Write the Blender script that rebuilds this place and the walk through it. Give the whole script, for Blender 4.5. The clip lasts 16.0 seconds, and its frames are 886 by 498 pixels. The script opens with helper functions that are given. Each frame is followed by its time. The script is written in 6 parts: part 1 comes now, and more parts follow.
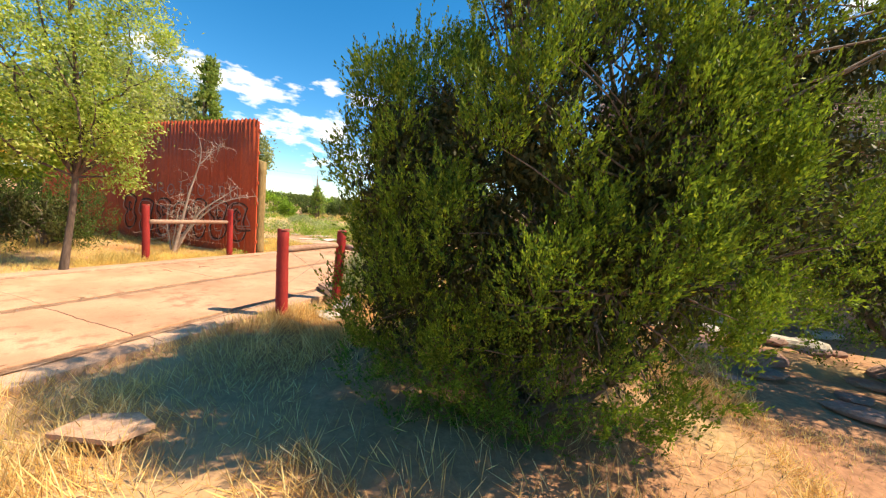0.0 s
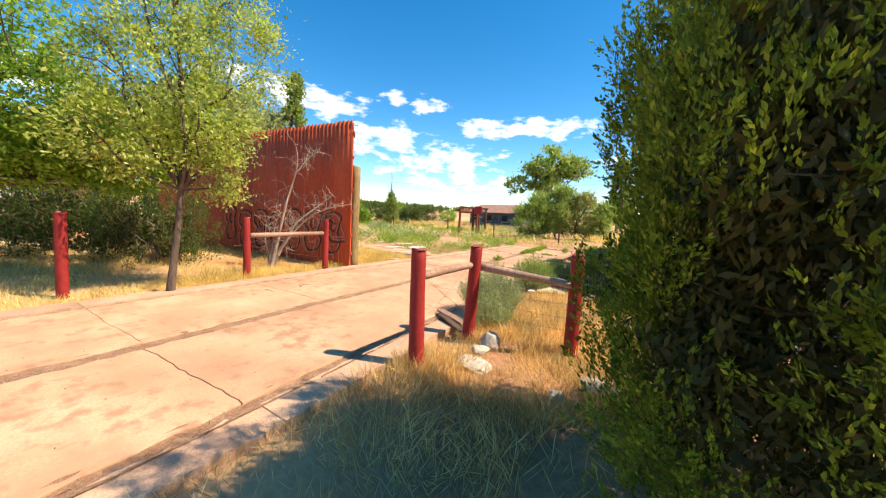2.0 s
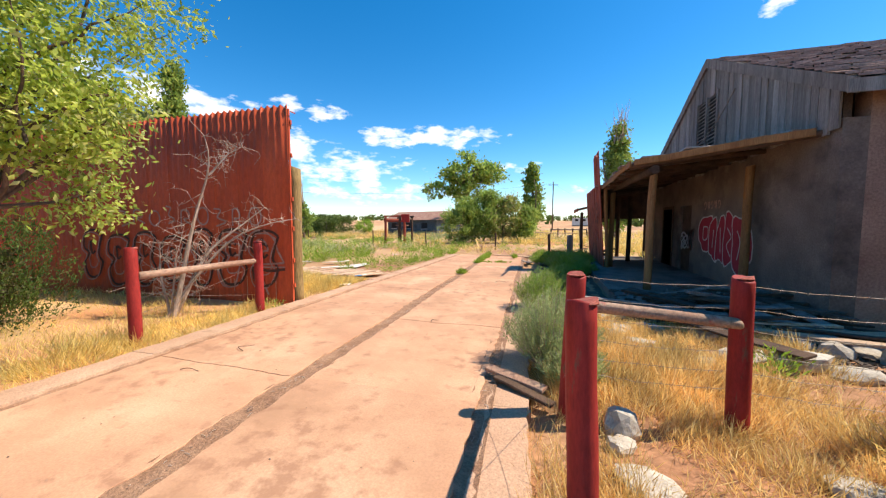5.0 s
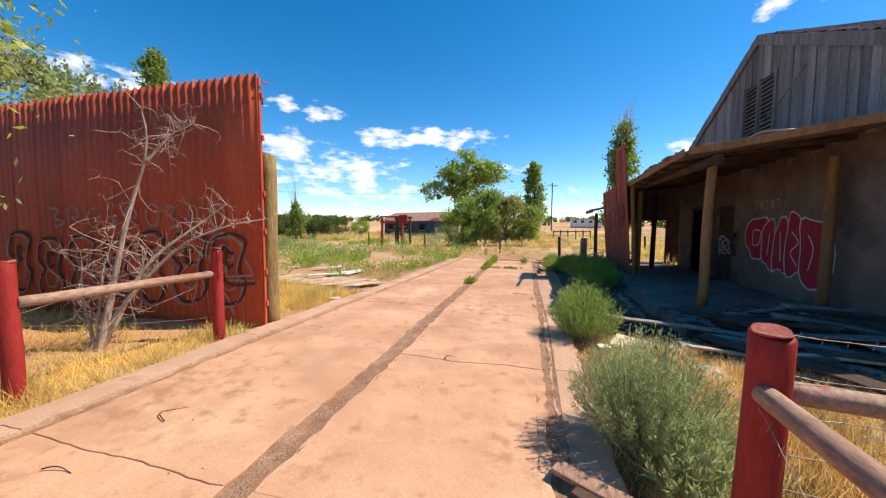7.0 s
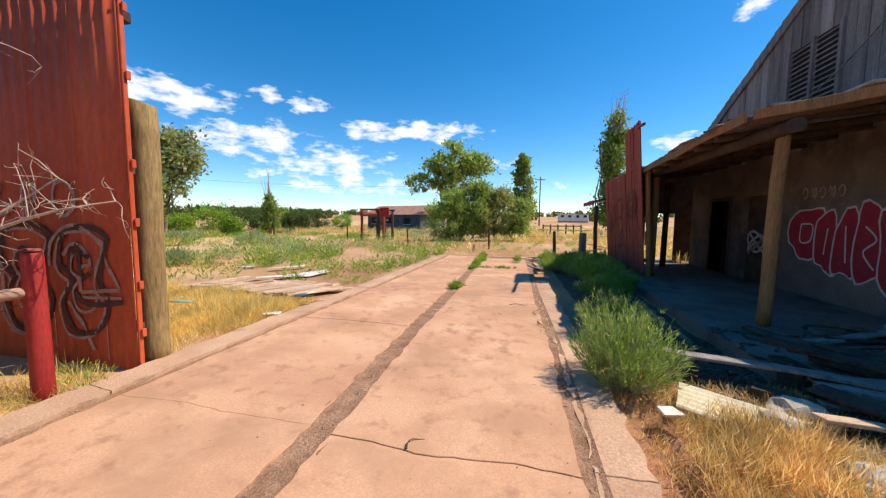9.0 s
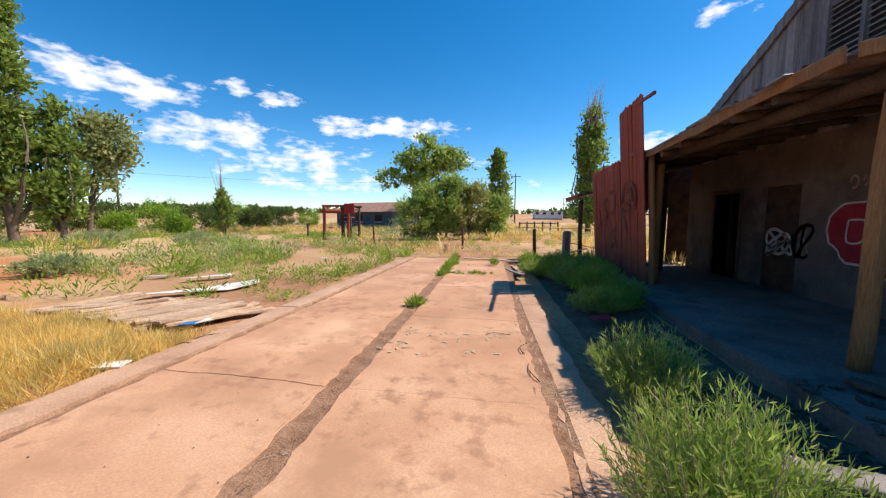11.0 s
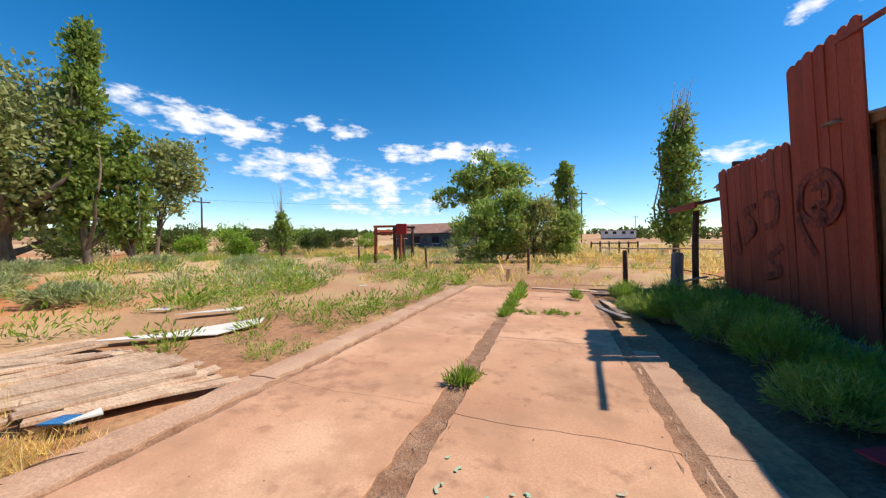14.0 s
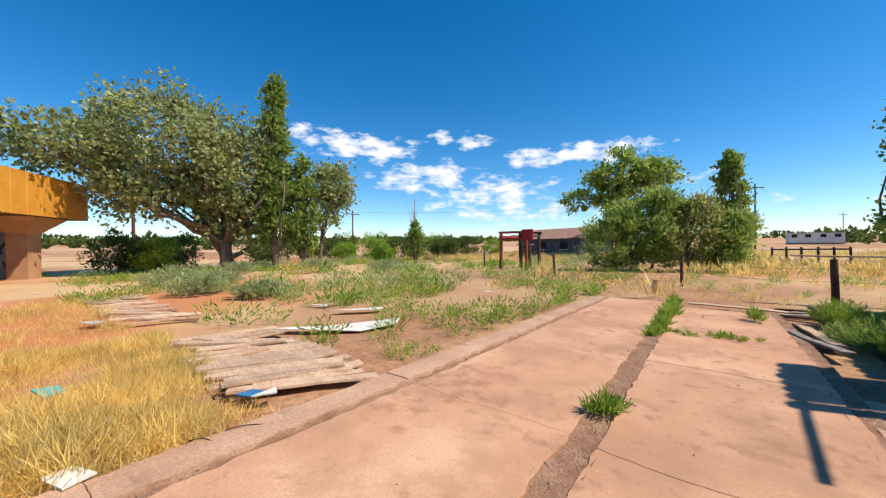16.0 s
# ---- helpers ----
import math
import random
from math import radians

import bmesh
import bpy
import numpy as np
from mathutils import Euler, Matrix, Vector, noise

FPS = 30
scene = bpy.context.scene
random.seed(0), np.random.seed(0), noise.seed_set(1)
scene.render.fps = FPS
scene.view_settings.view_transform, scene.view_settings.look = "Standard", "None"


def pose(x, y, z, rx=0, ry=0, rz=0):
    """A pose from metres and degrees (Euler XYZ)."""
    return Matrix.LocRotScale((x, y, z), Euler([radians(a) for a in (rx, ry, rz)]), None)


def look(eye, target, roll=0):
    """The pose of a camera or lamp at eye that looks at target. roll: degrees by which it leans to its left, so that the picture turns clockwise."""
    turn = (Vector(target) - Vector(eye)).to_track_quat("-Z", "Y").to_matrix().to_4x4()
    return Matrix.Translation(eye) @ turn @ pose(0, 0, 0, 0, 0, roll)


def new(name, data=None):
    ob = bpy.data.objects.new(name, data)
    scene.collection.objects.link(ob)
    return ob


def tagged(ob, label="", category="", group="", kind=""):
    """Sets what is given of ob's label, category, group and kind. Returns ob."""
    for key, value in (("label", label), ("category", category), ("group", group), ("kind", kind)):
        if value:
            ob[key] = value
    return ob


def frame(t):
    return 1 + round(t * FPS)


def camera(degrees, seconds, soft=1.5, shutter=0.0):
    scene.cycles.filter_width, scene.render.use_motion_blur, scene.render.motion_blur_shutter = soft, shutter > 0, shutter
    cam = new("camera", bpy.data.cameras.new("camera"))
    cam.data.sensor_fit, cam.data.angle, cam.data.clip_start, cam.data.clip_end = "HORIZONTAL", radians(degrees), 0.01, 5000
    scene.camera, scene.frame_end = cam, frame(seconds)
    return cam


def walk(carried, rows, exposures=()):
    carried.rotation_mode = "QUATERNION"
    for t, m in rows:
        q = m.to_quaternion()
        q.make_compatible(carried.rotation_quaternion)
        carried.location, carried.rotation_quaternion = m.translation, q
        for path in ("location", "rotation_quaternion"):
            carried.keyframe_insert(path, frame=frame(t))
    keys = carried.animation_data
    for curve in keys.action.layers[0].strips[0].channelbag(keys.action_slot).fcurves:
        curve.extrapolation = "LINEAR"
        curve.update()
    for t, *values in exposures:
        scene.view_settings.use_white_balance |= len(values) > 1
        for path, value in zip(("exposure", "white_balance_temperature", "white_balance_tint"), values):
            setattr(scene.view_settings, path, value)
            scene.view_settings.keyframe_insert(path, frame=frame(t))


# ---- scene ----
cam = camera(102.8, 16.0, 1.25)
PATH = [
    (0, (2.131, -1.164, 1.455), (1.425, 0.698, 1.27), 4.7),
    (0.5, (1.707, -1.044, 1.491), (0.798, 0.726, 1.285), 4.4),
    (1, (1.295, -0.78, 1.492), (0.295, 0.94, 1.284), 3.9),
    (1.5, (0.854, -0.577, 1.478), (-0.175, 1.126, 1.273), 3.5),
    (2, (0.5, -0.383, 1.454), (-0.528, 1.322, 1.258), 3.1),
    (2.5, (0.088, -0.158, 1.475), (-0.93, 1.552, 1.276), 2.8),
    (3, (-0.277, -0.124, 1.457), (-1.285, 1.592, 1.257), 2.6),
    (3.5, (-0.568, -0.027, 1.453), (-1.419, 1.775, 1.274), 1.9),
    (4, (-0.922, 0.194, 1.444), (-1.584, 2.076, 1.316), 0.8),
    (4.2, (-1.06, 0.264, 1.452), (-1.682, 2.16, 1.313), 0.2),
    (6.3, (-2.042, 1.272, 1.512), (-2.596, 3.189, 1.377), 0.2),
    (6.5, (-2.065, 1.426, 1.52), (-2.622, 3.342, 1.387), 0.2),
    (7, (-2.207, 1.83, 1.495), (-2.76, 3.747, 1.361), 0.3),
    (7.5, (-2.331, 2.227, 1.471), (-2.879, 4.145, 1.336), 0.3),
    (8, (-2.403, 2.686, 1.477), (-2.948, 4.606, 1.34), 0.6),
    (8.5, (-2.524, 3.119, 1.47), (-3.046, 5.044, 1.317), 0.6),
    (9, (-2.521, 3.545, 1.443), (-3.003, 5.479, 1.278), 0.5),
    (9.5, (-2.566, 4.001, 1.425), (-3.008, 5.944, 1.256), 0.8),
    (10, (-2.601, 4.411, 1.444), (-2.957, 6.37, 1.258), 0.7),
    (10.2, (-2.555, 4.579, 1.459), (-2.911, 6.538, 1.27), 0.4),
    (12.3, (-2.854, 6.525, 1.348), (-3.197, 8.489, 1.192), 0.3),
    (12.5, (-2.878, 6.66, 1.36), (-3.218, 8.625, 1.198), 0.1),
    (13, (-2.925, 7.093, 1.365), (-3.299, 9.053, 1.225), 0.5),
    (13.5, (-3.037, 7.413, 1.361), (-3.523, 9.35, 1.263), 0.6),
    (14, (-3.106, 7.658, 1.361), (-3.782, 9.54, 1.303), -0.3),
    (14.5, (-3.125, 7.838, 1.362), (-3.954, 9.658, 1.344), -0.8),
    (15, (-3.167, 7.847, 1.362), (-4.145, 9.592, 1.36), -1.1),
    (15.5, (-3.215, 7.811, 1.358), (-4.384, 9.434, 1.353), -0.7),
    (16, (-3.23, 7.787, 1.363), (-4.508, 9.325, 1.344), -0.5),
]
EXPOSURES = [(0, 0.88, 7850, 10), (2, 0.85, 7400, 10), (3.5, 0.80, 7000, 10), (6.3, 0.50, 6750, 11), (10, 0.32, 6600, 11), (16, 0.22, 6550, 11)]
walk(cam, [(t, look(eye, target, roll)) for t, eye, target, roll in PATH], EXPOSURES)

# ---- light ----
SUN_DIR = Vector((0.815, 0.32, 1.12)).normalized()
sun = new("sun", bpy.data.lights.new("sun", "SUN"))
sun.data.energy, sun.data.angle, sun.data.color = 4.75, radians(0.53), (1.0, 0.90, 0.75)
sun.matrix_world = look(SUN_DIR * 100, (0, 0, 0))

world = bpy.data.worlds.new("world")
scene.world = world
world.use_nodes = True
wt = world.node_tree
wt.nodes.clear()


def wmath(op, a, b=None, clamp=False):
    n = wt.nodes.new("ShaderNodeMath")
    n.operation, n.use_clamp = op, clamp
    for i, v in enumerate((a, b)):
        if v is None:
            continue
        if isinstance(v, (int, float)):
            n.inputs[i].default_value = v
        else:
            wt.links.new(v, n.inputs[i])
    return n.outputs[0]


sky = wt.nodes.new("ShaderNodeTexSky")
sky.sky_type, sky.sun_disc = "NISHITA", False
sky.sun_elevation, sky.sun_rotation = math.asin(SUN_DIR.z), math.atan2(SUN_DIR.x, SUN_DIR.y)
sky.altitude, sky.air_density, sky.dust_density, sky.ozone_density = 1900, 1.0, 0.7, 2.0
tc = wt.nodes.new("ShaderNodeTexCoord")
sep = wt.nodes.new("ShaderNodeSeparateXYZ")
wt.links.new(tc.outputs["Generated"], sep.inputs[0])
az = wmath("ARCTAN2", sep.outputs[0], sep.outputs[1])
el = wmath("ARCSINE", sep.outputs[2])
# broken cumulus low over the fields: azimuth, elevation, half width, half height in degrees, weight
CLOUDS = [(-25, 13.2, 5.5, 1.6, 1.0), (-16, 13.6, 8.5, 1.7, 1.0), (-40, 17, 3, 1.5, 0.75), (-34.5, 16.2, 3.2, 1.7, 0.8),
          (-33, 8, 12, 3.4, 0.84), (-42, 11, 10, 2.8, 0.88), (-52, 15, 9, 2.5, 0.95), (-60, 16, 7, 2.5, 0.75), (-26, 4.8, 14, 1.8, 0.76),
          (-5, 8.8, 4, 0.9, 0.72), (3, 5.3, 2.5, 0.7, 0.75), (19, 10.5, 4, 1.3, 0.9), (27, 24, 4, 1.4, 0.75), (-80, 12, 5, 2.5, 0.8),
          (-3, 6, 3, 0.7, 0.7), (12, 4.5, 5, 0.8, 0.6), (75, 16, 12, 3, 0.7), (180, 15, 16, 4, 0.7)]
mask = None
for a0, e0, wa, we, amp in CLOUDS:
    da = wmath("DIVIDE", wmath("SUBTRACT", az, radians(a0)), radians(wa))
    de = wmath("DIVIDE", wmath("SUBTRACT", el, radians(e0)), radians(we))
    d = wmath("ADD", wmath("MULTIPLY", da, da), wmath("MULTIPLY", de, de))
    m = wmath("MULTIPLY", wmath("SUBTRACT", 1.0, wmath("MULTIPLY", d, 0.5), True), amp)
    mask = m if mask is None else wmath("MAXIMUM", mask, m)
comb = wt.nodes.new("ShaderNodeCombineXYZ")
wt.links.new(az, comb.inputs[0])
wt.links.new(wmath("MULTIPLY", el, 2.4), comb.inputs[1])
cn = wt.nodes.new("ShaderNodeTexNoise")
cn.inputs["Scale"].default_value, cn.inputs["Detail"].default_value, cn.inputs["Roughness"].default_value = 17.0, 7.0, 0.58
wt.links.new(comb.outputs[0], cn.inputs["Vector"])
dens = wmath("SUBTRACT", wmath("ADD", cn.outputs["Fac"], wmath("MULTIPLY", mask, 0.42)), 0.73)
cover = wmath("MULTIPLY", dens, 4.6, True)
cover = wmath("MULTIPLY", cover, wmath("GREATER_THAN", mask, 0.001))
hsv = wt.nodes.new("ShaderNodeHueSaturation")
hsv.inputs["Saturation"].default_value, hsv.inputs["Value"].default_value = 1.42, 0.98
hsv.inputs["Hue"].default_value = 0.496
wt.links.new(sky.outputs[0], hsv.inputs["Color"])
mixc = wt.nodes.new("ShaderNodeMixRGB")
mixc.inputs[2].default_value = (6.2, 6.3, 6.5, 1)
wt.links.new(cover, mixc.inputs[0])
wt.links.new(hsv.outputs[0], mixc.inputs[1])
bg = wt.nodes.new("ShaderNodeBackground")
bg.inputs["Strength"].default_value = 0.15
wt.links.new(mixc.outputs[0], bg.inputs["Color"])
wo = wt.nodes.new("ShaderNodeOutputWorld")
wt.links.new(bg.outputs[0], wo.inputs["Surface"])


# ---- materials ----
def ramp_node(nt, fac, stops):
    r = nt.nodes.new("ShaderNodeValToRGB")
    els = r.color_ramp.elements
    while len(els) < len(stops):
        els.new(0.5)
    for e, (p, c) in zip(els, stops):
        e.position, e.color = p, (*c, 1)
    nt.links.new(fac, r.inputs[0])
    return r.outputs[0]


def noise_node(nt, vec, scale, detail=5, rough=0.55):
    n = nt.nodes.new("ShaderNodeTexNoise")
    n.inputs["Scale"].default_value, n.inputs["Detail"].default_value, n.inputs["Roughness"].default_value = scale, detail, rough
    nt.links.new(vec, n.inputs["Vector"])
    return n.outputs["Fac"]


def mix_node(nt, fac, a, b, mode="MIX"):
    n = nt.nodes.new("ShaderNodeMixRGB")
    n.blend_type = mode
    for i, v in ((0, fac), (1, a), (2, b)):
        if isinstance(v, (int, float)):
            n.inputs[i].default_value = v
        elif isinstance(v, tuple):
            n.inputs[i].default_value = (*v, 1)
        else:
            nt.links.new(v, n.inputs[i])
    return n.outputs[0]


def surface(name, stops, scale=3.0, stretch=(1, 1, 1), rough=0.85, grain=40.0, grain_amt=0.35, bump=0.3, dist=0.01, metal=0.0, stain=None, stain_scale=0.7, stain_at=(0.5, 0.62), vary=0.0, island=False, spec=0.3, blots=None):
    """A worn surface: broad patches between the colours of stops, fine grain, stains of their own shape, bump."""
    m = bpy.data.materials.new(name)
    m.use_nodes = True
    nt = m.node_tree
    bsdf = nt.nodes["Principled BSDF"]
    geo = nt.nodes.new("ShaderNodeNewGeometry")
    mp = nt.nodes.new("ShaderNodeMapping")
    mp.inputs["Scale"].default_value = stretch
    nt.links.new(geo.outputs["Position"], mp.inputs["Vector"])
    v = mp.outputs[0]
    broad = noise_node(nt, v, scale)
    col = ramp_node(nt, broad, stops)
    fine = noise_node(nt, v, grain, 3, 0.7)
    g = ramp_node(nt, fine, [(0.3, (1 - grain_amt,) * 3), (0.7, (1 + grain_amt * 0.4,) * 3)])
    col = mix_node(nt, 1.0, col, g, "MULTIPLY")
    if stain:
        s = noise_node(nt, v, stain_scale, 6, 0.65)
        sf = ramp_node(nt, s, [(stain_at[0], (0, 0, 0)), (stain_at[1], (1, 1, 1))])
        col = mix_node(nt, sf, col, stain)
    if blots:
        n2 = noise_node(nt, v, 5.5, 4, 0.6)
        n3 = noise_node(nt, v, 0.8, 2, 0.5)
        bf = ramp_node(nt, mix_node(nt, 0.35, n2, n3), [(0.53, (0, 0, 0)), (0.63, (0.75, 0.75, 0.75))])
        col = mix_node(nt, bf, col, blots)
    if vary:
        if island:
            rnd = geo.outputs["Random Per Island"]
        else:
            oi = nt.nodes.new("ShaderNodeObjectInfo")
            rnd = oi.outputs["Random"]
        k = ramp_node(nt, rnd, [(0.0, (1 - vary,) * 3), (1.0, (1 + vary * 0.5,) * 3)])
        col = mix_node(nt, 1.0, col, k, "MULTIPLY")
    nt.links.new(col, bsdf.inputs["Base Color"])
    bsdf.inputs["Roughness"].default_value, bsdf.inputs["Metallic"].default_value = rough, metal
    bsdf.inputs["Specular IOR Level"].default_value = spec
    if bump:
        b = nt.nodes.new("ShaderNodeBump")
        b.inputs["Strength"].default_value, b.inputs["Distance"].default_value = bump, dist
        h = mix_node(nt, 0.5, broad, fine)
        nt.links.new(h, b.inputs["Height"])
        nt.links.new(b.outputs[0], bsdf.inputs["Normal"])
    return m


def foliage(name, dark, light, trans=0.35, rough=0.6, third=None, clump=1.7, lo=0.7, hi=1.25):
    """Leaves whose colour differs from leaf to leaf and a little by clump, let some light through."""
    m = bpy.data.materials.new(name)
    m.use_nodes = True
    nt = m.node_tree
    bsdf, out = nt.nodes["Principled BSDF"], nt.nodes["Material Output"]
    geo = nt.nodes.new("ShaderNodeNewGeometry")
    stops = [(0.0, dark), (0.75, light)] + ([(1.0, third)] if third else [])
    col = ramp_node(nt, geo.outputs["Random Per Island"], stops)
    cl = noise_node(nt, geo.outputs["Position"], clump, 3)
    col = mix_node(nt, 1.0, col, ramp_node(nt, cl, [(0.3, (lo, lo * 1.03, lo)), (0.7, (hi, hi * 0.96, hi * 0.88))]), "MULTIPLY")
    nt.links.new(col, bsdf.inputs["Base Color"])
    bsdf.inputs["Roughness"].default_value = rough
    bsdf.inputs["Specular IOR Level"].default_value = 0.25
    tr = nt.nodes.new("ShaderNodeBsdfTranslucent")
    nt.links.new(col, tr.inputs["Color"])
    mx = nt.nodes.new("ShaderNodeMixShader")
    mx.inputs[0].default_value = trans
    nt.links.new(bsdf.outputs[0], mx.inputs[1])
    nt.links.new(tr.outputs[0], mx.inputs[2])
    nt.links.new(mx.outputs[0], out.inputs["Surface"])
    return m


M_CONC = surface("red_tinted_concrete", [(0.3, (0.52, 0.272, 0.160)), (0.5, (0.63, 0.352, 0.212)), (0.7, (0.71, 0.435, 0.275))], 0.9, rough=0.85, grain=60, grain_amt=0.2, bump=0.2, dist=0.005, stain=(0.46, 0.255, 0.15), stain_scale=1.2, stain_at=(0.48, 0.66), vary=0.08, blots=(0.36, 0.185, 0.11))
M_KERB = surface("pale_concrete", [(0.3, (0.50, 0.29, 0.185)), (0.7, (0.65, 0.42, 0.28))], 1.5, grain=65, bump=0.4, stain=(0.28, 0.17, 0.11), stain_scale=2.0, stain_at=(0.58, 0.72), vary=0.1)
M_JOINT = surface("joint_gravel", [(0.3, (0.27, 0.135, 0.075)), (0.7, (0.44, 0.26, 0.16))], 6, grain=50, grain_amt=0.38, bump=1.0, dist=0.03)
M_REDPAINT = surface("weathered_red_paint", [(0.35, (0.30, 0.020, 0.018)), (0.65, (0.40, 0.035, 0.03))], 4, (1, 1, 0.25), rough=0.65, grain=60, grain_amt=0.3, bump=0.5, dist=0.006, stain=(0.17, 0.08, 0.055), stain_scale=7, stain_at=(0.63, 0.68), vary=0.15)
M_POSTTOP = surface("cut_log_end", [(0.3, (0.32, 0.07, 0.05)), (0.7, (0.42, 0.13, 0.1))], 12, grain=80, grain_amt=0.5, bump=0.6)
M_RAIL = surface("bare_weathered_rail", [(0.35, (0.35, 0.19, 0.13)), (0.65, (0.48, 0.33, 0.24))], 3, (1, 0.3, 1), grain=45, grain_amt=0.45, bump=0.6, dist=0.008, stain=(0.36, 0.06, 0.05), stain_scale=3, stain_at=(0.6, 0.68))
M_RUSTWALL = surface("rust_red_sheet", [(0.3, (0.48, 0.072, 0.026)), (0.55, (0.57, 0.094, 0.034)), (0.75, (0.63, 0.12, 0.047))], 1.1, (1, 1, 0.35), rough=0.62, grain=22, grain_amt=0.2, bump=0.15, dist=0.004, stain=(0.34, 0.055, 0.024), stain_scale=1.3, stain_at=(0.58, 0.75), vary=0.08)
M_POLE = surface("creosoted_yellow_pole", [(0.3, (0.26, 0.17, 0.07)), (0.7, (0.42, 0.29, 0.12))], 5, (1, 1, 0.15), grain=50, grain_amt=0.5, bump=0.6, dist=0.008)
M_STUCCO = surface("grey_brown_stucco", [(0.3, (0.155, 0.117, 0.098)), (0.7, (0.25, 0.19, 0.165))], 1.3, rough=0.95, grain=35, grain_amt=0.3, bump=0.5, dist=0.01, stain=(0.075, 0.06, 0.054), stain_scale=0.9, stain_at=(0.5, 0.7))
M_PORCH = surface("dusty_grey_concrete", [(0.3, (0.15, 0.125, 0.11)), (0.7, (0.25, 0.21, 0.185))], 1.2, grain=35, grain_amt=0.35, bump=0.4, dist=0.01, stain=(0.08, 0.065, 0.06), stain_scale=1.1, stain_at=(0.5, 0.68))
M_ADOBE = surface("pink_brown_plaster", [(0.3, (0.30, 0.17, 0.13)), (0.7, (0.42, 0.27, 0.21))], 1.5, rough=0.95, grain=30, bump=0.5, dist=0.012, stain=(0.2, 0.10, 0.08), stain_scale=1.2, stain_at=(0.52, 0.68))
M_GREYWOOD = surface("silvered_boards", [(0.3, (0.20, 0.17, 0.155)), (0.7, (0.40, 0.35, 0.32))], 2.5, (3, 3, 0.25), rough=0.9, grain=40, grain_amt=0.4, bump=0.5, dist=0.006, stain=(0.14, 0.115, 0.105), stain_scale=2.2, stain_at=(0.55, 0.7), vary=0.35)
M_BROWNWOOD = surface("orange_brown_posts", [(0.3, (0.27, 0.125, 0.05)), (0.7, (0.42, 0.215, 0.085))], 4, (2, 2, 0.2), rough=0.8, grain=45, grain_amt=0.4, bump=0.5, vary=0.15)
M_DARKWOOD = surface("dark_old_timber", [(0.3, (0.07, 0.042, 0.03)), (0.7, (0.15, 0.09, 0.06))], 4, (1, 1, 1), rough=0.9, grain=40, grain_amt=0.4, bump=0.5, vary=0.3)
M_REDROOF = surface("worn_red_shingle", [(0.3, (0.36, 0.17, 0.12)), (0.7, (0.54, 0.33, 0.25))], 2, rough=0.9, grain=30, grain_amt=0.4, bump=0.6, dist=0.01, vary=0.3, island=True)
M_TIN = surface("old_tin_sheet", [(0.3, (0.36, 0.31, 0.28)), (0.7, (0.55, 0.5, 0.46))], 3, rough=0.5, metal=0.3, grain=40, bump=0.3, stain=(0.2, 0.09, 0.05), stain_scale=2.2, stain_at=(0.45, 0.6), vary=0.2)
M_FENCERED = surface("faded_red_boards", [(0.3, (0.31, 0.055, 0.028)), (0.7, (0.43, 0.095, 0.05))], 2.0, (2, 2, 0.3), rough=0.8, grain=35, grain_amt=0.3, bump=0.4, dist=0.006, stain=(0.2, 0.05, 0.03), stain_scale=1.6, stain_at=(0.55, 0.72), vary=0.18)
M_BOARDWALK = surface("sun_bleached_planks", [(0.3, (0.55, 0.355, 0.235)), (0.7, (0.76, 0.56, 0.39))], 3, (0.4, 2.5, 1), rough=0.92, grain=40, grain_amt=0.45, bump=0.6, dist=0.008, vary=0.25)
M_CREAM = surface("cream_ribbed_sheet", [(0.3, (0.62, 0.52, 0.34)), (0.7, (0.76, 0.66, 0.46))], 3, grain=30, grain_amt=0.2, bump=0.2)
M_WHITE = surface("chalky_white_sheet", [(0.3, (0.66, 0.62, 0.55)), (0.7, (0.8, 0.77, 0.72))], 3, grain=30, grain_amt=0.12, bump=0.2)
M_STONE = surface("pale_limestone", [(0.3, (0.42, 0.36, 0.29)), (0.7, (0.66, 0.6, 0.52))], 6, grain=40, grain_amt=0.3, bump=0.8, dist=0.02, vary=0.2)
M_BARK = surface("grey_brown_bark", [(0.3, (0.12, 0.085, 0.06)), (0.7, (0.26, 0.2, 0.15))], 8, (1, 1, 0.2), grain=40, grain_amt=0.5, bump=1.0, dist=0.02)
M_SLIMBARK = surface("dark_brown_bark", [(0.3, (0.085, 0.055, 0.04)), (0.7, (0.17, 0.115, 0.085))], 8, (1, 1, 0.2), grain=40, grain_amt=0.5, bump=1.0, dist=0.015)
M_DEADWOOD = surface("bleached_dead_wood", [(0.3, (0.34, 0.26, 0.20)), (0.7, (0.56, 0.46, 0.38))], 6, (1, 1, 0.3), grain=50, grain_amt=0.4, bump=0.6)
M_DEADTREE = surface("grey_brown_dead_wood", [(0.3, (0.34, 0.24, 0.19)), (0.7, (0.58, 0.46, 0.38))], 6, (1, 1, 0.3), grain=50, grain_amt=0.4, bump=0.6)
M_WIRE = surface("rusty_galvanised_wire", [(0.3, (0.22, 0.16, 0.12)), (0.7, (0.42, 0.38, 0.34))], 8, rough=0.6, metal=0.5, bump=0)
M_ORANGE = surface("orange_corrugated_paint", [(0.3, (0.62, 0.27, 0.03)), (0.7, (0.72, 0.34, 0.045))], 2, rough=0.6, grain=30, grain_amt=0.15, bump=0.2, vary=0.08)
M_TAN = surface("tan_painted_concrete", [(0.3, (0.45, 0.24, 0.12)), (0.7, (0.58, 0.34, 0.19))], 1.5, grain=30, bump=0.3)
M_DARK = surface("near_black", [(0.3, (0.025, 0.02, 0.018)), (0.7, (0.05, 0.042, 0.038))], 2, grain=30, bump=0.3)
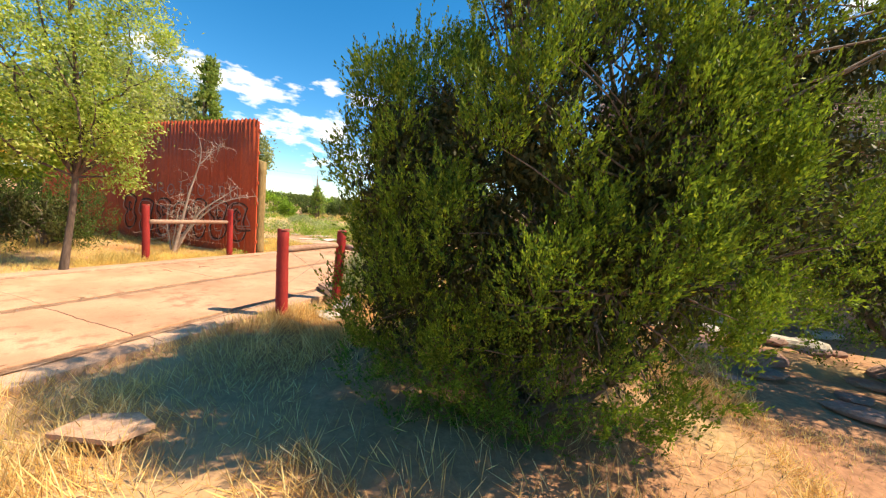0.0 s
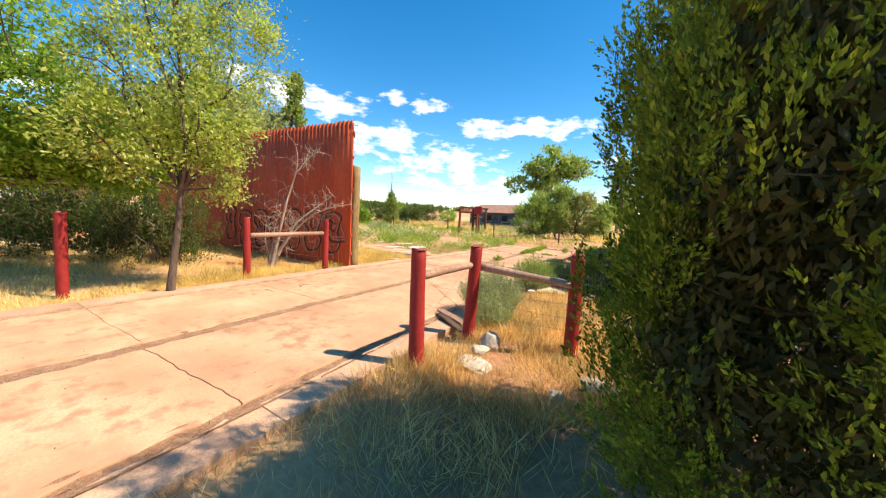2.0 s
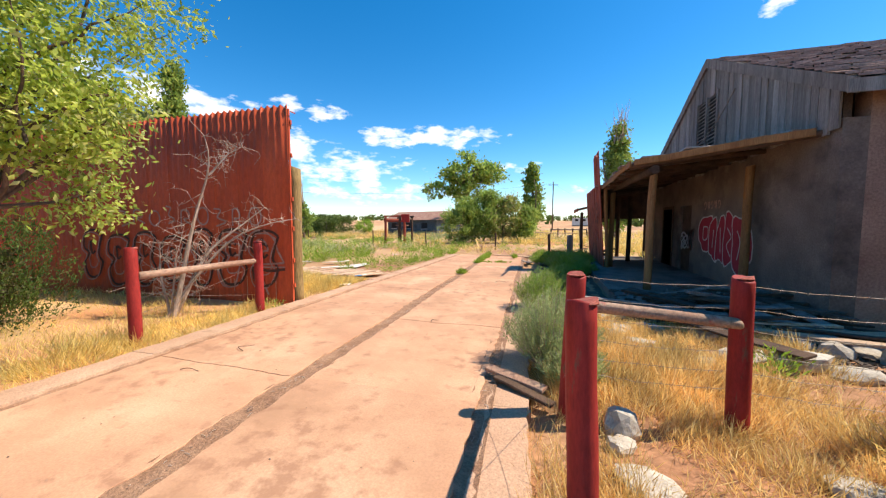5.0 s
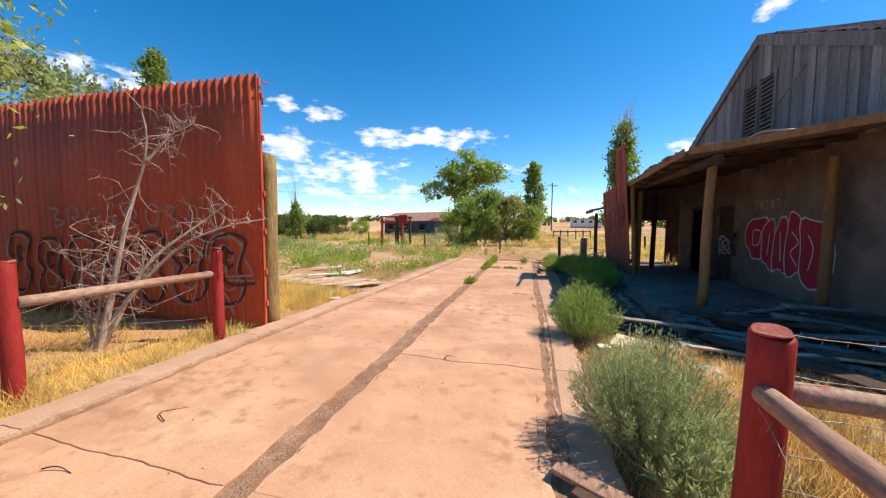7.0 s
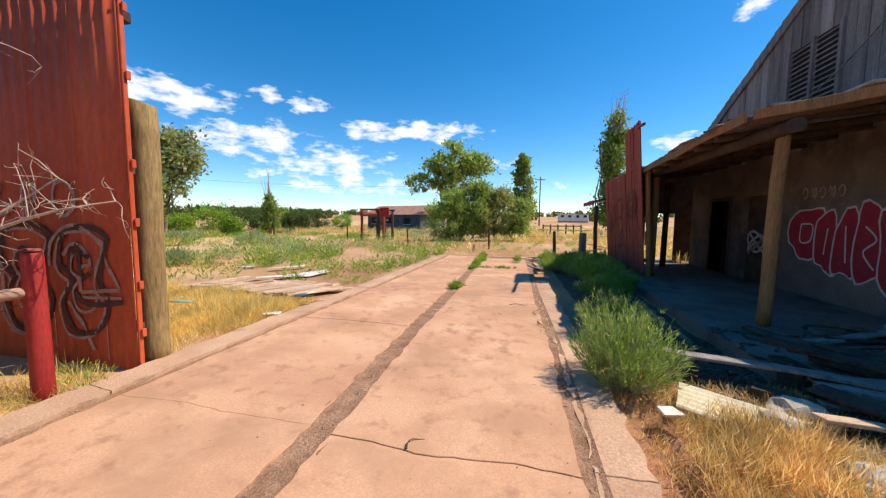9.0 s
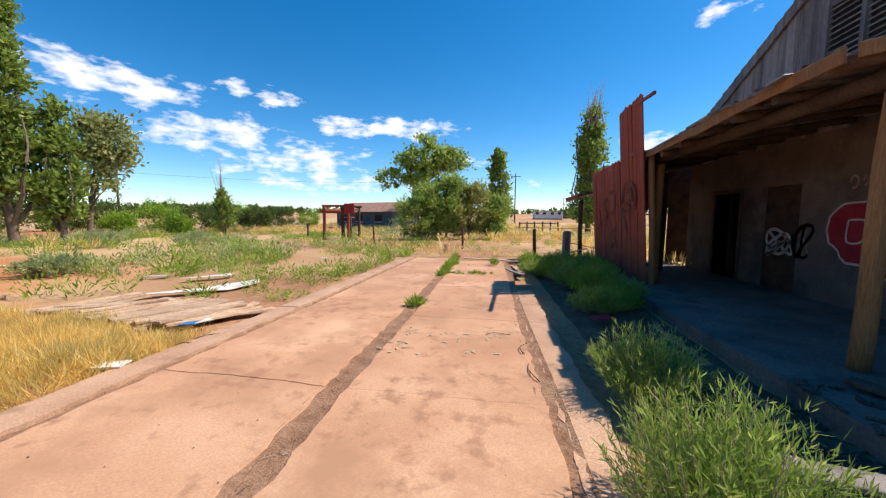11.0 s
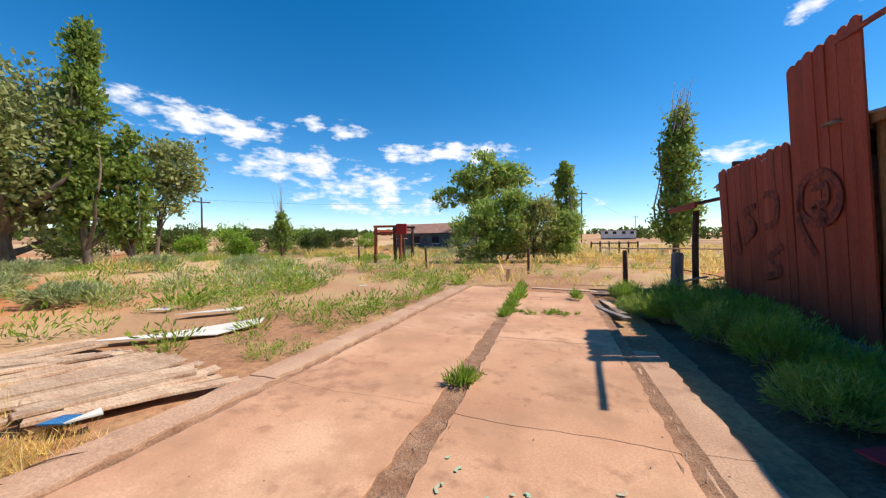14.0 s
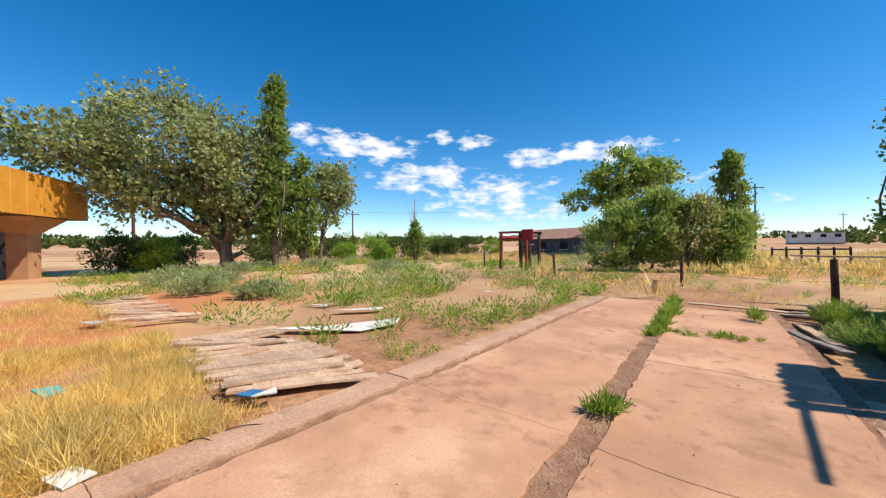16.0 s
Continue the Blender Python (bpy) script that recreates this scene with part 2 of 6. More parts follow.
M_CHAR = surface("charred_timber", [(0.3, (0.065, 0.048, 0.038)), (0.7, (0.17, 0.125, 0.10))], 6, (1, 1, 1), rough=0.9, grain=40, grain_amt=0.4, bump=0.5, vary=0.4)
M_SHADESOIL = surface("shade_dark_earth", [(0.35, (0.105, 0.062, 0.040)), (0.65, (0.20, 0.125, 0.080))], 2.0, rough=0.95, grain=25, grain_amt=0.5, bump=0.8, dist=0.03)
M_TRAILER = surface("white_trailer_siding", [(0.3, (0.62, 0.62, 0.6)), (0.7, (0.74, 0.74, 0.72))], 1, grain=10, bump=0)
M_BLUEGREY = surface("blue_grey_siding", [(0.3, (0.07, 0.09, 0.10)), (0.7, (0.14, 0.17, 0.18))], 1.5, grain=12, bump=0.2)
M_SPRAYWHITE = surface("white_spray_paint", [(0.3, (0.52, 0.45, 0.43)), (0.7, (0.68, 0.62, 0.6))], 4, grain=40, grain_amt=0.3, bump=0)
M_SPRAYRED = surface("crimson_spray_paint", [(0.3, (0.34, 0.02, 0.035)), (0.7, (0.45, 0.035, 0.055))], 4, grain=30, grain_amt=0.2, bump=0)
M_SPRAYBLACK = surface("black_spray_paint", [(0.3, (0.07, 0.03, 0.022)), (0.7, (0.13, 0.06, 0.042))], 4, grain=30, grain_amt=0.3, bump=0)
M_SMUDGE = surface("soft_black_spray", [(0.42, (0.15, 0.042, 0.029)), (0.6, (0.34, 0.075, 0.042))], 9, grain=30, grain_amt=0.4, bump=0)
M_SPRAYPALE = surface("faded_grey_spray", [(0.3, (0.38, 0.19, 0.15)), (0.7, (0.52, 0.33, 0.29))], 5, grain=40, grain_amt=0.4, bump=0)
M_SPRAYGREEN = surface("mint_spray_paint", [(0.40, (0.34, 0.58, 0.40)), (0.60, (0.58, 0.44, 0.30))], 22, grain=60, grain_amt=0.3, bump=0)
M_BLUE = surface("blue_plastic_litter", [(0.3, (0.03, 0.16, 0.42)), (0.7, (0.06, 0.26, 0.55))], 8, rough=0.4, bump=0)
M_TEAL = surface("teal_plastic_litter", [(0.3, (0.10, 0.45, 0.42)), (0.7, (0.2, 0.56, 0.52))], 8, rough=0.5, bump=0)

L_JUNIPER = foliage("juniper_scale_leaves", (0.086, 0.148, 0.015), (0.15, 0.232, 0.022), 0.40, third=(0.29, 0.37, 0.04), clump=7.0, lo=0.5, hi=1.7)
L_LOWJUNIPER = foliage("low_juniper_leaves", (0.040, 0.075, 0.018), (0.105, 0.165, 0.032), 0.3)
L_SHADESCALE = foliage("shade_dark_dead_scale", (0.045, 0.052, 0.015), (0.085, 0.088, 0.027), 0.15)
L_GATEGRASS = foliage("brown_dry_grass", (0.46, 0.27, 0.11), (0.92, 0.66, 0.265), 0.48, rough=0.7, third=(0.97, 0.85, 0.50))
L_ELM = foliage("elm_leaves", (0.30, 0.41, 0.07), (0.53, 0.61, 0.13), 0.58, third=(0.70, 0.72, 0.32))
L_GREEN = foliage("bright_tree_leaves", (0.16, 0.30, 0.03), (0.34, 0.52, 0.06), 0.52, third=(0.48, 0.60, 0.12))
L_SILVER = foliage("cottonwood_leaves", (0.24, 0.29, 0.10), (0.43, 0.47, 0.20), 0.48, third=(0.52, 0.54, 0.30))
L_POPLAR = foliage("poplar_leaves", (0.16, 0.24, 0.05), (0.32, 0.42, 0.10), 0.50)
L_DARKSHRUB = foliage("dark_shrub_leaves", (0.05, 0.085, 0.02), (0.13, 0.18, 0.04), 0.4)
L_SAGE = foliage("sagebrush_leaves", (0.29, 0.37, 0.15), (0.46, 0.53, 0.26), 0.45, third=(0.60, 0.64, 0.38))
L_RABBIT = foliage("rabbitbrush_stems", (0.18, 0.29, 0.05), (0.36, 0.50, 0.11), 0.45, third=(0.50, 0.57, 0.2))
L_WEED = foliage("green_weeds", (0.17, 0.30, 0.035), (0.35, 0.50, 0.07), 0.48, third=(0.48, 0.55, 0.14))
L_STRAW = foliage("dry_straw", (0.62, 0.43, 0.14), (0.95, 0.77, 0.28), 0.48, rough=0.7, third=(0.97, 0.86, 0.46))
L_TAMARISK = foliage("thicket_leaves", (0.20, 0.31, 0.06), (0.40, 0.52, 0.12), 0.50, third=(0.50, 0.56, 0.20))
L_RUSTY = foliage("thicket_flower_tips", (0.25, 0.33, 0.08), (0.42, 0.44, 0.15), 0.50, third=(0.64, 0.42, 0.28))


def ground_material():
    m = surface("red_earth", [(0.35, (0.37, 0.17, 0.09)), (0.5, (0.44, 0.235, 0.125)), (0.65, (0.50, 0.33, 0.16))], 0.35, rough=0.95, grain=14, grain_amt=0.4, bump=0.6, dist=0.03, stain=(0.46, 0.34, 0.15), stain_scale=0.18, stain_at=(0.56, 0.7))
    nt = m.node_tree
    bsdf = nt.nodes["Principled BSDF"]
    col = bsdf.inputs["Base Color"].links[0].from_socket
    geo = nt.nodes.new("ShaderNodeNewGeometry")
    tan = ramp_node(nt, noise_node(nt, geo.outputs["Position"], 0.035, 4), [(0.44, (0, 0, 0)), (0.56, (0.85, 0.85, 0.85))])
    col = mix_node(nt, tan, col, (0.62, 0.42, 0.22))
    bare = ramp_node(nt, noise_node(nt, geo.outputs["Position"], 0.06, 5), [(0.54, (0, 0, 0)), (0.60, (0.9, 0.9, 0.9))])
    col = mix_node(nt, bare, col, (0.52, 0.20, 0.08))
    nt.links.new(col, bsdf.inputs["Base Color"])
    return m


M_GROUND = ground_material()


# ---- builders ----
def mesh_of(name, V, F, smooth=False):
    """A mesh from arrays of corners and of faces with equal corner counts."""
    V, F = np.asarray(V, float), np.asarray(F, int)
    me = bpy.data.meshes.new(name)
    me.vertices.add(len(V))
    me.vertices.foreach_set("co", V.ravel())
    k = F.shape[1]
    me.loops.add(F.size)
    me.loops.foreach_set("vertex_index", F.ravel().astype(np.int32))
    me.polygons.add(len(F))
    me.polygons.foreach_set("loop_start", np.arange(0, F.size, k, dtype=np.int32))
    me.polygons.foreach_set("loop_total", np.full(len(F), k, dtype=np.int32))
    me.update(calc_edges=True)
    if smooth:
        me.shade_smooth()
    return me


def thing(name, label, category, group="", kind="", at=(0, 0, 0), turn=0):
    ob = new(name)
    ob.empty_display_size = 0.2
    ob.matrix_basis = pose(*at, 0, 0, turn)
    return tagged(ob, label, category, group, kind)


def part(name, data, material, parent=None, label="", m=None, kind=""):
    """Links a bmesh or a mesh as one object under its thing."""
    if isinstance(data, bmesh.types.BMesh):
        me = bpy.data.meshes.new(name)
        data.to_mesh(me)
        data.free()
    else:
        me = data
    if material and not me.materials:
        me.materials.append(material)
    ob = new(name, me)
    if parent:
        ob.parent = parent
    if m is not None:
        ob.matrix_basis = m
    return tagged(ob, label, kind=kind)


def box(sx, sy, sz, bevel=0.006, wob=0.0, seed=0, name="box", cuts=0):
    """A box on its base centre, edges rounded, with a little unevenness."""
    bm = bmesh.new()
    bmesh.ops.create_cube(bm, size=1)
    for v in bm.verts:
        v.co = Vector((v.co.x * sx, v.co.y * sy, (v.co.z + 0.5) * sz))
    if cuts:
        longest = max((sx, 0), (sy, 1), (sz, 2))[1]
        ed = [e for e in bm.edges if abs((e.verts[0].co - e.verts[1].co)[longest]) > 0.9 * (sx, sy, sz)[longest]]
        bmesh.ops.subdivide_edges(bm, edges=ed, cuts=cuts)
    if bevel:
        sharp = [e for e in bm.edges if len(e.link_faces) == 2 and e.calc_face_angle(0) > 1]
        bmesh.ops.bevel(bm, geom=sharp, offset=bevel, segments=1, affect="EDGES")
    if wob:
        rng = random.Random(seed)
        off = Vector((rng.random() * 50, rng.random() * 50, 0))
        for v in bm.verts:
            v.co += noise.noise_vector(v.co * 1.7 + off) * wob
    me = bpy.data.meshes.new(name)
    bm.to_mesh(me)
    bm.free()
    return me


def tube(pts, radii, n=6):
    """Corners and faces of a tapered tube along points."""
    P = np.asarray(pts, float)
    k = len(P)
    R = np.broadcast_to(np.asarray(radii, float), (k,))
    T = np.gradient(P, axis=0)
    T /= np.linalg.norm(T, axis=1)[:, None] + 1e-9
    ref = np.where(np.abs(T[:, 2:3]) > 0.9, np.array([[1.0, 0, 0]]), np.array([[0, 0, 1.0]]))
    A = np.cross(T, ref)
    A /= np.linalg.norm(A, axis=1)[:, None] + 1e-9
    B = np.cross(T, A)
    an = np.arange(n) * 2 * math.pi / n
    V = (P[:, None, :] + R[:, None, None] * (np.cos(an)[None, :, None] * A[:, None, :] + np.sin(an)[None, :, None] * B[:, None, :])).reshape(-1, 3)
    i, j = np.meshgrid(np.arange(k - 1), np.arange(n), indexing="ij")
    F = np.stack([i * n + j, i * n + (j + 1) % n, (i + 1) * n + (j + 1) % n, (i + 1) * n + j], -1).reshape(-1, 4)
    return V, F


def join(pieces):
    V, F, o = [], [], 0
    for v, f in pieces:
        V.append(v)
        F.append(np.asarray(f) + o)
        o += len(v)
    return np.concatenate(V), np.concatenate(F)


def log_mesh(r, h, seed=0, n=16, rings=9, taper=0.06, lump=0.05, name="log"):
    """A peeled log standing on its end, with a chamfered, slightly slanted top."""
    rng = random.Random(seed)
    bm = bmesh.new()
    rows = []
    zs = [h * i / rings for i in range(rings + 1)]
    zs[-1] = h - 0.012
    zs.append(h)
    ox, oy = rng.uniform(-9, 9), rng.uniform(-9, 9)
    for z in zs:
        rr = r * (1 - taper * z / h) * (0.9 if z == h else 1)
        row = []
        for j in range(n):
            a = 2 * math.pi * j / n
            k = rr * (1 + lump * noise.noise(Vector((math.cos(a) * 1.5 + ox, math.sin(a) * 1.5 + oy, z * 3))))
            bend = 0.012 * math.sin(z * 2.2 + ox)
            row.append(bm.verts.new((k * math.cos(a) + bend, k * math.sin(a), z + (0.02 * math.cos(a + ox) * r / 0.08 if z > h * 0.95 else 0))))
        rows.append(row)
    for a, b in zip(rows, rows[1:]):
        for j in range(n):
            f = bm.faces.new((a[j], a[(j + 1) % n], b[(j + 1) % n], b[j]))
            f.smooth = True
    bm.faces.new(rows[-1])
    bm.faces.new(list(reversed(rows[0])))
    me = bpy.data.meshes.new(name)
    bm.to_mesh(me)
    bm.free()
    return me


def between(a, b):
    """The pose that lays a thing built along +z from a towards b."""
    a, b = Vector(a), Vector(b)
    q = (b - a).to_track_quat("Z", "Y")
    return Matrix.Translation(a) @ q.to_matrix().to_4x4()


def soil(x, y):
    """Height of the ground."""
    r = math.hypot(x + 2, y - 5)
    z = -0.05 + 0.05 * noise.noise(Vector((x * 0.25, y * 0.25, 0))) + 0.025 * noise.noise(Vector((x * 0.9, y * 0.9, 3)))
    if -6.3 < x < -1.55 and -14 < y < 18:
        z = -0.10
    elif x > -0.6 and 6.0 < y < 19.8:
        z = min(z, -0.02) - 0.02
    if r > 45:
        k = r - 45
        z += min(k, 420) * 0.0165 * (1 + 0.25 * noise.noise(Vector((x * 0.008, y * 0.008, 7)))) - 0.25 * min(1, k / 30)
    return z


# ---- ground ----
def spaced(lo, a, b, hi, step):
    mid = list(np.arange(a, b + 0.001, step))
    out, d, x = [], step, b
    while x < hi:
        d *= 1.22
        x += d
        out.append(x)
    low, d, x = [], step, a
    while x > lo:
        d *= 1.22
        x -= d
        low.append(x)
    return np.array(low[::-1] + mid + out)


def build_ground():
    xs, ys = spaced(-2600, -34, 14, 2600, 0.3), spaced(-2600, -10, 44, 2600, 0.3)
    V = np.array([(x, y, soil(x, y)) for y in ys for x in xs])
    nx, ny = len(xs), len(ys)
    i, j = np.meshgrid(np.arange(ny - 1), np.arange(nx - 1), indexing="ij")
    F = np.stack([i * nx + j, i * nx + j + 1, (i + 1) * nx + j + 1, (i + 1) * nx + j], -1).reshape(-1, 4)
    ob = part("ground", mesh_of("ground", V, F, True), M_GROUND, kind="structure")
    tagged(ob, "bare red-brown desert earth with patchy dry grass", "ground")


build_ground()


def shade_dark_soil(x0, x1, y0, y1):
    """Dark earth by the house, shade put into its colour, with a ragged edge."""
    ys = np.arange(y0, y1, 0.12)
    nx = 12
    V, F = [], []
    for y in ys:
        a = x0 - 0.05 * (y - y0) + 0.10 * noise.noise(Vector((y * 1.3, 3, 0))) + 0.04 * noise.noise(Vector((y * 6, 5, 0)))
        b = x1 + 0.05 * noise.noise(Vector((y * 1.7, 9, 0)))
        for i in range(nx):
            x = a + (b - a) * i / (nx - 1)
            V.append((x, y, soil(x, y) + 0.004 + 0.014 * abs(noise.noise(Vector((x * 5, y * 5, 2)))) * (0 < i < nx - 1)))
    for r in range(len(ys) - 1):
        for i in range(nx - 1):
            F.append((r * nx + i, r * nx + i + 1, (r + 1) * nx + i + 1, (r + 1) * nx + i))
    ob = part("shade_dark_soil", mesh_of("shade_dark_soil", V, F, True), M_SHADESOIL, kind="structure")
    tagged(ob, "dark brown earth beside the porch, shade put into its colour", "ground")


shade_dark_soil(-1.48, -0.36, 7.0, 16.6)


# ---- driveway ----
def joint_left(y):
    return -5.76 + 0.03 * math.sin(y * 0.7)


def joint_mid(y):
    return -3.72 - 0.034 * y + 0.02 * math.sin(y * 1.3)


def joint_right(y):
    return -1.9 - 0.047 * y + 0.02 * math.sin(y * 0.9 + 1)


def crack(x, y):
    """How far a joint wanders from its straight line."""
    return 0.05 * noise.noise(Vector((x * 1.6, y * 3.1, 1.7))) + 0.016 * noise.noise(Vector((x * 9, y * 5, 4)))


def slab(x0, x1, x2, x3, y0, y1, top, seed, rag=0.019, gap=0.0025):
    """A cast slab whose edges follow the cracks: x0..x1 along its start, x2..x3 along its end."""
    rng = random.Random(seed)
    n = 22
    edge = []
    for i in range(n):
        x = x0 + (x1 - x0) * i / (n - 1)
        edge.append((x, y0 + gap + crack(x, y0)))
    for i in range(1, n):
        t = i / (n - 1)
        edge.append((x1 + (x3 - x1) * t + rng.uniform(-rag, rag), y0 + (y1 - y0) * t + crack(x1, y0) * (1 - t) + crack(x3, y1) * t))
    for i in range(1, n):
        x = x3 + (x2 - x3) * i / (n - 1)
        edge.append((x, y1 - gap + crack(x, y1)))
    for i in range(1, n - 1):
        t = i / (n - 1)
        edge.append((x2 + (x0 - x2) * t + rng.uniform(-rag, rag), y1 + (y0 - y1) * t + crack(x2, y1) * (1 - t) + crack(x0, y0) * t))
    cx, cy = sum(e[0] for e in edge) / len(edge), sum(e[1] for e in edge) / len(edge)
    bm = bmesh.new()
    top_v, rim, low = [], [], []
    dz = rng.uniform(-0.004, 0.004)
    for x, y in edge:
        dx, dy = cx - x, cy - y
        d = math.hypot(dx, dy)
        top_v.append(bm.verts.new((x + dx / d * 0.003, y + dy / d * 0.003, top + dz)))
        rim.append(bm.verts.new((x, y, top + dz - 0.004)))
        low.append(bm.verts.new((x, y, top - 0.16)))
    k = len(edge)
    bm.faces.new(top_v)
    for i in range(k):
        j = (i + 1) % k
        bm.faces.new((rim[i], rim[j], top_v[j], top_v[i]))
        bm.faces.new((low[i], low[j], rim[j], rim[i]))
    bmesh.ops.recalc_face_normals(bm, faces=bm.faces)
    return bm


drive = thing("driveway", "cracked pinkish concrete driveway with gravel-filled joints", "driveway", kind="structure")
ROWS_Y = [-11.0, -8.4, -6.0, -3.6, -1.3, 1.05, 3.35, 5.62, 8.02, 10.3, 12.5, 14.25, 17.5]
for i, (ya, yb) in enumerate(zip(ROWS_Y, ROWS_Y[1:])):
    shift = (0.0, -0.07)[i % 2]
    part("concrete_slab", slab(joint_left(ya) + 0.05, joint_mid(ya) - 0.10, joint_left(yb) + 0.05, joint_mid(yb) - 0.10, ya, yb, 0, i), M_CONC, drive)
    yb2 = yb - (0.6 if i == len(ROWS_Y) - 2 else 0)
    part("concrete_slab", slab(joint_mid(ya) + 0.105, joint_right(ya) - 0.035, joint_mid(yb2) + 0.105, joint_right(yb2) - 0.035, ya + shift, yb2 + (-0.07, 0.0)[i % 2], 0, i + 40), M_CONC, drive)
    part("kerb_strip", slab(joint_left(ya) - 0.38, joint_left(ya) - 0.055, joint_left(yb) - 0.38, joint_left(yb) - 0.055, ya, yb, 0.012, i + 80, 0.022), M_KERB, drive)
    if ya > -2 and yb < 13:
        part("kerb_strip", slab(joint_right(ya) + 0.045, joint_right(ya) + 0.38, joint_right(yb) + 0.045, joint_right(yb) + 0.38, ya, yb, -0.012, i + 120, 0.025), M_KERB, drive)
V, F = [], []
for k, (fn, w) in enumerate(((joint_left, 0.07), (joint_mid, 0.135), (joint_right, 0.1))):
    ys = np.arange(-11, 17.3, 0.09)
    rows = []
    for y in ys:
        rows.append([(fn(y) + w * s, y, (-0.024, -0.016, -0.014)[k] + 0.018 * noise.noise(Vector((s * 4, y * 6, k))) + (0.012 if s in (-1, 1) else 0)) for s in (-1, -0.5, 0, 0.5, 1)])
    base = len(V)
    for r in rows:
        V += r
    for i in range(len(rows) - 1):
        for j in range(4):
            F.append((base + i * 5 + j, base + i * 5 + j + 1, base + (i + 1) * 5 + j + 1, base + (i + 1) * 5 + j))
V2 = [(fn(y), y, -0.016) for y in np.arange(-11, 17.4, 0.5) for fn in (joint_left, joint_right)]
part("dirt_bed", mesh_of("dirt_bed", V2, [(2 * i, 2 * i + 1, 2 * i + 3, 2 * i + 2) for i in range(len(V2) // 2 - 1)]), M_JOINT, drive, "dirt filling the cracks between slabs")
part("gravel_joint", mesh_of("gravel_joint", V, F, True), M_JOINT, drive, "dirt and gravel filling the joints", kind="stuff")


# ---- log fences ----
def barbed(points, sag=0.03, r=0.002, seed=0):
    rng = random.Random(seed)
    pcs = []
    for a, b in zip(points, points[1:]):
        a, b = Vector(a), Vector(b)
        n = 14
        pts = [a.lerp(b, i / n) - Vector((0, 0, sag * 4 * (i / n) * (1 - i / n))) + Vector([rng.uniform(-0.004, 0.004)] * 3) for i in range(n + 1)]
        pcs.append(tube([tuple(p) for p in pts], r, 4))
        for i in range(1, n):
            p = pts[i]
            pcs.append(tube([tuple(p + Vector((0.012, 0.008, 0.016))), tuple(p - Vector((0.012, 0.008, 0.016)))], r * 0.8, 3))
    return mesh_of("wire", *join(pcs))


def log_fence(label, posts, rails, h, r, wires=(), group=""):
    fence = thing("log_fence", label, "fence", group)
    for i, (x, y, dh) in enumerate(posts):
        z0 = soil(x, y) - 0.05
        po = part("post", log_mesh(r, h + dh - z0, seed=i * 7 + int(x * 10), name="post"), M_REDPAINT, fence, m=pose(x, y, z0, 0.8 * math.sin(i * 3 + x), 1.2 * math.cos(i * 2 + y), i * 40))
        cap = log_mesh(r * 0.86, 0.006, seed=i, rings=1, taper=0, name="cut_end")
        part("cut_end", cap, M_POSTTOP, po, m=pose(0.012 * math.sin((h + dh - z0) * 2.2), 0, h + dh - z0 + 0.001))
    for a, b, rr, mat in rails:
        L = (Vector(b) - Vector(a)).length
        part("rail", log_mesh(rr, L, seed=int(L * 100), taper=0.12, lump=0.12, name="rail"), mat, fence, m=between(a, b))
    for k, w in enumerate(wires):
        part("barbed_wire", barbed(w, seed=k), M_WIRE, fence)
    return fence


gate4 = (0.98, 3.72)
log_fence("red-painted log fence with bare rails and barbed wire", [(-1.38, 2.33, 0), (-1.385, 3.47, -0.02), (-0.2, 3.6, -0.02), (*gate4, -0.1)],
          [((-1.38, 2.38, 0.86), (-1.385, 3.43, 0.86), 0.045, M_RAIL), ((-1.33, 3.53, 0.84), (-0.24, 3.56, 0.77), 0.045, M_RAIL)], 1.11, 0.076,
          [[(-1.385, 3.55, z + 0.05), (-0.2, 3.67, z), (*gate4, z - 0.04), (2.6, 3.9, z - 0.05)] for z in (1.03, 0.86, 0.7, 0.53, 0.38, 0.24)] + [[(-1.44, 2.33, 0.95), (-1.42, 3.4, 0.3)], [(-1.43, 2.36, 0.35), (-1.42, 3.4, 0.82)]])
log_fence("red-painted log posts with one weathered rail", [(-6.65, 1.06, 0.02), (-6.55, 3.63, 0), (-6.36, 5.48, 0), (-6.8, -1.6, 0.03)],
          [((-6.52, 3.68, 0.82), (-6.38, 5.44, 0.84), 0.05, M_RAIL)], 1.17, 0.072,
          [[(-6.6, 3.63, 0.62), (-6.45, 5.45, 0.25)], [(-6.6, 3.63, 0.3), (-6.45, 5.45, 0.75)]])


# ---- corrugated wall ----
WALL_A, WALL_B, WALL_H = Vector((-6.2, 6.08, 0)), Vector((-15.8, 5.42, 0)), 3.63
wall_dir = (WALL_B - WALL_A).normalized()
wall_out = Vector((wall_dir.y, -wall_dir.x, 0))
if wall_out.y > 0:
    wall_out = -wall_out
corr = thing("corrugated_wall", "tall rust-red corrugated metal wall with graffiti tags", "wall", kind="structure")


def on_wall(s, z, off=0.0):
    """A point s metres along the metal wall from its end by the driveway."""
    return WALL_A + wall_dir * s + wall_out * off + Vector((0, 0, z))


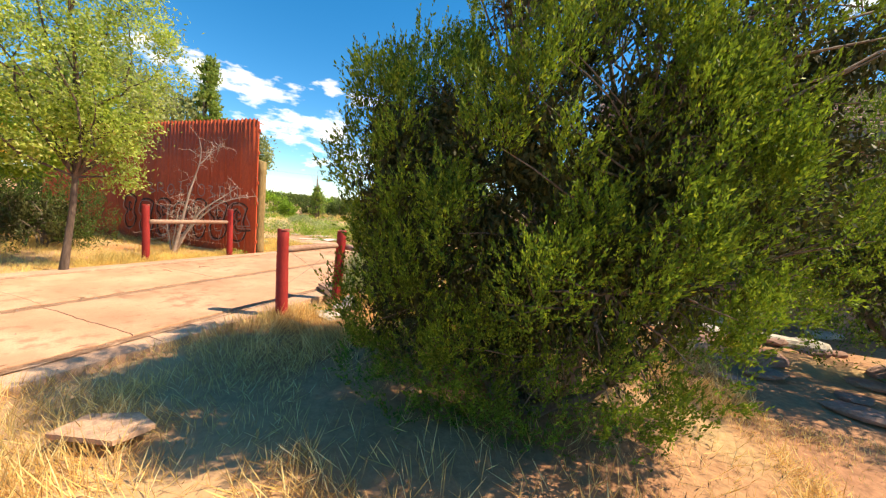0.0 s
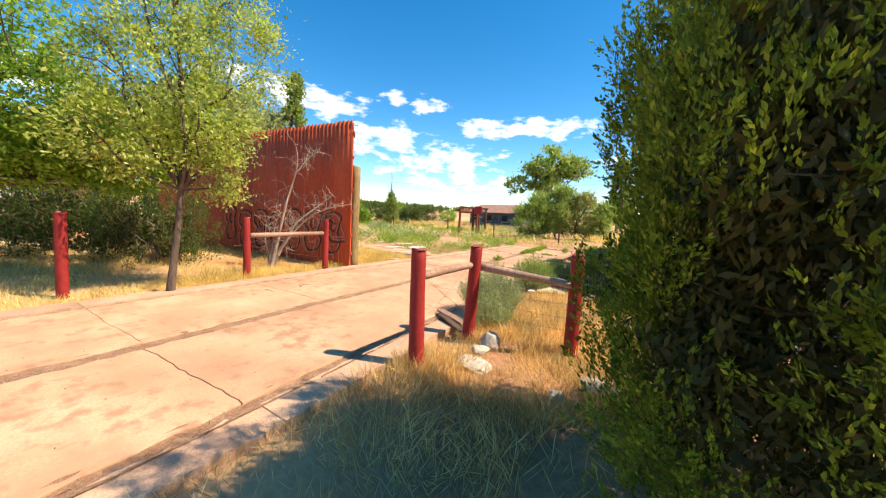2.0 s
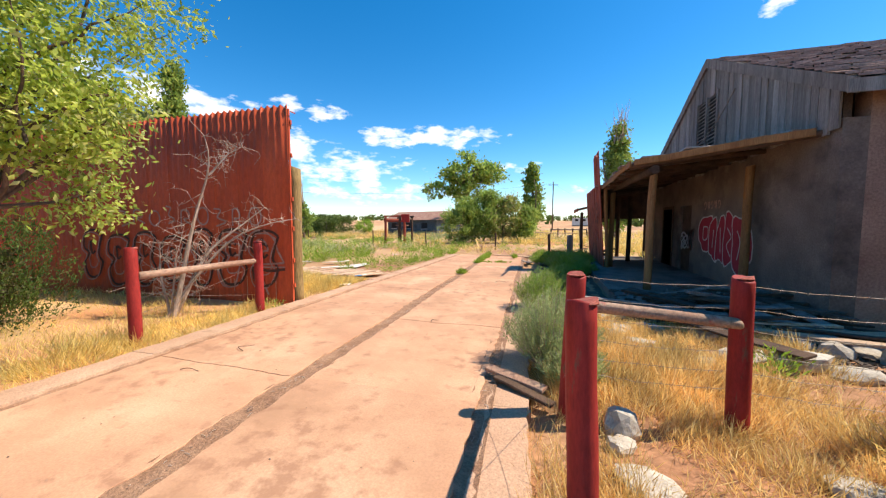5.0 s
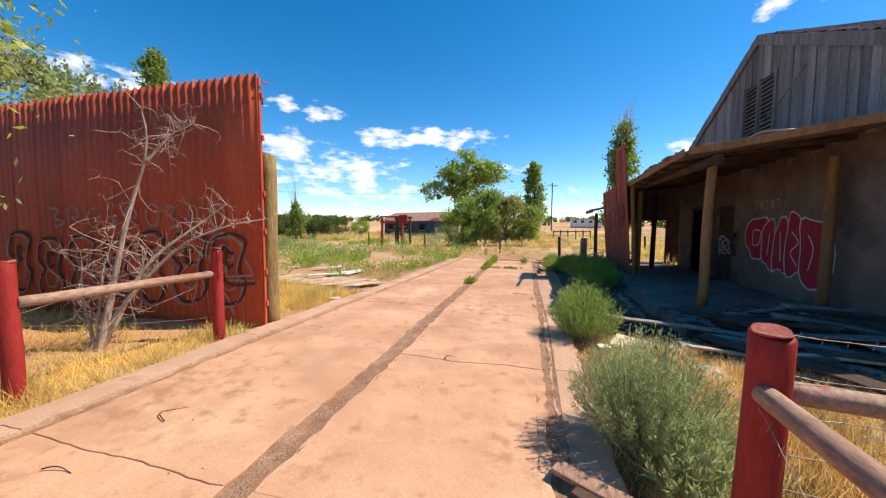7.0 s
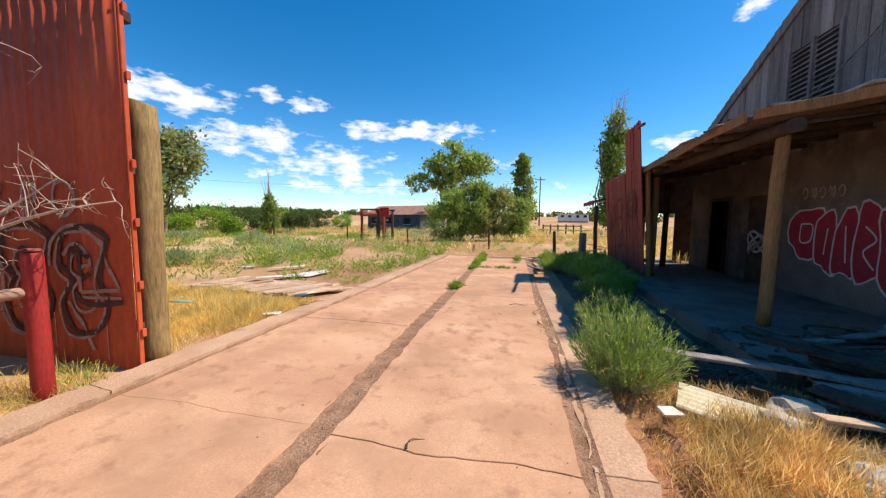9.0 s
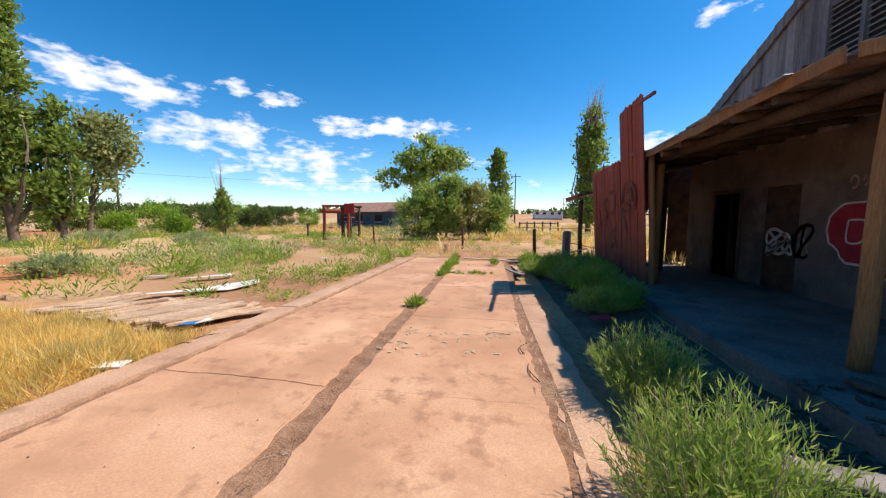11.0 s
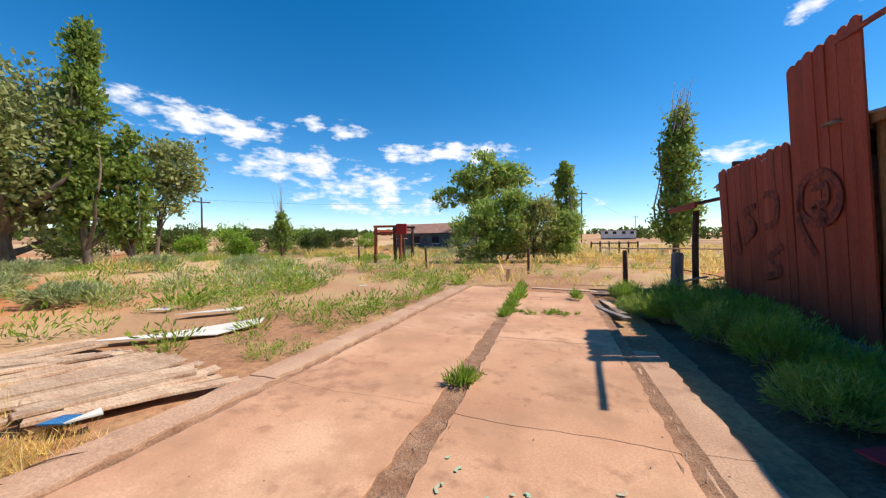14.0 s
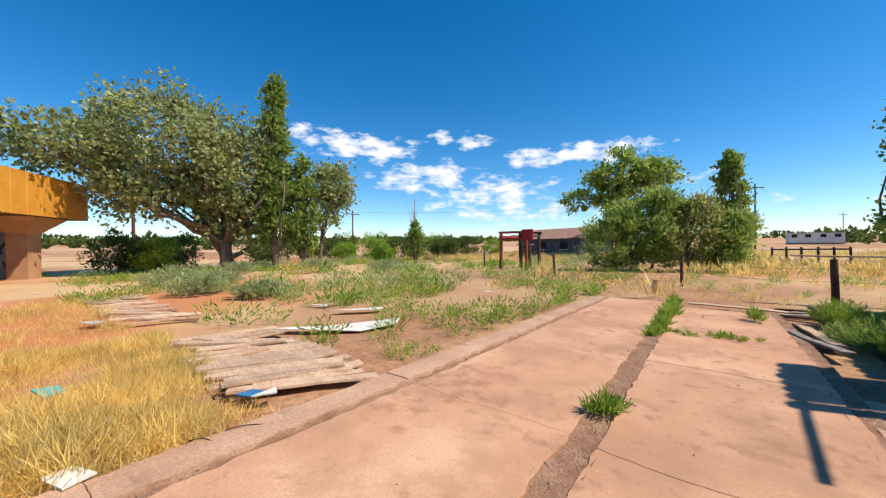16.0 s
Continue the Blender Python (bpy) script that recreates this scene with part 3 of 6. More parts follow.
PITCH = 0.1376
nsheet = 17
for k in range(nsheet):
    s0, rng = k * 4 * PITCH, random.Random(k)
    V, F = [], []
    zlow, ztop = -0.12, WALL_H - 0.012 * k + rng.uniform(-0.006, 0.006)
    cols = 17
    for i in range(cols):
        s = s0 + 4 * PITCH * i / (cols - 1)
        d = (0.008, 0.002, -0.004, 0.002)[i % 4]
        for z in (zlow, 1.2, 2.4, ztop + (0.03 if i % 4 == 0 else -0.02 if i % 4 == 2 else 0)):
            V.append(on_wall(s, z, d + 0.012 * noise.noise(Vector((s, z, 0)))))
    for i in range(cols - 1):
        for j in range(3):
            F.append((i * 4 + j, (i + 1) * 4 + j, (i + 1) * 4 + j + 1, i * 4 + j + 1))
    n0 = len(V)
    V += [v - wall_out * 0.006 for v in V]
    F += [tuple(n0 + q for q in reversed(f)) for f in F]
    for i in range(cols - 1):
        F.append((i * 4 + 3, (i + 1) * 4 + 3, n0 + (i + 1) * 4 + 3, n0 + i * 4 + 3))
    for c in (0, cols - 1):
        for j in range(3):
            F.append((c * 4 + j, c * 4 + j + 1, n0 + c * 4 + j + 1, n0 + c * 4 + j))
    part("metal_sheet", mesh_of("metal_sheet", [tuple(v) for v in V], F), M_RUSTWALL, corr)
for z in (0.35, 1.9, 3.3):
    a, b = on_wall(0.02, z, -0.10), on_wall(9.5, z, -0.10)
    part("wall_rail", box(0.09, 0.1, (b - a).length, 0.008), M_DARKWOOD, corr, m=between(a, b))
part("end_board", box(0.024, 0.045, WALL_H + 0.0, 0.005, 0.004, 3, cuts=8), M_RUSTWALL, corr, m=pose(*(on_wall(-0.011, -0.05, -0.018)), 0, 0, math.degrees(math.atan2(wall_dir.y, wall_dir.x))))
for i, z in enumerate((0.28, 0.75, 1.35, 1.9, 2.7, 3.3)):
    part("batten_block", box(0.02, 0.04, 0.08, 0.004), M_RUSTWALL, corr, m=pose(*(on_wall(-0.042, z, -0.03)), 0, 0, 0))
for k in range(4):
    p = on_wall(0.25 + 3.0 * k, -0.1, -0.27)
    part("support_pole", log_mesh(0.115, (2.62, 3.1, 3.1, 3.1)[k], seed=k + 60, name="support_pole"), M_POLE, corr, "thick yellowish timber pole", m=pose(*p)) if k else part("support_pole", log_mesh(0.125, 2.66, seed=60, name="support_pole"), M_POLE, corr, "thick yellowish timber pole", m=pose(-6.26, 6.29, -0.1))
part("top_hook", box(0.02, 0.12, 0.02, 0.004), M_RUSTWALL, corr, m=pose(*(on_wall(-0.08, WALL_H - 0.12, -0.05)), 0, 0, 0))


def stroke(points, w, place, normal, name="stroke"):
    """A flat painted stroke: a strip of width w along 2D points, laid onto a surface by place(u, v)."""
    P = np.array(points, float)
    m = 5
    if len(P) > 2:
        Q = []
        for i in range(len(P) - 1):
            p0, p1, p2, p3 = P[max(i - 1, 0)], P[i], P[i + 1], P[min(i + 2, len(P) - 1)]
            for t in np.arange(m) / m:
                Q.append(0.5 * ((2 * p1) + (p2 - p0) * t + (2 * p0 - 5 * p1 + 4 * p2 - p3) * t * t + (3 * p1 - p0 - 3 * p2 + p3) * t ** 3))
        Q.append(P[-1])
        P = np.array(Q)
    T = np.gradient(P, axis=0)
    T /= np.linalg.norm(T, axis=1)[:, None] + 1e-9
    N = np.stack([-T[:, 1], T[:, 0]], -1) * w / 2
    L, R = P + N, P - N
    V = [tuple(place(*p)) for p in L] + [tuple(place(*p)) for p in R]
    k = len(P)
    F = [(i, i + 1, k + i + 1, k + i) for i in range(k - 1)]
    return V, F


def strokes(lines, w, place, normal):
    return mesh_of("graffiti", *join([(np.array(v), f) for v, f in (stroke(l, w, place, normal) for l in lines)]))


def paint(lines, w, place, mat, parent, label):
    """Each painted stroke as a part of its own."""
    for l in lines:
        v, f = stroke(l, w, place, None)
        part("graffiti_stroke", mesh_of("graffiti_stroke", v, f), mat, parent, label)


def corr_face(s, z):
    ph = (s / PITCH) % 1
    d = 0.010 - 0.012 * (2 * ph if ph < 0.5 else 2 - 2 * ph)
    return on_wall(s, z, d + 0.018)


rng = random.Random(12)
lines = []
for k in range(9):
    s, z = 0.75 + k * 0.40, 1.62 + rng.uniform(-0.04, 0.04)
    w, h = rng.uniform(0.10, 0.15), rng.uniform(0.13, 0.19)
    if k % 3 == 0:
        lines.append([(s + w * math.cos(a), z + h * math.sin(a)) for a in np.linspace(0.3, 6.6, 12)])
    elif k % 3 == 1:
        lines.append([(s + w, z - h), (s + w * 0.9, z + h), (s - w * 0.3, z + h), (s - w * 0.5, z), (s + w * 0.6, z - 0.02), (s - w, z - h)])
    else:
        lines.append([(s + w, z + h), (s - w * 0.2, z + h * 0.8), (s + w * 0.4, z), (s - w, z - h * 0.5), (s + w * 0.6, z - h)])
paint(lines, 0.035, corr_face, M_SPRAYPALE, corr, "faded pale spray-paint scrawl")
black, grey = [], []
rng = random.Random(5)
for k in range(7):
    s, w = 0.55 + k * 0.72, rng.uniform(0.24, 0.34)
    z0, z1 = rng.uniform(0.2, 0.35), rng.uniform(1.2, 1.38)
    shape = [(s - w, z1 - 0.1), (s - w * 0.3, z1), (s + w * 0.7, z1 - 0.05), (s + w, z1 - 0.35), (s + w * 0.5, (z0 + z1) / 2), (s + w * 0.95, z0 + 0.3), (s + w * 0.6, z0), (s - w * 0.4, z0 + 0.02), (s - w * 0.9, z0 + 0.3), (s - w * 0.55, (z0 + z1) / 2), (s - w, z1 - 0.1)]
    black.append(shape)
    grey.append([(x + 0.06, z - 0.05) for x, z in shape])
    grey.append([(s + (x - s) * 0.55, (z0 + z1) / 2 + (z - (z0 + z1) / 2) * 0.6) for x, z in shape[2:9]])
    black.append([(s - w * 0.2, z1 - 0.3), (s + w * 0.2, z1 - 0.25), (s + w * 0.15, z1 - 0.5), (s - w * 0.2, z1 - 0.45)])
black.append([(0.12, 0.62), (0.6, 0.6), (0.75, 0.95), (0.6, 1.2)])
grey.append([(0.12, 0.66), (0.6, 0.65)])
paint(black, 0.05, corr_face, M_SPRAYBLACK, corr, "black spray-painted bubble letters")
arch = [[(0.98, 0.95), (0.92, 1.22), (0.66, 1.36), (0.38, 1.22), (0.26, 0.95), (0.14, 0.74)], [(0.14, 0.74), (0.62, 0.70)], [(0.62, 0.70), (0.60, 0.93), (0.48, 0.97)], [(0.48, 0.97), (0.55, 1.14), (0.70, 1.17), (0.80, 1.06)],
        [(0.78, 0.6), (0.6, 0.35), (0.5, 0.12)], [(1.45, 1.08), (1.12, 1.08), (1.12, 0.88), (1.42, 0.86)], [(1.6, 1.02), (1.6, 0.5), (1.45, 0.25), (1.25, 0.3), (1.15, 0.6)]]
paint(arch, 0.035, corr_face, M_SPRAYPALE, corr, "pale outline of a large letter")
# solid pale strips: light through slits in the sheet is put into their colour
for k, s0 in enumerate((0.34, 0.98, 1.28, 1.36, 2.1, 2.75)):
    part("torn_seam", box(0.008, 0.004, (0.42, 0.36, 0.25, 0.16, 0.3, 0.2)[k], 0.001), M_BOARDWALK, corr, "thin pale strip, light through a slit put into its colour", m=pose(*on_wall(s0, (0.02, 0.12, 0.16, 0.24, 0.1, 1.9)[k], 0.012), 0, 0, math.degrees(math.atan2(wall_dir.y, wall_dir.x))))
paint(grey, 0.028, corr_face, M_SPRAYPALE, corr, "pale highlights on black graffiti")
# ---- adobe house with gable ----
HX, HY0, HY1, RIDGE_Y, RIDGE_Z, EAVE_Z = 2.4, 7.1, 16.4, 11.75, 5.72, 3.52
HXE = 12.0
house = thing("adobe_house", "derelict stucco house with weathered board gable", "house")


def prism(profile, x0, x1):
    """A solid from a (y, z) outline, drawn out along x."""
    bm = bmesh.new()
    a = [bm.verts.new((x0, y, z)) for y, z in profile]
    b = [bm.verts.new((x1, y, z)) for y, z in profile]
    n = len(profile)
    bm.faces.new(a)
    bm.faces.new(list(reversed(b)))
    for i in range(n):
        j = (i + 1) % n
        bm.faces.new((a[j], a[i], b[i], b[j]))
    bmesh.ops.recalc_face_normals(bm, faces=bm.faces)
    return bm


def solid(x0, x1, y0, y1, z0, z1):
    return prism([(y0, z0), (y1, z0), (y1, z1), (y0, z1)], x0, x1)


DOOR = (14.15, 15.1, 2.0)
part("wall", solid(HX, HX + 0.3, HY0, 12.55, -0.2, 3.0), M_STUCCO, house, "grey-brown stained stucco")
part("wall", solid(HX, HX + 0.3, 13.5, DOOR[0], -0.2, 3.0), M_STUCCO, house)
part("wall", solid(HX, HX + 0.3, DOOR[1], HY1, -0.2, 3.0), M_STUCCO, house)
part("wall", solid(HX, HX + 0.3, DOOR[0], DOOR[1], DOOR[2], 3.0), M_STUCCO, house)
part("wall", solid(HX, HX + 0.3, 12.55, 13.5, 2.05, 3.0), M_STUCCO, house)
part("boarded_opening", solid(HX + 0.08, HX + 0.22, 12.55, 13.5, -0.1, 2.05), M_DARKWOOD, house, "dark boarded-up doorway")
for y0, y1, zt in ((DOOR[0], DOOR[1], DOOR[2]),):
    fr = 0.07
    for a in ((y0 - fr, y0), (y1, y1 + fr)):
        part("door_frame", solid(HX - 0.03, HX + 0.33, a[0], a[1], -0.05, zt), M_DARKWOOD, house)
    part("door_frame", solid(HX - 0.03, HX + 0.33, y0 - fr, y1 + fr, zt, zt + 0.09), M_DARKWOOD, house)
# near side wall: plaster above a broken base course with two openings
part("wall", solid(HX + 0.3, HXE, HY0, HY0 + 0.3, 2.1, 3.45), M_ADOBE, house, "pinkish plaster, cracked")
for x0, x1 in ((HX + 0.3, 5.2), (6.9, 8.6), (9.8, HXE)):
    part("wall", solid(x0, x1, HY0, HY0 + 0.3, -0.2, 2.1), M_ADOBE, house)
part("wall", solid(5.2, 6.9, HY0, HY0 + 0.3, -0.2, 0.62), M_ADOBE, house)
part("window_ledge", solid(5.1, 7.0, HY0 - 0.12, HY0 + 0.33, 0.62, 0.72), M_ADOBE, house)
part("wall", solid(HXE - 0.3, HXE, HY0 + 0.3, HY1, -0.2, 3.45), M_ADOBE, house)
part("wall", solid(HX + 0.3, HXE - 0.3, HY1 - 0.3, HY1, -0.2, 3.45), M_ADOBE, house)
# room surfaces near-black: darkness of the unlit interior is put into their colour
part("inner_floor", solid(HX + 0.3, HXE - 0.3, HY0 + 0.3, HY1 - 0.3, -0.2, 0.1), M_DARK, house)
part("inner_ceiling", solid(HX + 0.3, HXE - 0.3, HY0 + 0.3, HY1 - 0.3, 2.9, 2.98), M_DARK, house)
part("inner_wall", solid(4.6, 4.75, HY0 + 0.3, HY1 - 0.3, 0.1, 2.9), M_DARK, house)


def rake(y):
    half = (HY1 - HY0) / 2
    mid = (HY0 + HY1) / 2
    return RIDGE_Z - (RIDGE_Z - EAVE_Z) * abs(y - mid) / half


LOUV = (11.0, 12.25, 3.35, 4.75)
rng = random.Random(3)
y = HY0
while y < HY1 - 0.02:
    w = min(rng.uniform(0.17, 0.27), HY1 - y)
    for cut in (LOUV[0], LOUV[1]):
        if y < cut - 0.001 < y + w:
            w = cut - y
    d = rng.uniform(0, 0.022)
    a, b = y + 0.004, y + w - 0.004
    mid = (HY0 + HY1) / 2
    for lo, hi in ((2.9 + rng.uniform(-0.1, 0.05), None), ):
        spans = [(lo, None)]
        if b > LOUV[0] + 0.02 and a < LOUV[1] - 0.02:
            spans = [(lo, LOUV[2]), (LOUV[3], None)]
        for z0, z1 in spans:
            if z1 is None:
                prof = [(a, z0), (b, z0), (b, rake(b) - 0.02)] + ([(mid, rake(mid) - 0.02)] if a < mid < b else []) + [(a, rake(a) - 0.02)]
            else:
                prof = [(a, z0), (b, z0), (b, z1), (a, z1)]
            part("gable_board", prism(prof, HX - 0.045 - d, HX - 0.012 - d), M_GREYWOOD, house)
    y += w
part("gable_backing", prism([(HY0 + 0.02, 3.0), (HY1 - 0.02, 3.0), (HY1 - 0.02, EAVE_Z - 0.05), (RIDGE_Y, RIDGE_Z - 0.06), (HY0 + 0.02, EAVE_Z - 0.05)], HX, HX + 0.1), M_DARKWOOD, house)
# near-black backing, shade between the slats put into its colour
louvre = part("louvre_vent", solid(HX - 0.03, HX - 0.004, LOUV[0], LOUV[1], LOUV[2], LOUV[3]), M_DARK, house, "grey wooden louvre vent")
for a in (LOUV[0], (LOUV[0] + LOUV[1]) / 2, LOUV[1]):
    part("louvre_frame", solid(HX - 0.10, HX - 0.03, a - 0.035, a + 0.035, LOUV[2] - 0.03, LOUV[3] + 0.03), M_GREYWOOD, louvre)
nsl = 15
for i in range(nsl):
    z = LOUV[2] + 0.06 + (LOUV[3] - LOUV[2] - 0.1) * i / (nsl - 1)
    for y0, y1 in ((LOUV[0] + 0.035, (LOUV[0] + LOUV[1]) / 2 - 0.035), ((LOUV[0] + LOUV[1]) / 2 + 0.035, LOUV[1] - 0.035)):
        part("slat", box(0.014, y1 - y0, 0.05, 0.003), M_GREYWOOD, louvre, m=pose(HX - 0.075, (y0 + y1) / 2, z - 0.03, 0, 40, 0))
# roof: two decks, shingle courses, rake boards
for sgn, ye in ((-1, HY0 - 0.35), (1, HY1 + 0.35)):
    sl = (RIDGE_Z - EAVE_Z) / ((HY1 - HY0) / 2)
    ze = RIDGE_Z - sl * abs(ye - RIDGE_Y)
    prof = [(RIDGE_Y, RIDGE_Z), (ye, ze), (ye, ze + 0.07), (RIDGE_Y, RIDGE_Z + 0.08)]
    part("roof_deck", prism(prof, HX - 0.07, HXE + 0.3), M_DARKWOOD, house)
    part("rake_board", prism([(RIDGE_Y, RIDGE_Z - 0.13), (ye, ze - 0.13), (ye, ze + 0.09), (RIDGE_Y, RIDGE_Z + 0.1)], HX - 0.11, HX - 0.072), M_GREYWOOD, house, "grey weathered barge board")
    part("fascia", solid(HX - 0.2, HXE + 0.3, min(ye, ye + sgn * 0.03), max(ye, ye + sgn * 0.03), ze - 0.12, ze + 0.06), M_GREYWOOD, house)
    V, F, rng = [], [], random.Random(8)
    L = math.hypot(ye - RIDGE_Y, ze - RIDGE_Z)
    dy, dz = (ye - RIDGE_Y) / L, (ze - RIDGE_Z) / L
    courses = 22
    for c in range(courses):
        t0, t1 = L * c / courses, min(L, L * (c + 1.25) / courses)
        x = HX - 0.11
        while x < HXE + 0.3:
            w = rng.uniform(0.18, 0.42)
            if rng.random() > 0.06:
                lift = 0.115 + rng.uniform(0, 0.018)
                tt = t1 + rng.uniform(-0.05, 0.03)
                q = [(x, RIDGE_Y + dy * t, RIDGE_Z + dz * t + k) for t, k in ((t0, 0.085), (tt, lift), (tt, lift - 0.03))]
                q2 = [(x + w - 0.008, b, cc) for _, b, cc in q]
                n = len(V)
                V += q + q2
                F += [(n, n + 1, n + 4, n + 3), (n + 1, n + 2, n + 5, n + 4), (n, n + 1, n + 2, n + 2), (n + 3, n + 4, n + 5, n + 5)][:2]
            x += w
    part("shingles", mesh_of("shingles", V, F), M_REDROOF, house, "faded red curling shingles", kind="stuff")


# ---- porch ----
porch = thing("porch", "sagging timber porch with ragged roof along the house", "porch")
EX, EZ, WZ = 0.05, 2.74, 2.96


def eave_z(y):
    return EZ + 0.05 * math.sin(y * 0.9) + 0.03 * math.sin(y * 2.3 + 1) - 0.05 * max(0, y - 13)


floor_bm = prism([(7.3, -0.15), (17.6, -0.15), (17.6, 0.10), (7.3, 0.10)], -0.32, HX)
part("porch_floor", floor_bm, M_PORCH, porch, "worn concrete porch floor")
for i, (x, y) in enumerate(((0.45, 8.97), (2.2, 9.1), (0.38, 13.25), (1.3, 15.3), (1.25, 17.3))):
    z1 = 2.5 + 0.08 * (x - 0.4)
    po = part("post", log_mesh(0.078, z1 - 0.1, seed=i + 20, name="post", lump=0.08), (M_BROWNWOOD, M_BROWNWOOD, M_BROWNWOOD, M_DARKWOOD, M_DARKWOOD)[i], porch, m=pose(x, y, 0.1, 0.6, (1.1, 0.3, 0, 0, 0)[i], i * 30))
part("beam", log_mesh(0.085, 9.0, seed=31, name="beam"), M_DARKWOOD, porch, m=between((0.43, 8.6, 2.58), (0.4, 17.6, 2.66)))
for i in range(13):
    y = 9.0 + i * 0.68
    part("rafter", log_mesh(0.055, 2.35, seed=i + 90, name="rafter"), M_DARKWOOD, porch, m=between((EX + 0.02, y, eave_z(y) - 0.09), (HX - 0.02, y, WZ - 0.06)))
part("rafter", log_mesh(0.06, 2.75, seed=77, name="rafter"), M_DARKWOOD, porch, m=between((EX + 0.05, 8.95, eave_z(9) - 0.09), (HX - 0.05, 7.45, WZ - 0.1)))
rng = random.Random(21)
y = 7.5
while y < 17.5:
    w = rng.uniform(0.28, 0.5)
    x_in = HX - 0.01
    x_out = EX - rng.uniform(0.0, 0.09)
    ya, yb = y, min(17.6, y + w + 0.05)
    if ya < 8.85:
        x_out = EX + (HX - EX) * (8.85 - ya) / 1.5 - 0.1
    lift = rng.uniform(0, 0.03)
    za, zb = eave_z(ya) + lift, eave_z(yb) + lift + rng.uniform(-0.02, 0.03)
    fz = max(0.0, (x_out - EX) / (HX - EX))
    oz = (WZ - EZ) * fz
    n = 5
    V, F = [], []
    for i in range(n):
        t = i / (n - 1)
        x = x_out + (x_in - x_out) * t
        dip = -0.05 * math.sin(t * 3.1) + (0.03 * rng.uniform(-1, 1) if i == 0 else 0)
        for yy, ze in ((ya, za), (yb, zb)):
            z = (ze + oz) * (1 - t) + (WZ + lift) * t + dip
            V += [(x, yy, z), (x, yy, z + 0.03)]
    for i in range(n - 1):
        b = i * 4
        F += [(b, b + 4, b + 6, b + 2), (b + 1, b + 3, b + 7, b + 5), (b, b + 1, b + 5, b + 4), (b + 2, b + 6, b + 7, b + 3)]
    F += [(0, 2, 3, 1), ((n - 1) * 4, (n - 1) * 4 + 1, (n - 1) * 4 + 3, (n - 1) * 4 + 2)]
    part("roof_sheet", mesh_of("roof_sheet", V, F), M_TIN if rng.random() < 0.35 or y < 9 else M_GREYWOOD, porch)
    y += w
for a, b in ((8.85, 11.2), (11.2, 13.6), (13.6, 17.4)):
    part("fascia", box(0.03, 0.13, b - a, 0.005, 0.02, int(a), cuts=8), M_BROWNWOOD, porch, "broken brown eave board", m=between((EX - 0.02, a, eave_z(a) - 0.05), (EX - 0.02, b, eave_z(b) - 0.05)))
part("fascia", box(0.03, 0.12, 2.6, 0.005, 0.02, 5, cuts=8), M_BROWNWOOD, porch, m=between((EX + 0.05, 8.82, eave_z(8.8) - 0.05), (HX - 0.1, 7.4, WZ - 0.06)))
for i in range(26):
    y = rng.uniform(8.9, 17)
    x = rng.uniform(EX - 0.05, 0.9)
    z = eave_z(y) + (WZ - EZ) * max(0, (x - EX)) / (HX - EX) + 0.03
    part("loose_shingle", box(rng.uniform(0.12, 0.4), rng.uniform(0.1, 0.25), 0.02, 0.004, 0.03, i, cuts=3), (M_DARKWOOD, M_TIN, M_GREYWOOD)[i % 3], porch, m=pose(x, y, z, rng.uniform(-14, 14), rng.uniform(-16, 6), rng.uniform(0, 180)))
part("end_screen", prism([(17.3, 1.72), (17.36, 1.72), (17.36, 3.05), (17.3, 3.05)], 0.3, 4.5), M_DARKWOOD, porch, "dark boarding over the far end")
part("end_screen", prism([(17.3, 0.1), (17.36, 0.1), (17.36, 1.72), (17.3, 1.72)], 2.25, 4.5), M_DARKWOOD, porch)
# cable drooping from the gable
part("loose_cable", mesh_of("loose_cable", *tube([(HX - 0.14, 12.6 - 2.6 * t, 3.55 + 0.9 * t * t) for t in np.linspace(0, 1, 9)], 0.012, 5)), M_WIRE, porch)


# far lean-to behind the red screen
lean = thing("lean_to", "small dark lean-to roof on a rough post", "lean-to")
part("roof", prism([(17.4, 0), (19.7, 0), (19.7, 0.06), (17.4, 0.06)], -0.35, 1.9), M_DARKWOOD, lean, m=pose(0, 0, 2.2, 0, -13, 0))
part("fascia", box(0.05, 2.4, 0.14, 0.006), M_FENCERED, lean, m=pose(-0.37, 18.55, 2.05))
part("post", log_mesh(0.075, 2.1, seed=4, name="post"), M_DARKWOOD, lean, m=pose(-0.12, 18.2, -0.08))
part("post", log_mesh(0.075, 2.5, seed=5, name="post"), M_DARKWOOD, lean, m=pose(1.6, 19.4, -0.08))


# ---- red plank screen ----
screen = thing("plank_screen", "tall faded red plank screen with black graffiti", "fence")
FX = 0.17
rng = random.Random(14)
y = 12.95
while y < 16.95:
    w = 0.21 + rng.uniform(-0.025, 0.025)
    tall = y < 14.25
    top = (3.84 if tall else 2.80) + rng.uniform(-0.015, 0.02)
    h = top + 0.15
    bm = bmesh.new()
    prof = [(0.003, 0), (w - 0.003, 0), (w - 0.003, h - 0.05), (w * 0.75, h - 0.012), (w * 0.5, h), (w * 0.25, h - 0.012), (0.003, h - 0.05)]
    a = [bm.verts.new((-0.012, p, q)) for p, q in prof]
    b = [bm.verts.new((0.012, p, q)) for p, q in prof]
    bm.faces.new(a), bm.faces.new(b[::-1])
    for i in range(7):
        bm.faces.new((a[(i + 1) % 7], a[i], b[i], b[(i + 1) % 7]))
    bmesh.ops.recalc_face_normals(bm, faces=bm.faces)
    part("board", bm, M_FENCERED, screen, m=pose(FX + rng.uniform(-0.008, 0.008), y, -0.15, rng.uniform(-0.3, 0.3), -4.0 + rng.uniform(-0.3, 0.3)))
    y += w
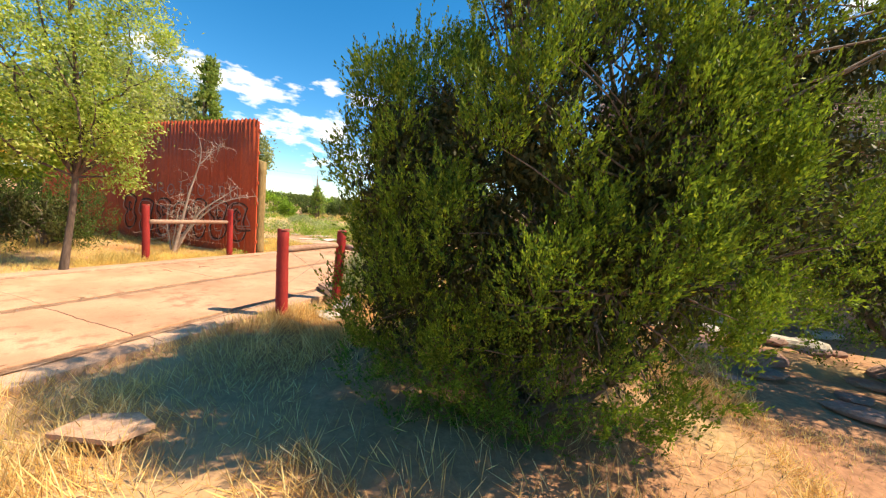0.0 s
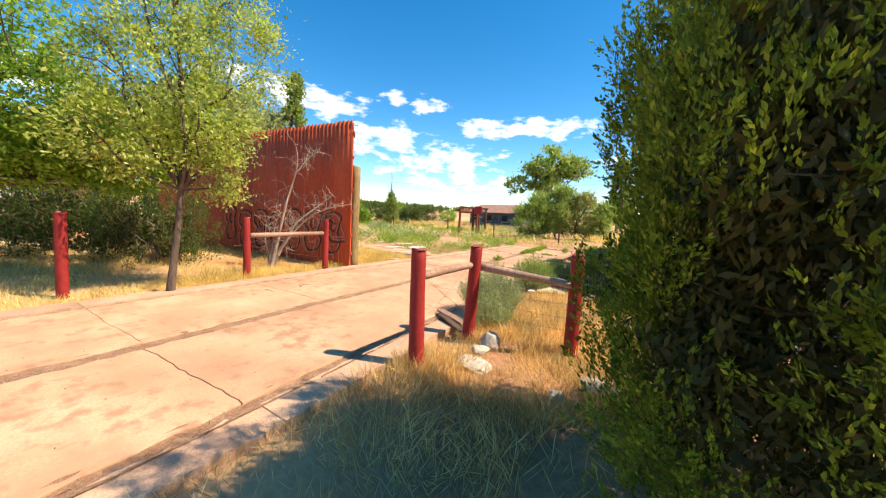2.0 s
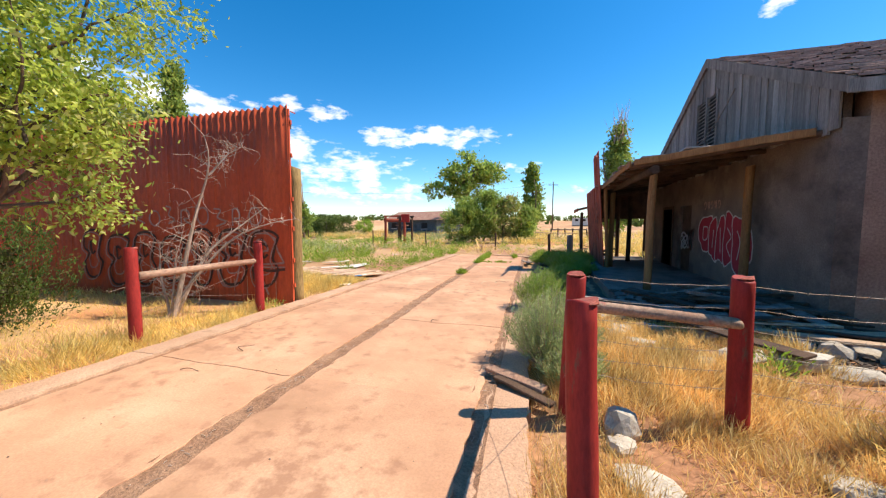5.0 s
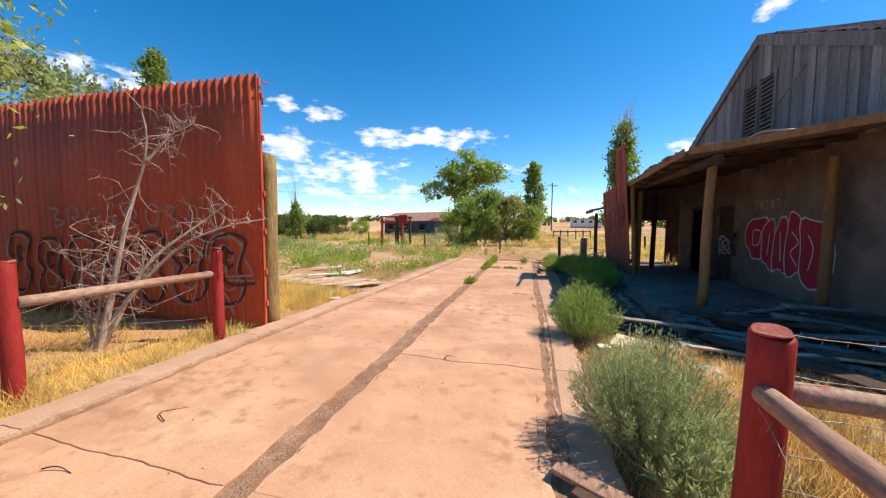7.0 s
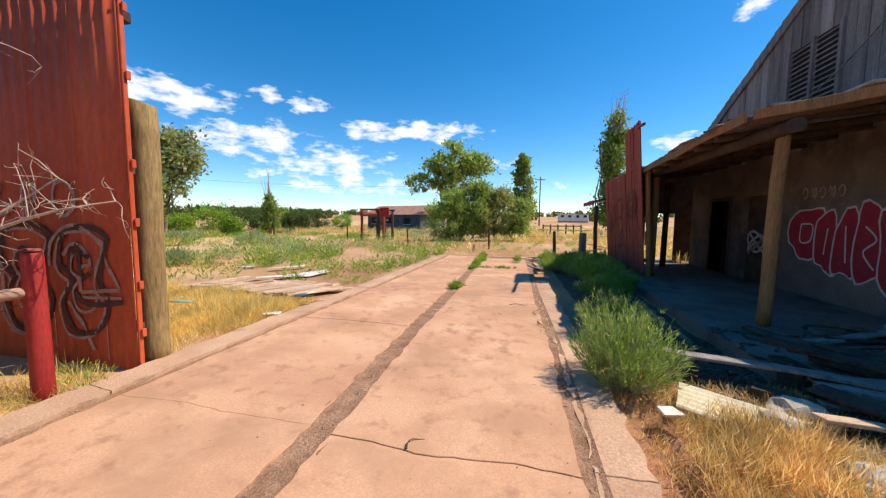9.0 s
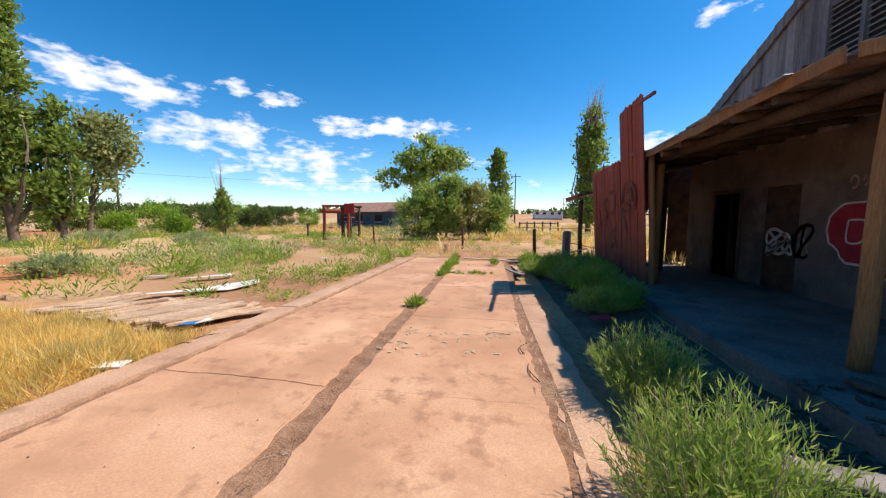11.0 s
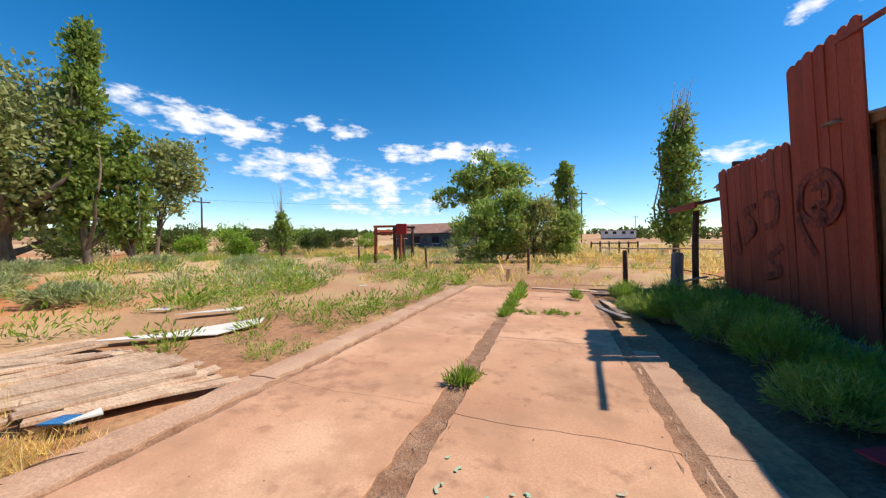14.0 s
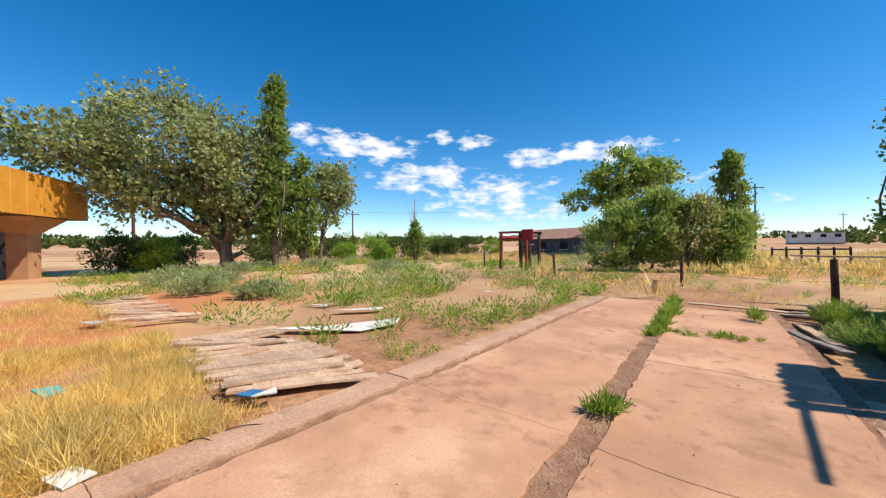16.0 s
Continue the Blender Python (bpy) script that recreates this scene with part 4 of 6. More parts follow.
part("end_post", log_mesh(0.06, 2.85, seed=9, name="end_post"), M_BROWNWOOD, screen, m=pose(FX + 0.09, 12.98, -0.1, 0, -2.5))
part("top_rail", box(0.045, 0.055, 1.95, 0.006, 0.01, 2, cuts=5), M_FENCERED, screen, "loose rail jutting from the top", m=between((FX - 0.22, 13.55, 3.76), (-0.35, 11.7, 3.43)))
for z in (0.5, 1.6, 2.6):
    part("cross_rail", box(0.05, 0.09, 3.9, 0.006), M_DARKWOOD, screen, m=between((FX + 0.045 - 0.07 * z, 13.0, z), (FX + 0.045 - 0.07 * z, 16.9, z)))


def screen_face(yy, z):
    return Vector((FX - 0.032 - 0.07 * (z + 0.15), yy - 0.4, z - 0.08))


blk = [[(14.2 + 0.42 * math.cos(a), 1.95 + 0.33 * math.sin(a)) for a in np.linspace(0.5, 6.4, 14)],
       [(14.35, 2.1), (14.05, 2.1), (14.05, 1.9), (14.3, 1.85), (14.0, 1.65)], [(14.55, 2.1), (14.6, 1.6), (14.3, 1.2)],
       [(15.6, 2.15), (15.2, 2.1), (15.25, 1.7), (15.6, 1.6)], [(15.9, 2.0), (16.3, 1.9), (15.95, 1.6), (16.4, 1.35)], [(16.7, 1.75), (16.6, 1.15), (16.9, 1.3)], [(15.1, 1.3), (15.5, 1.1), (15.2, 0.9), (15.7, 0.75)]]
paint(blk, 0.12, screen_face, M_SMUDGE, screen, "faded black spray scrawl")


# ---- graffiti on the house ----
def house_face(off):
    return lambda yy, z: Vector((HX - 0.004 - off, yy, z))


def blob(cy, cz, w, h, lean_by=0.0, n=22, bulge=0.12, seed=0):
    pts = []
    for i in range(n):
        a = 2 * math.pi * i / n
        r = 1 + bulge * math.sin(3 * a + seed) + 0.06 * math.sin(5 * a + seed * 2)
        c, s = math.cos(a), math.sin(a)
        c, s = math.copysign(abs(c) ** 0.7, c), math.copysign(abs(s) ** 0.7, s)
        z = cz + h * r * s
        pts.append((cy + w * r * c + lean_by * (z - cz), z))
    return pts


def filled(pts, place):
    bm = bmesh.new()
    bm.faces.new([bm.verts.new(place(*p)) for p in pts])
    return bm


LET = [(11.5, 1.26, 0.40, 0.44, 0.0, 1), (11.02, 1.10, 0.24, 0.50, 0.1, 2), (10.62, 1.08, 0.24, 0.52, -0.05, 3), (10.2, 1.12, 0.28, 0.58, 0.0, 4), (9.68, 1.04, 0.40, 0.60, 0.05, 5)]
for k, (cy, cz, w, h, le, sd) in enumerate(LET):
    ring = blob(cy, cz, w + 0.034, h + 0.034, le, seed=sd)
    part("graffiti", filled(ring, house_face(0.001 + 0.0012 * k)), M_SPRAYWHITE, house, "pale outline of bubble letter")
    part("graffiti", filled(blob(cy, cz, w, h, le, seed=sd), house_face(0.0016 + 0.0012 * k)), M_SPRAYRED, house, "crimson bubble letter")
inner = [[(11.62, 1.42), (11.35, 1.4), (11.38, 1.12), (11.62, 1.1), (11.62, 1.42)], [(11.0, 1.35), (11.05, 0.9)], [(10.65, 1.4), (10.6, 0.8)], [(10.3, 1.4), (10.1, 1.2), (10.3, 1.0), (10.1, 0.75)], [(9.85, 1.35), (9.7, 1.1), (9.8, 0.7)]]
paint(inner, 0.03, house_face(0.010), M_SPRAYWHITE, house, "thin pale inner lines")
tag = [[(11.6 - 0.2 * k + 0.06 * math.cos(a), 1.98 + 0.09 * math.sin(a * (1 + k % 2))) for a in np.linspace(0, 5.2, 8)] for k in range(5)]
scrawl = [[(12.45 + 0.22 * math.cos(a * 1.7) * (0.5 + 0.5 * math.sin(a)), 1.05 + 0.28 * math.sin(a * 1.3)) for a in np.linspace(0, 9 + k, 22)] for k in range(2)]
paint(tag, 0.03, house_face(0.003), M_SPRAYPALE, house, "small faded tag")
paint(scrawl, 0.05, house_face(0.003), M_SPRAYPALE, house, "faded pale scrawl")
splash = [[(12.98 + 0.02 * k + (0.34 - 0.05 * k) * math.cos(a + k), 1.02 - 0.05 * k + (0.22 - 0.03 * k) * math.sin(1.3 * a)) for a in np.linspace(0.4, 5.6, 11)] for k in range(4)]
paint(splash, 0.06, house_face(0.003), M_SPRAYWHITE, house, "white spray scribble beside the doorway")
# ---- plants ----
def leaves(P, D, L, W, rng):
    """Rhombic leaves at points P along directions D, lengths L, widths W."""
    n = len(P)
    D = D / (np.linalg.norm(D, axis=1)[:, None] + 1e-9)
    R = rng.normal(size=(n, 3))
    S = np.cross(D, R)
    S /= np.linalg.norm(S, axis=1)[:, None] + 1e-9
    L, W = np.broadcast_to(L, (n,))[:, None], np.broadcast_to(W, (n,))[:, None]
    V = np.stack([P, P + D * L * 0.45 + S * W * 0.5, P + D * L, P + D * L * 0.45 - S * W * 0.5], 1).reshape(-1, 3)
    F = np.arange(4 * n).reshape(n, 4)
    return V, F


def in_ellipsoids(ells, n, rng, shell=0.55):
    """n points spread over ellipsoids (centre, radii, weight), most of them towards the outside."""
    w = np.array([e[2] for e in ells], float)
    pick = rng.choice(len(ells), n, p=w / w.sum())
    U = rng.normal(size=(n, 3))
    U /= np.linalg.norm(U, axis=1)[:, None]
    r = shell + (1 - shell) * rng.random(n) ** 0.7
    lump = np.array([0.82 + 0.38 * noise.noise(Vector(u * 2.2) + Vector((float(k) * 5, 0, 0))) for u, k in zip(U, pick)])
    C, R = np.array([e[0] for e in ells], float)[pick], np.array([e[1] for e in ells], float)[pick]
    return C + U * R * (r * lump)[:, None], U


def wavy(a, b, rng, k=7, wob=0.08):
    a, b = np.array(a, float), np.array(b, float)
    L = np.linalg.norm(b - a)
    t = np.linspace(0, 1, k)[:, None]
    P = a + (b - a) * t
    bend = rng.normal(size=3) * L * wob
    P += np.sin(t * math.pi) * bend + rng.normal(size=(k, 3)) * L * wob * 0.12 * (t * (1 - t) * 4)
    return P


def tree(name, label, base, top, r0, ells, n_cl, per, cl_r, leaf, leaf_mat, seed, bark=None, limbs=14, twigs=120, up=0.2, category="tree", group="", droop=0.0, trunk_low=0.25, aspect=0.5):
    """A tapered, wavy trunk with limbs and twigs and a crown of single leaves in loose clumps."""
    rng = np.random.default_rng(seed)
    t = thing(name, label, category, group)
    trunk = wavy(base, top, rng, 12, 0.03)
    pcs = [tube(trunk, np.linspace(r0, r0 * 0.12, 12) * np.r_[1.25, np.ones(11)], 9)]
    C, U = in_ellipsoids(ells, n_cl, rng)
    ends = []
    for i in range(limbs):
        k = int(rng.integers(int(12 * trunk_low), 11))
        goal = C[rng.integers(n_cl)]
        if goal[2] < trunk[k][2] - 0.3:
            k = max(2, int(12 * trunk_low))
        lp = wavy(trunk[k], goal, rng, 9, 0.1)
        rr = r0 * (0.55 - 0.35 * k / 12)
        pcs.append(tube(lp, np.linspace(rr, rr * 0.15, 9), 6))
        ends += list(lp[3:])
    ends = np.array(ends + list(trunk[6:]))
    for i in range(twigs):
        goal = C[rng.integers(n_cl)]
        k = np.argmin(((ends - goal) ** 2).sum(1))
        pcs.append(tube(wavy(ends[k], goal, rng, 6, 0.1), np.linspace(r0 * 0.09, r0 * 0.02, 6), 4))
    part("trunk", mesh_of("trunk", *join(pcs), True), bark or M_BARK, t)
    n = n_cl * per
    own = np.repeat(np.arange(n_cl), per)
    rad = cl_r * (0.6 + 0.8 * rng.random(n_cl))
    P = C[own] + rng.normal(size=(n, 3)) * rad[own][:, None] * np.array([0.55, 0.55, 0.4])
    D = U[own] * 0.7 + rng.normal(size=(n, 3)) * 0.8 + np.array([0, 0, up - droop])
    P = P[P[:, 2] > 0.02]
    D = D[:len(P)]
    s = leaf * (0.6 + 0.8 * rng.random(len(P)))
    part("crown", mesh_of("crown", *leaves(P, D, s, s * aspect, rng)), leaf_mat, t, kind="stuff")
    return t


# the old juniper beside the gate
def juniper(label, hulls, seed, base_r=0.13, sprays=34, per=28, size=1.0, inner=0, lump_r=(0.15, 0.28), mat=None):
    """A dense juniper: knobbly lumps of upright feathery sprays over hulls (centre, radii, lumps), round several stems."""
    rng = np.random.default_rng(seed)
    t = thing("juniper_tree", label, "tree")
    Hs, Us, Cs = [], [], []
    for hc, hr, count in hulls:
        hc, hr = np.array(hc, float), np.array(hr, float)
        U = rng.normal(size=(count, 3))
        U /= np.linalg.norm(U, axis=1)[:, None]
        U = U[U[:, 2] > -0.86]
        wave = np.array([1 + 0.16 * noise.noise(Vector(u) * 2.6 + Vector((seed, 0, 0))) + 0.10 * noise.noise(Vector(u) * 5.5) for u in U])
        Hk = hc + U * hr * (wave * (0.97 - 0.24 * rng.random(len(U)) ** 2.5))[:, None]
        ok = Hk[:, 2] > 0.08
        for oc, orr, _ in hulls:
            if tuple(oc) != tuple(hc):
                ok &= (((Hk - np.array(oc)) / np.array(orr)) ** 2).sum(1) > 0.62
        Hs.append(Hk[ok])
        Us.append(U[ok])
        Cs.append(np.repeat(hc[None], ok.sum(), 0))
    H, U, HC = np.concatenate(Hs), np.concatenate(Us), np.concatenate(Cs)
    n, c = len(H), np.array(hulls[0][0], float)
    pcs = []
    for i in range(9):
        a = i * 2.4
        foot = (c[0] + 0.16 * math.cos(a), c[1] + 0.16 * math.sin(a), -0.1)
        goal = H[rng.integers(n)] * 0.8 + c * 0.2
        pcs.append(tube(wavy(foot, goal, rng, 9, 0.12), np.linspace(base_r * 0.5, 0.01, 9), 7))
    P0 = np.array([p for v, f in pcs for p in v[::7]])
    for g in H:
        q = P0[np.argmin(((P0 - (c * 0.45 + g * 0.55)) ** 2).sum(1))]
        pcs.append(tube(wavy(q, g, rng, 6, 0.1), np.linspace(0.012, 0.003, 6), 4))
    part("trunk", mesh_of("trunk", *join(pcs), True), M_BARK, t, "twisted grey-brown stems")
    # sprays stand on the outer side of each lump and rise from it
    rl = rng.uniform(lump_r[0], lump_r[1], n) * size
    own0 = np.repeat(np.arange(n), sprays)
    k = n * sprays
    W0 = rng.normal(size=(k, 3))
    W0 /= np.linalg.norm(W0, axis=1)[:, None]
    W0 = W0 * 0.85 + U[own0] * 0.75
    W0 /= np.linalg.norm(W0, axis=1)[:, None]
    C = H[own0] + W0 * rl[own0][:, None] * np.array([0.8, 0.8, 1.25]) * rng.uniform(0.55, 1.0, (k, 1))
    axis = W0 * 0.5 + np.array([0, 0, 0.8]) + rng.normal(size=(k, 3)) * 0.2
    axis /= np.linalg.norm(axis, axis=1)[:, None]
    length = (0.09 + 0.15 * rng.random(k)) * size
    own = np.repeat(np.arange(k), per)
    s = rng.random(k * per)
    P = C[own] + axis[own] * (s * length[own])[:, None] + rng.normal(size=(k * per, 3)) * (0.017 * size * (1.1 - s))[:, None]
    D = axis[own] + rng.normal(size=(k * per, 3)) * 0.34
    L = (0.015 + 0.020 * rng.random(k * per)) * size
    part("crown", mesh_of("crown", *leaves(P, D, L, L * 0.41, rng)), mat or L_JUNIPER, t, kind="stuff")
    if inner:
        # dead brown twigs inside the green shell, crown's inner shade put into their colour
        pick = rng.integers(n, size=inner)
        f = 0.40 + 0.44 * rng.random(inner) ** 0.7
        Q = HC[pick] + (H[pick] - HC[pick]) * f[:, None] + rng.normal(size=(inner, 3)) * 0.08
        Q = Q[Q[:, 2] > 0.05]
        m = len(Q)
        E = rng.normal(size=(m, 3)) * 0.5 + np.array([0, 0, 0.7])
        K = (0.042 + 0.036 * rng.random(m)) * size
        part("inner_foliage", mesh_of("inner_foliage", *leaves(Q, E, K, K * 0.36, rng)), L_SHADESCALE, t, "dense dead brown inner twigs, crown shade put into their colour", kind="stuff")
    return t


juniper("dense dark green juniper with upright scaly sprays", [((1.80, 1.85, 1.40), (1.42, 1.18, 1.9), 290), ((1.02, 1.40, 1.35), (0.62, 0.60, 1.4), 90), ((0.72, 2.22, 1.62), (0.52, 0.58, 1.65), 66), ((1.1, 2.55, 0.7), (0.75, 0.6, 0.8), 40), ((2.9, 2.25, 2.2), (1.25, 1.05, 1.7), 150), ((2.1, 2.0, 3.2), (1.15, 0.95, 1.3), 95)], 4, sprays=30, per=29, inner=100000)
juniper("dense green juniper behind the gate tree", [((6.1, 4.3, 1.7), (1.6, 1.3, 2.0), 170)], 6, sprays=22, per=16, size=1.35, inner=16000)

# slender elm on the verge
tree("elm_tree", "slender young elm with sparse pale green leaves", (-6.05, 2.12, -0.1), (-6.0, 2.1, 5.6), 0.056,
     [((-6.1, 2.05, 3.3), (1.05, 1.15, 1.5), 3), ((-5.9, 2.6, 2.5), (0.7, 0.75, 0.7), 1.2), ((-6.3, 1.7, 2.4), (1.0, 0.9, 0.8), 1.2), ((-6.0, 2.25, 4.9), (1.1, 1.2, 1.5), 2.6), ((-5.95, 2.8, 1.8), (0.4, 0.42, 0.35), 0.35), ((-5.75, 3.05, 3.9), (0.8, 0.85, 1.6), 2.0), ((-5.85, 2.9, 2.6), (0.6, 0.6, 0.6), 0.7)],
     430, 74, 0.25, 0.066, L_ELM, 11, bark=M_SLIMBARK, limbs=26, twigs=260, aspect=0.42, droop=0.15)
# leafy tree at the edge of the yard
tree("locust_tree", "leafy bright green tree with drooping lower boughs", (-9.6, 0.2, -0.1), (-9.2, 0.7, 6.2), 0.16,
     [((-8.7, 1.0, 3.0), (1.5, 1.7, 1.3), 3), ((-9.0, 0.2, 4.6), (2.0, 2.0, 1.7), 3), ((-8.2, 2.0, 2.3), (0.9, 1.1, 0.75), 1.3), ((-7.9, 0.2, 2.6), (1.0, 1.2, 1.0), 1.2), ((-8.2, 2.1, 1.95), (0.9, 1.0, 0.4), 0.8), ((-8.3, 0.9, 1.9), (0.8, 1.0, 0.4), 0.6)],
     470, 66, 0.26, 0.095, L_GREEN, 12, limbs=30, twigs=260, aspect=0.42, droop=0.25)
tree("locust_tree", "leafy bright green tree behind the verge posts", (-10.5, -3.4, -0.1), (-10.2, -3.0, 6.0), 0.16,
     [((-9.9, -2.4, 3.6), (1.9, 2.2, 2.2), 3), ((-9.4, -1.6, 2.3), (1.1, 1.3, 0.9), 1)], 260, 60, 0.28, 0.1, L_GREEN, 13, limbs=18, twigs=140, aspect=0.42, droop=0.2)
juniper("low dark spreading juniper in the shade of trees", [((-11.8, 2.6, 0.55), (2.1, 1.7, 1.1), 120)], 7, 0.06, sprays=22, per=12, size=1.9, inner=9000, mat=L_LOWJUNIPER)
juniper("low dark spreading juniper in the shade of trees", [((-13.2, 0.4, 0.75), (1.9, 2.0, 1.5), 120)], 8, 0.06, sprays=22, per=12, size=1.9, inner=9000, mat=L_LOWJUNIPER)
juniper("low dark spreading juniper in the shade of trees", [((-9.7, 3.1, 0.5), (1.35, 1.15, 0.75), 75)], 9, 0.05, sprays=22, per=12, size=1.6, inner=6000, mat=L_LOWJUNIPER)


# dead tree by the metal wall
def dead_tree():
    rng = np.random.default_rng(31)
    t = thing("dead_tree", "bare bleached dead tree with curling twigs", "tree")
    base = np.array((-7.42, 4.70, -0.08))
    mains = [([(-7.05, 4.9, 1.62), (-6.78, 4.97, 2.33), (-6.85, 5.0, 2.88)], 0.045),
             ([(-7.04, 5.1, 1.04), (-6.43, 5.7, 1.76)], 0.042),
             ([(-7.1, 5.0, 0.75), (-6.65, 5.3, 1.29), (-6.09, 5.5, 1.51), (-5.72, 5.66, 1.57)], 0.034),
             ([(-7.62, 4.72, 0.6), (-7.65, 4.75, 1.15)], 0.026),
             ([(-6.6, 5.15, 2.6), (-6.45, 5.3, 2.75)], 0.02),
             ([(-7.0, 4.9, 0.7), (-6.9, 5.0, 1.2)], 0.022), ([(-7.4, 4.8, 0.9), (-7.3, 4.9, 1.45)], 0.02)]
    pcs = []
    for i, (way, r) in enumerate(mains):
        start = base + np.array([0.05 * math.cos(i * 2), 0.05 * math.sin(i * 2), 0])
        if i == 4:
            start = np.array((-6.8, 4.96, 2.25))
        way = np.array([start] + way)
        u = np.r_[0, np.cumsum(np.linalg.norm(np.diff(way, axis=0), axis=1))]
        g = np.linspace(0, u[-1], 14)
        P = np.stack([np.interp(g, u, way[:, c]) for c in range(3)], 1) + rng.normal(size=(14, 3)) * 0.012
        P[1:-1] = (P[:-2] + 2 * P[1:-1] + P[2:]) / 4
        part("limb", mesh_of("limb", *tube(P, np.linspace(r, r * 0.15, 14), 7), True), M_DEADTREE, t)
        for j in range(4, 14):
            for q in range(3):
                d = rng.normal(size=3) * np.array([0.16, 0.12, 0.14]) + np.array([-0.06, 0, 0.03])
                e = P[j] + d * 1.3
                e[1] = min(e[1], 5.75)
                tw = wavy(P[j], e, rng, 6, 0.22)
                tw[:, 2] -= np.linspace(0, 1, 6) ** 2 * 0.05
                pcs.append(tube(tw, np.linspace(0.0055, 0.0018, 6), 4))
                for z in range(2):
                    pcs.append(tube(wavy(tw[3 + z], tw[3 + z] + rng.normal(size=3) * 0.06, rng, 4, 0.2), np.linspace(0.0032, 0.0012, 4), 3))
    part("twig_tangle", mesh_of("twig_tangle", *join(pcs), True), M_DEADTREE, t, kind="stuff")


dead_tree()

# big trees over the fields
tree("cottonwood_tree", "huge spreading cottonwood with grey-green leaves", (-27.0, 16.0, -0.2), (-27.4, 15.2, 10.0), 0.40,
     [((-28.4, 9.6, 6.6), (2.6, 3.2, 1.8), 2.2), ((-27.9, 13.3, 7.3), (4.0, 4.2, 3.7), 5), ((-26.9, 16.6, 5.9), (3.2, 3.6, 3.9), 4.5), ((-28.0, 11.9, 4.2), (2.2, 2.7, 1.4), 1.3), ((-26.7, 16.8, 3.2), (2.4, 2.8, 1.9), 1.6)],
     620, 46, 0.66, 0.25, L_SILVER, 41, limbs=46, twigs=340, aspect=0.6, trunk_low=0.15)
tree("cottonwood_tree", "small grey-green cottonwood beside the big one", (-24.6, 20.6, -0.2), (-24.3, 21.6, 6.5), 0.14,
     [((-24.3, 21.6, 5.4), (1.5, 1.6, 1.8), 2), ((-24.5, 20.9, 3.4), (0.9, 0.9, 1.2), 0.7)], 90, 50, 0.5, 0.24, L_SILVER, 42, limbs=14, twigs=60, aspect=0.6)


def poplar(label, base, h, r, seed, lf=0.2, n=130, per=60, mat=None, low=0.12):
    x, y, z = base
    ells = [((x, y, z + h * (low + 0.22)), (r, r, h * 0.24), 3), ((x, y, z + h * 0.6), (r * 0.85, r * 0.85, h * 0.26), 3), ((x, y, z + h * 0.85), (r * 0.45, r * 0.45, h * 0.15), 1.2)]
    return tree("poplar_tree", label, base, (x + 0.1, y, z + h * 0.97), r * 0.16, ells, n, per, r * 0.32, lf, mat or L_POPLAR, seed, limbs=24, twigs=80, up=0.7, aspect=0.6, trunk_low=0.1)


poplar("tall columnar dark green poplar", (-24.9, 17.9, -0.2), 12.2, 1.15, 51, 0.24, 200)
poplar("shorter columnar green poplar", (-24.2, 19.3, -0.2), 7.6, 0.95, 52, 0.22, 110)
poplar("columnar poplar far across the field", (-3.6, 44.2, -0.3), 9.4, 1.25, 53, 0.3, 110)
near_pop = poplar("tall poplar with bare dead top shoots", (5.05, 41.0, -0.4), 12.2, 1.6, 54, 0.28, 200, low=0.08)
rng = np.random.default_rng(3)
pcs = [tube(wavy((5.05 + 0.4 * rng.normal(), 41 + 0.4 * rng.normal(), 9.6), (5.15 + 0.7 * rng.normal(), 41 + 0.7 * rng.normal(), 11.8 + rng.random() * 2.4), rng, 5, 0.03), np.linspace(0.045, 0.01, 5), 4) for i in range(26)]
part("dead_top", mesh_of("dead_top", *join(pcs)), M_DEADWOOD, near_pop, "bare grey dead shoots", kind="stuff")
spire = poplar("small poplar with a dead pinkish spike top", (-24.1, 29.3, -0.1), 3.6, 0.75, 55, 0.2, 60)
pcs = [tube(wavy((-24.1 + 0.12 * rng.normal(), 29.3, 2.5), (-24.1 + 0.25 * rng.normal(), 29.3 + 0.2 * rng.normal(), 4.3 + 1.9 * rng.random()), rng, 5, 0.03), np.linspace(0.035, 0.008, 5), 4) for i in range(12)]
part("dead_top", mesh_of("dead_top", *join(pcs)), M_DEADWOOD, spire, "bare dead spike", kind="stuff")
tree("cottonwood_tree", "broad open cottonwood behind the thicket", (-11.9, 45.0, -0.2), (-11.5, 45, 9.4), 0.4,
     [((-11.6, 44.8, 8.3), (3.4, 3.0, 2.3), 4), ((-15.6, 43.8, 5.7), (1.7, 1.5, 1.2), 1), ((-8.8, 45.3, 7.8), (2.0, 1.8, 1.4), 1.6), ((-12.0, 44.8, 5.6), (2.6, 2.4, 1.6), 1.5)], 130, 62, 0.55, 0.34, L_TAMARISK, 61, limbs=26, twigs=120, aspect=0.6)
